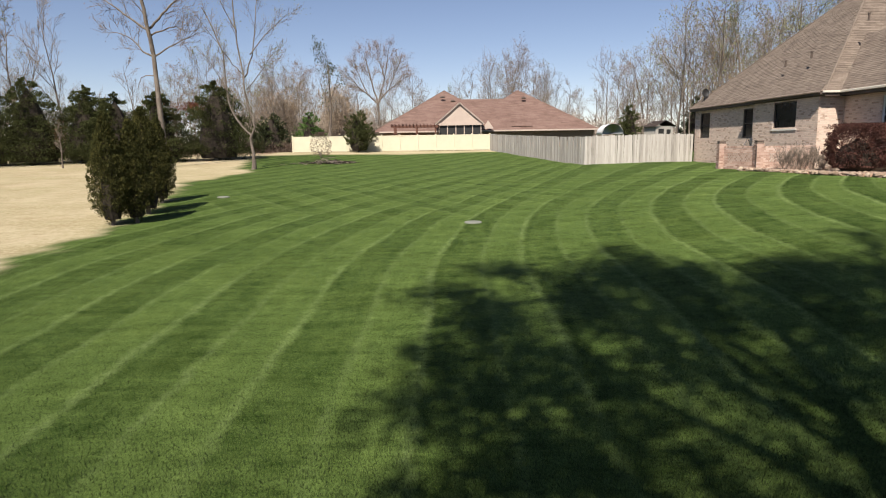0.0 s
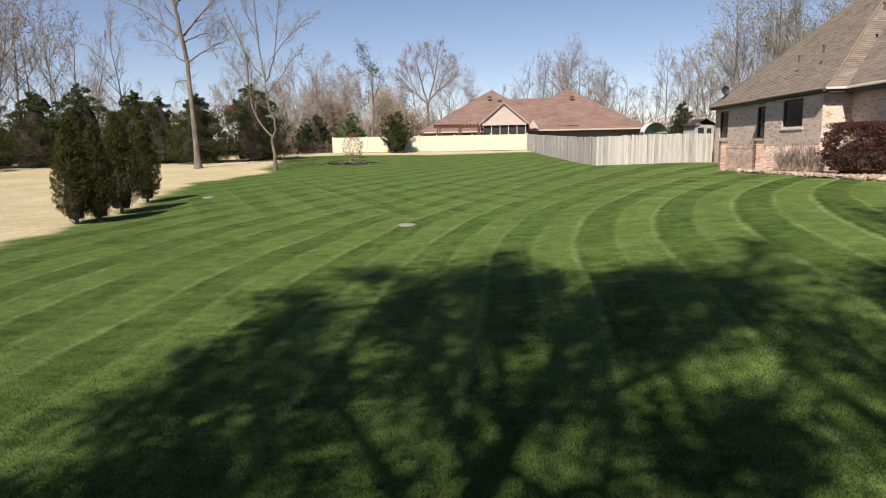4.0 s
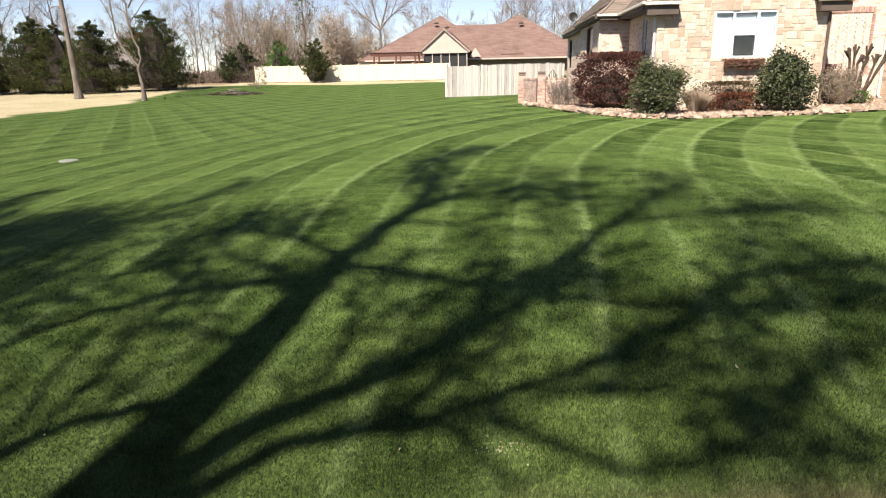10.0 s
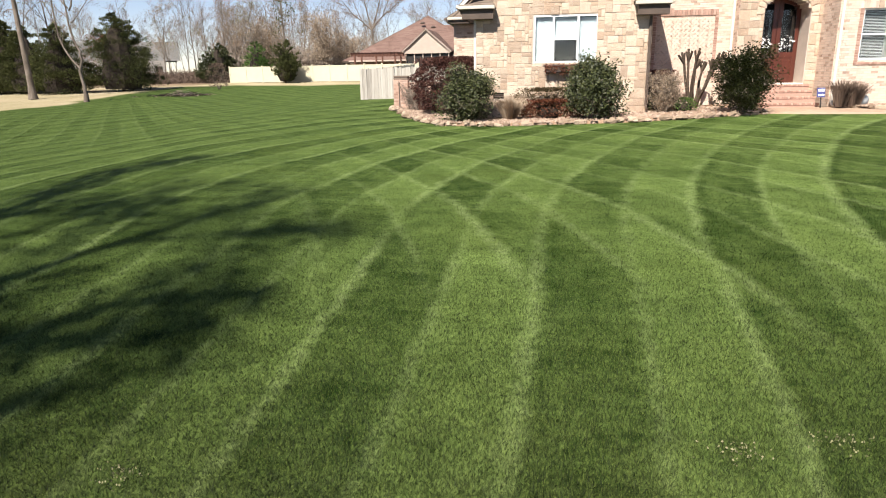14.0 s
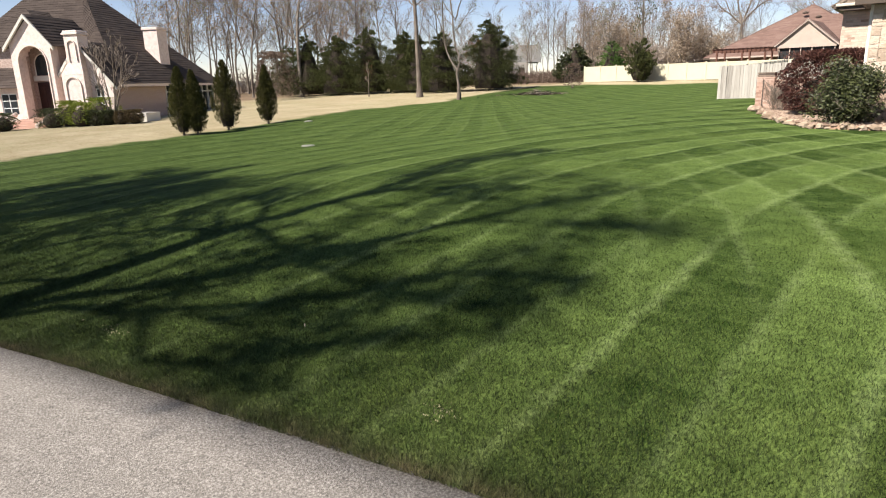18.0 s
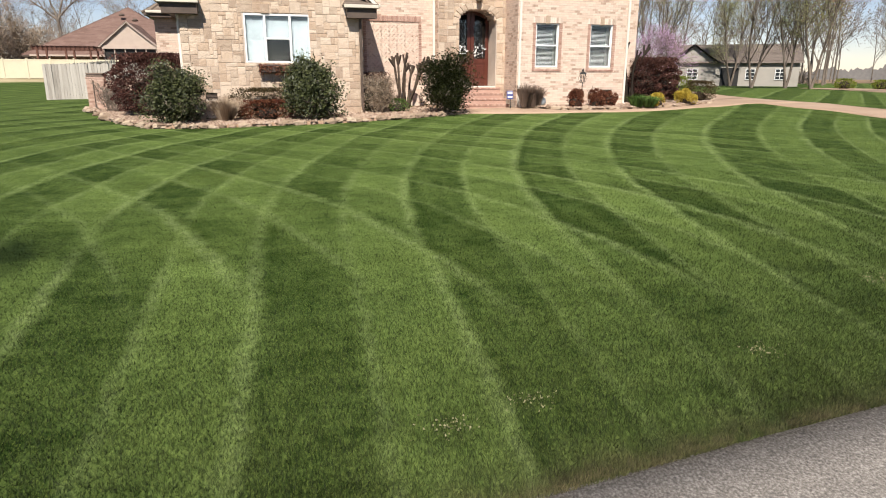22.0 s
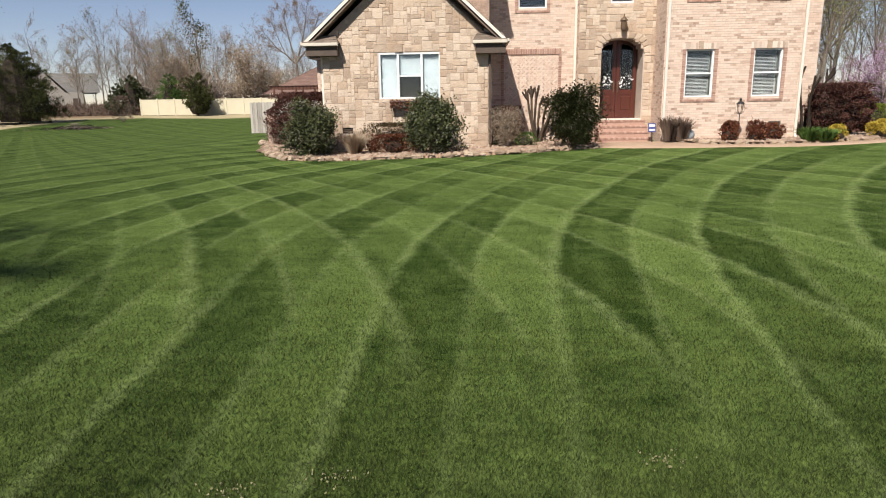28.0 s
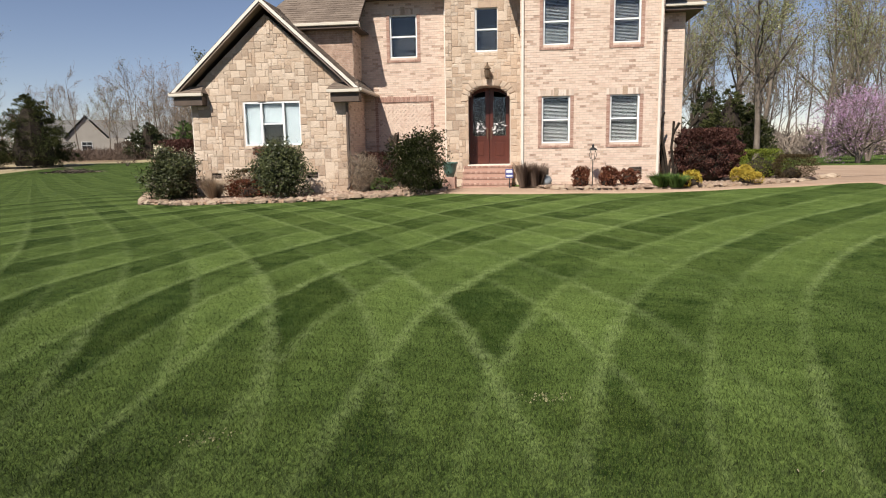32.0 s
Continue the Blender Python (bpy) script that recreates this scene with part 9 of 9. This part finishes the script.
g.tube([(PC[0] - 0.2, PC[1] - 0.2, pz - 0.1), (PC[0] - 0.2, PC[1] - 0.2, pz + 1.15)], [0.022, 0.022], 6)
part("corner_pipe", g, M["dark_trim"], PW, "thin dark pipe at the corner")
PT = thing("patio_chair", "dark iron chair on the patio behind the wall", "chair", pose(15.6, 32.2, pz, 0, 0, 25))
block("seat", -0.25, 0.25, -0.25, 0.25, 0.42, 0.46, M["iron"], PT, c=0.01)
for x in (-0.23, 0.23):
    for y in (-0.23, 0.23):
        block("leg", x - 0.015, x + 0.015, y - 0.015, y + 0.015, -0.05, 0.42, M["iron"], PT)
g = Geo()
for k in range(6):
    x = -0.24 + 0.096 * k
    g.tube([(x, 0.24, 0.46), (x, 0.3, 1.5 - 0.3 * abs(k - 2.5) / 2.5)], [0.012, 0.01], 5)
g.tube([(-0.24, 0.28, 1.2), (0, 0.3, 1.52), (0.24, 0.28, 1.2)], [0.015] * 3, 5)
part("backrest", g, M["iron"], PT)


# ---- turf blades along the walk, and what lies on the lawn ----
def turf(name, x0, x1, deep, n, h, seed, width, label):
    """Blades whose number falls off with the distance from the road."""
    r = np.random.RandomState(seed)
    x = r.uniform(x0, x1, n)
    off = r.exponential(deep, n) - 0.05
    y = road_edge(x) + 0.02 + off
    keep = (dormant(x, y) < 0.5) & (y < 22) & (off < 12)
    x, y = x[keep], y[keep]
    n = len(x)
    far = (y - road_edge(x)) / 12
    z = lie(x, y) + 0.012 * np.sin(x * 1.1 + y * 0.7) + 0.01 * np.sin(x * 0.37 - y * 1.9) - 0.004
    a = r.rand(n) * 6.283
    hh = h * r.uniform(0.5, 1.3, n)
    hh = hh * np.clip(1.1 - 0.9 * far, 0.35, 1)
    lean = r.normal(0, 0.45, (n, 2)) * hh[:, None]
    w = width * (1 + 1.2 * far)
    wx, wy = np.cos(a) * w, np.sin(a) * w
    V = np.stack([np.stack([x - wx, y - wy, z], -1), np.stack([x + wx, y + wy, z], -1), np.stack([x + lean[:, 0], y + lean[:, 1], z + hh], -1)], 1).reshape(-1, 3)
    me = fast_mesh(name, V, np.arange(3 * n).reshape(-1, 3), BLADE)
    add_values(me, np.repeat(x, 3), np.repeat(y, 3))
    return thing(name, label, "grass", None, me, kind="stuff")


turf("turf", -9, 38, 2.1, 900000, 0.04, 1, 0.0032, "short mown green grass in stripes beside the road")
turf("turf_lip", -9, 38, 0.12, 60000, 0.05, 2, 0.004, "thin dry grass hanging over the road's edge")
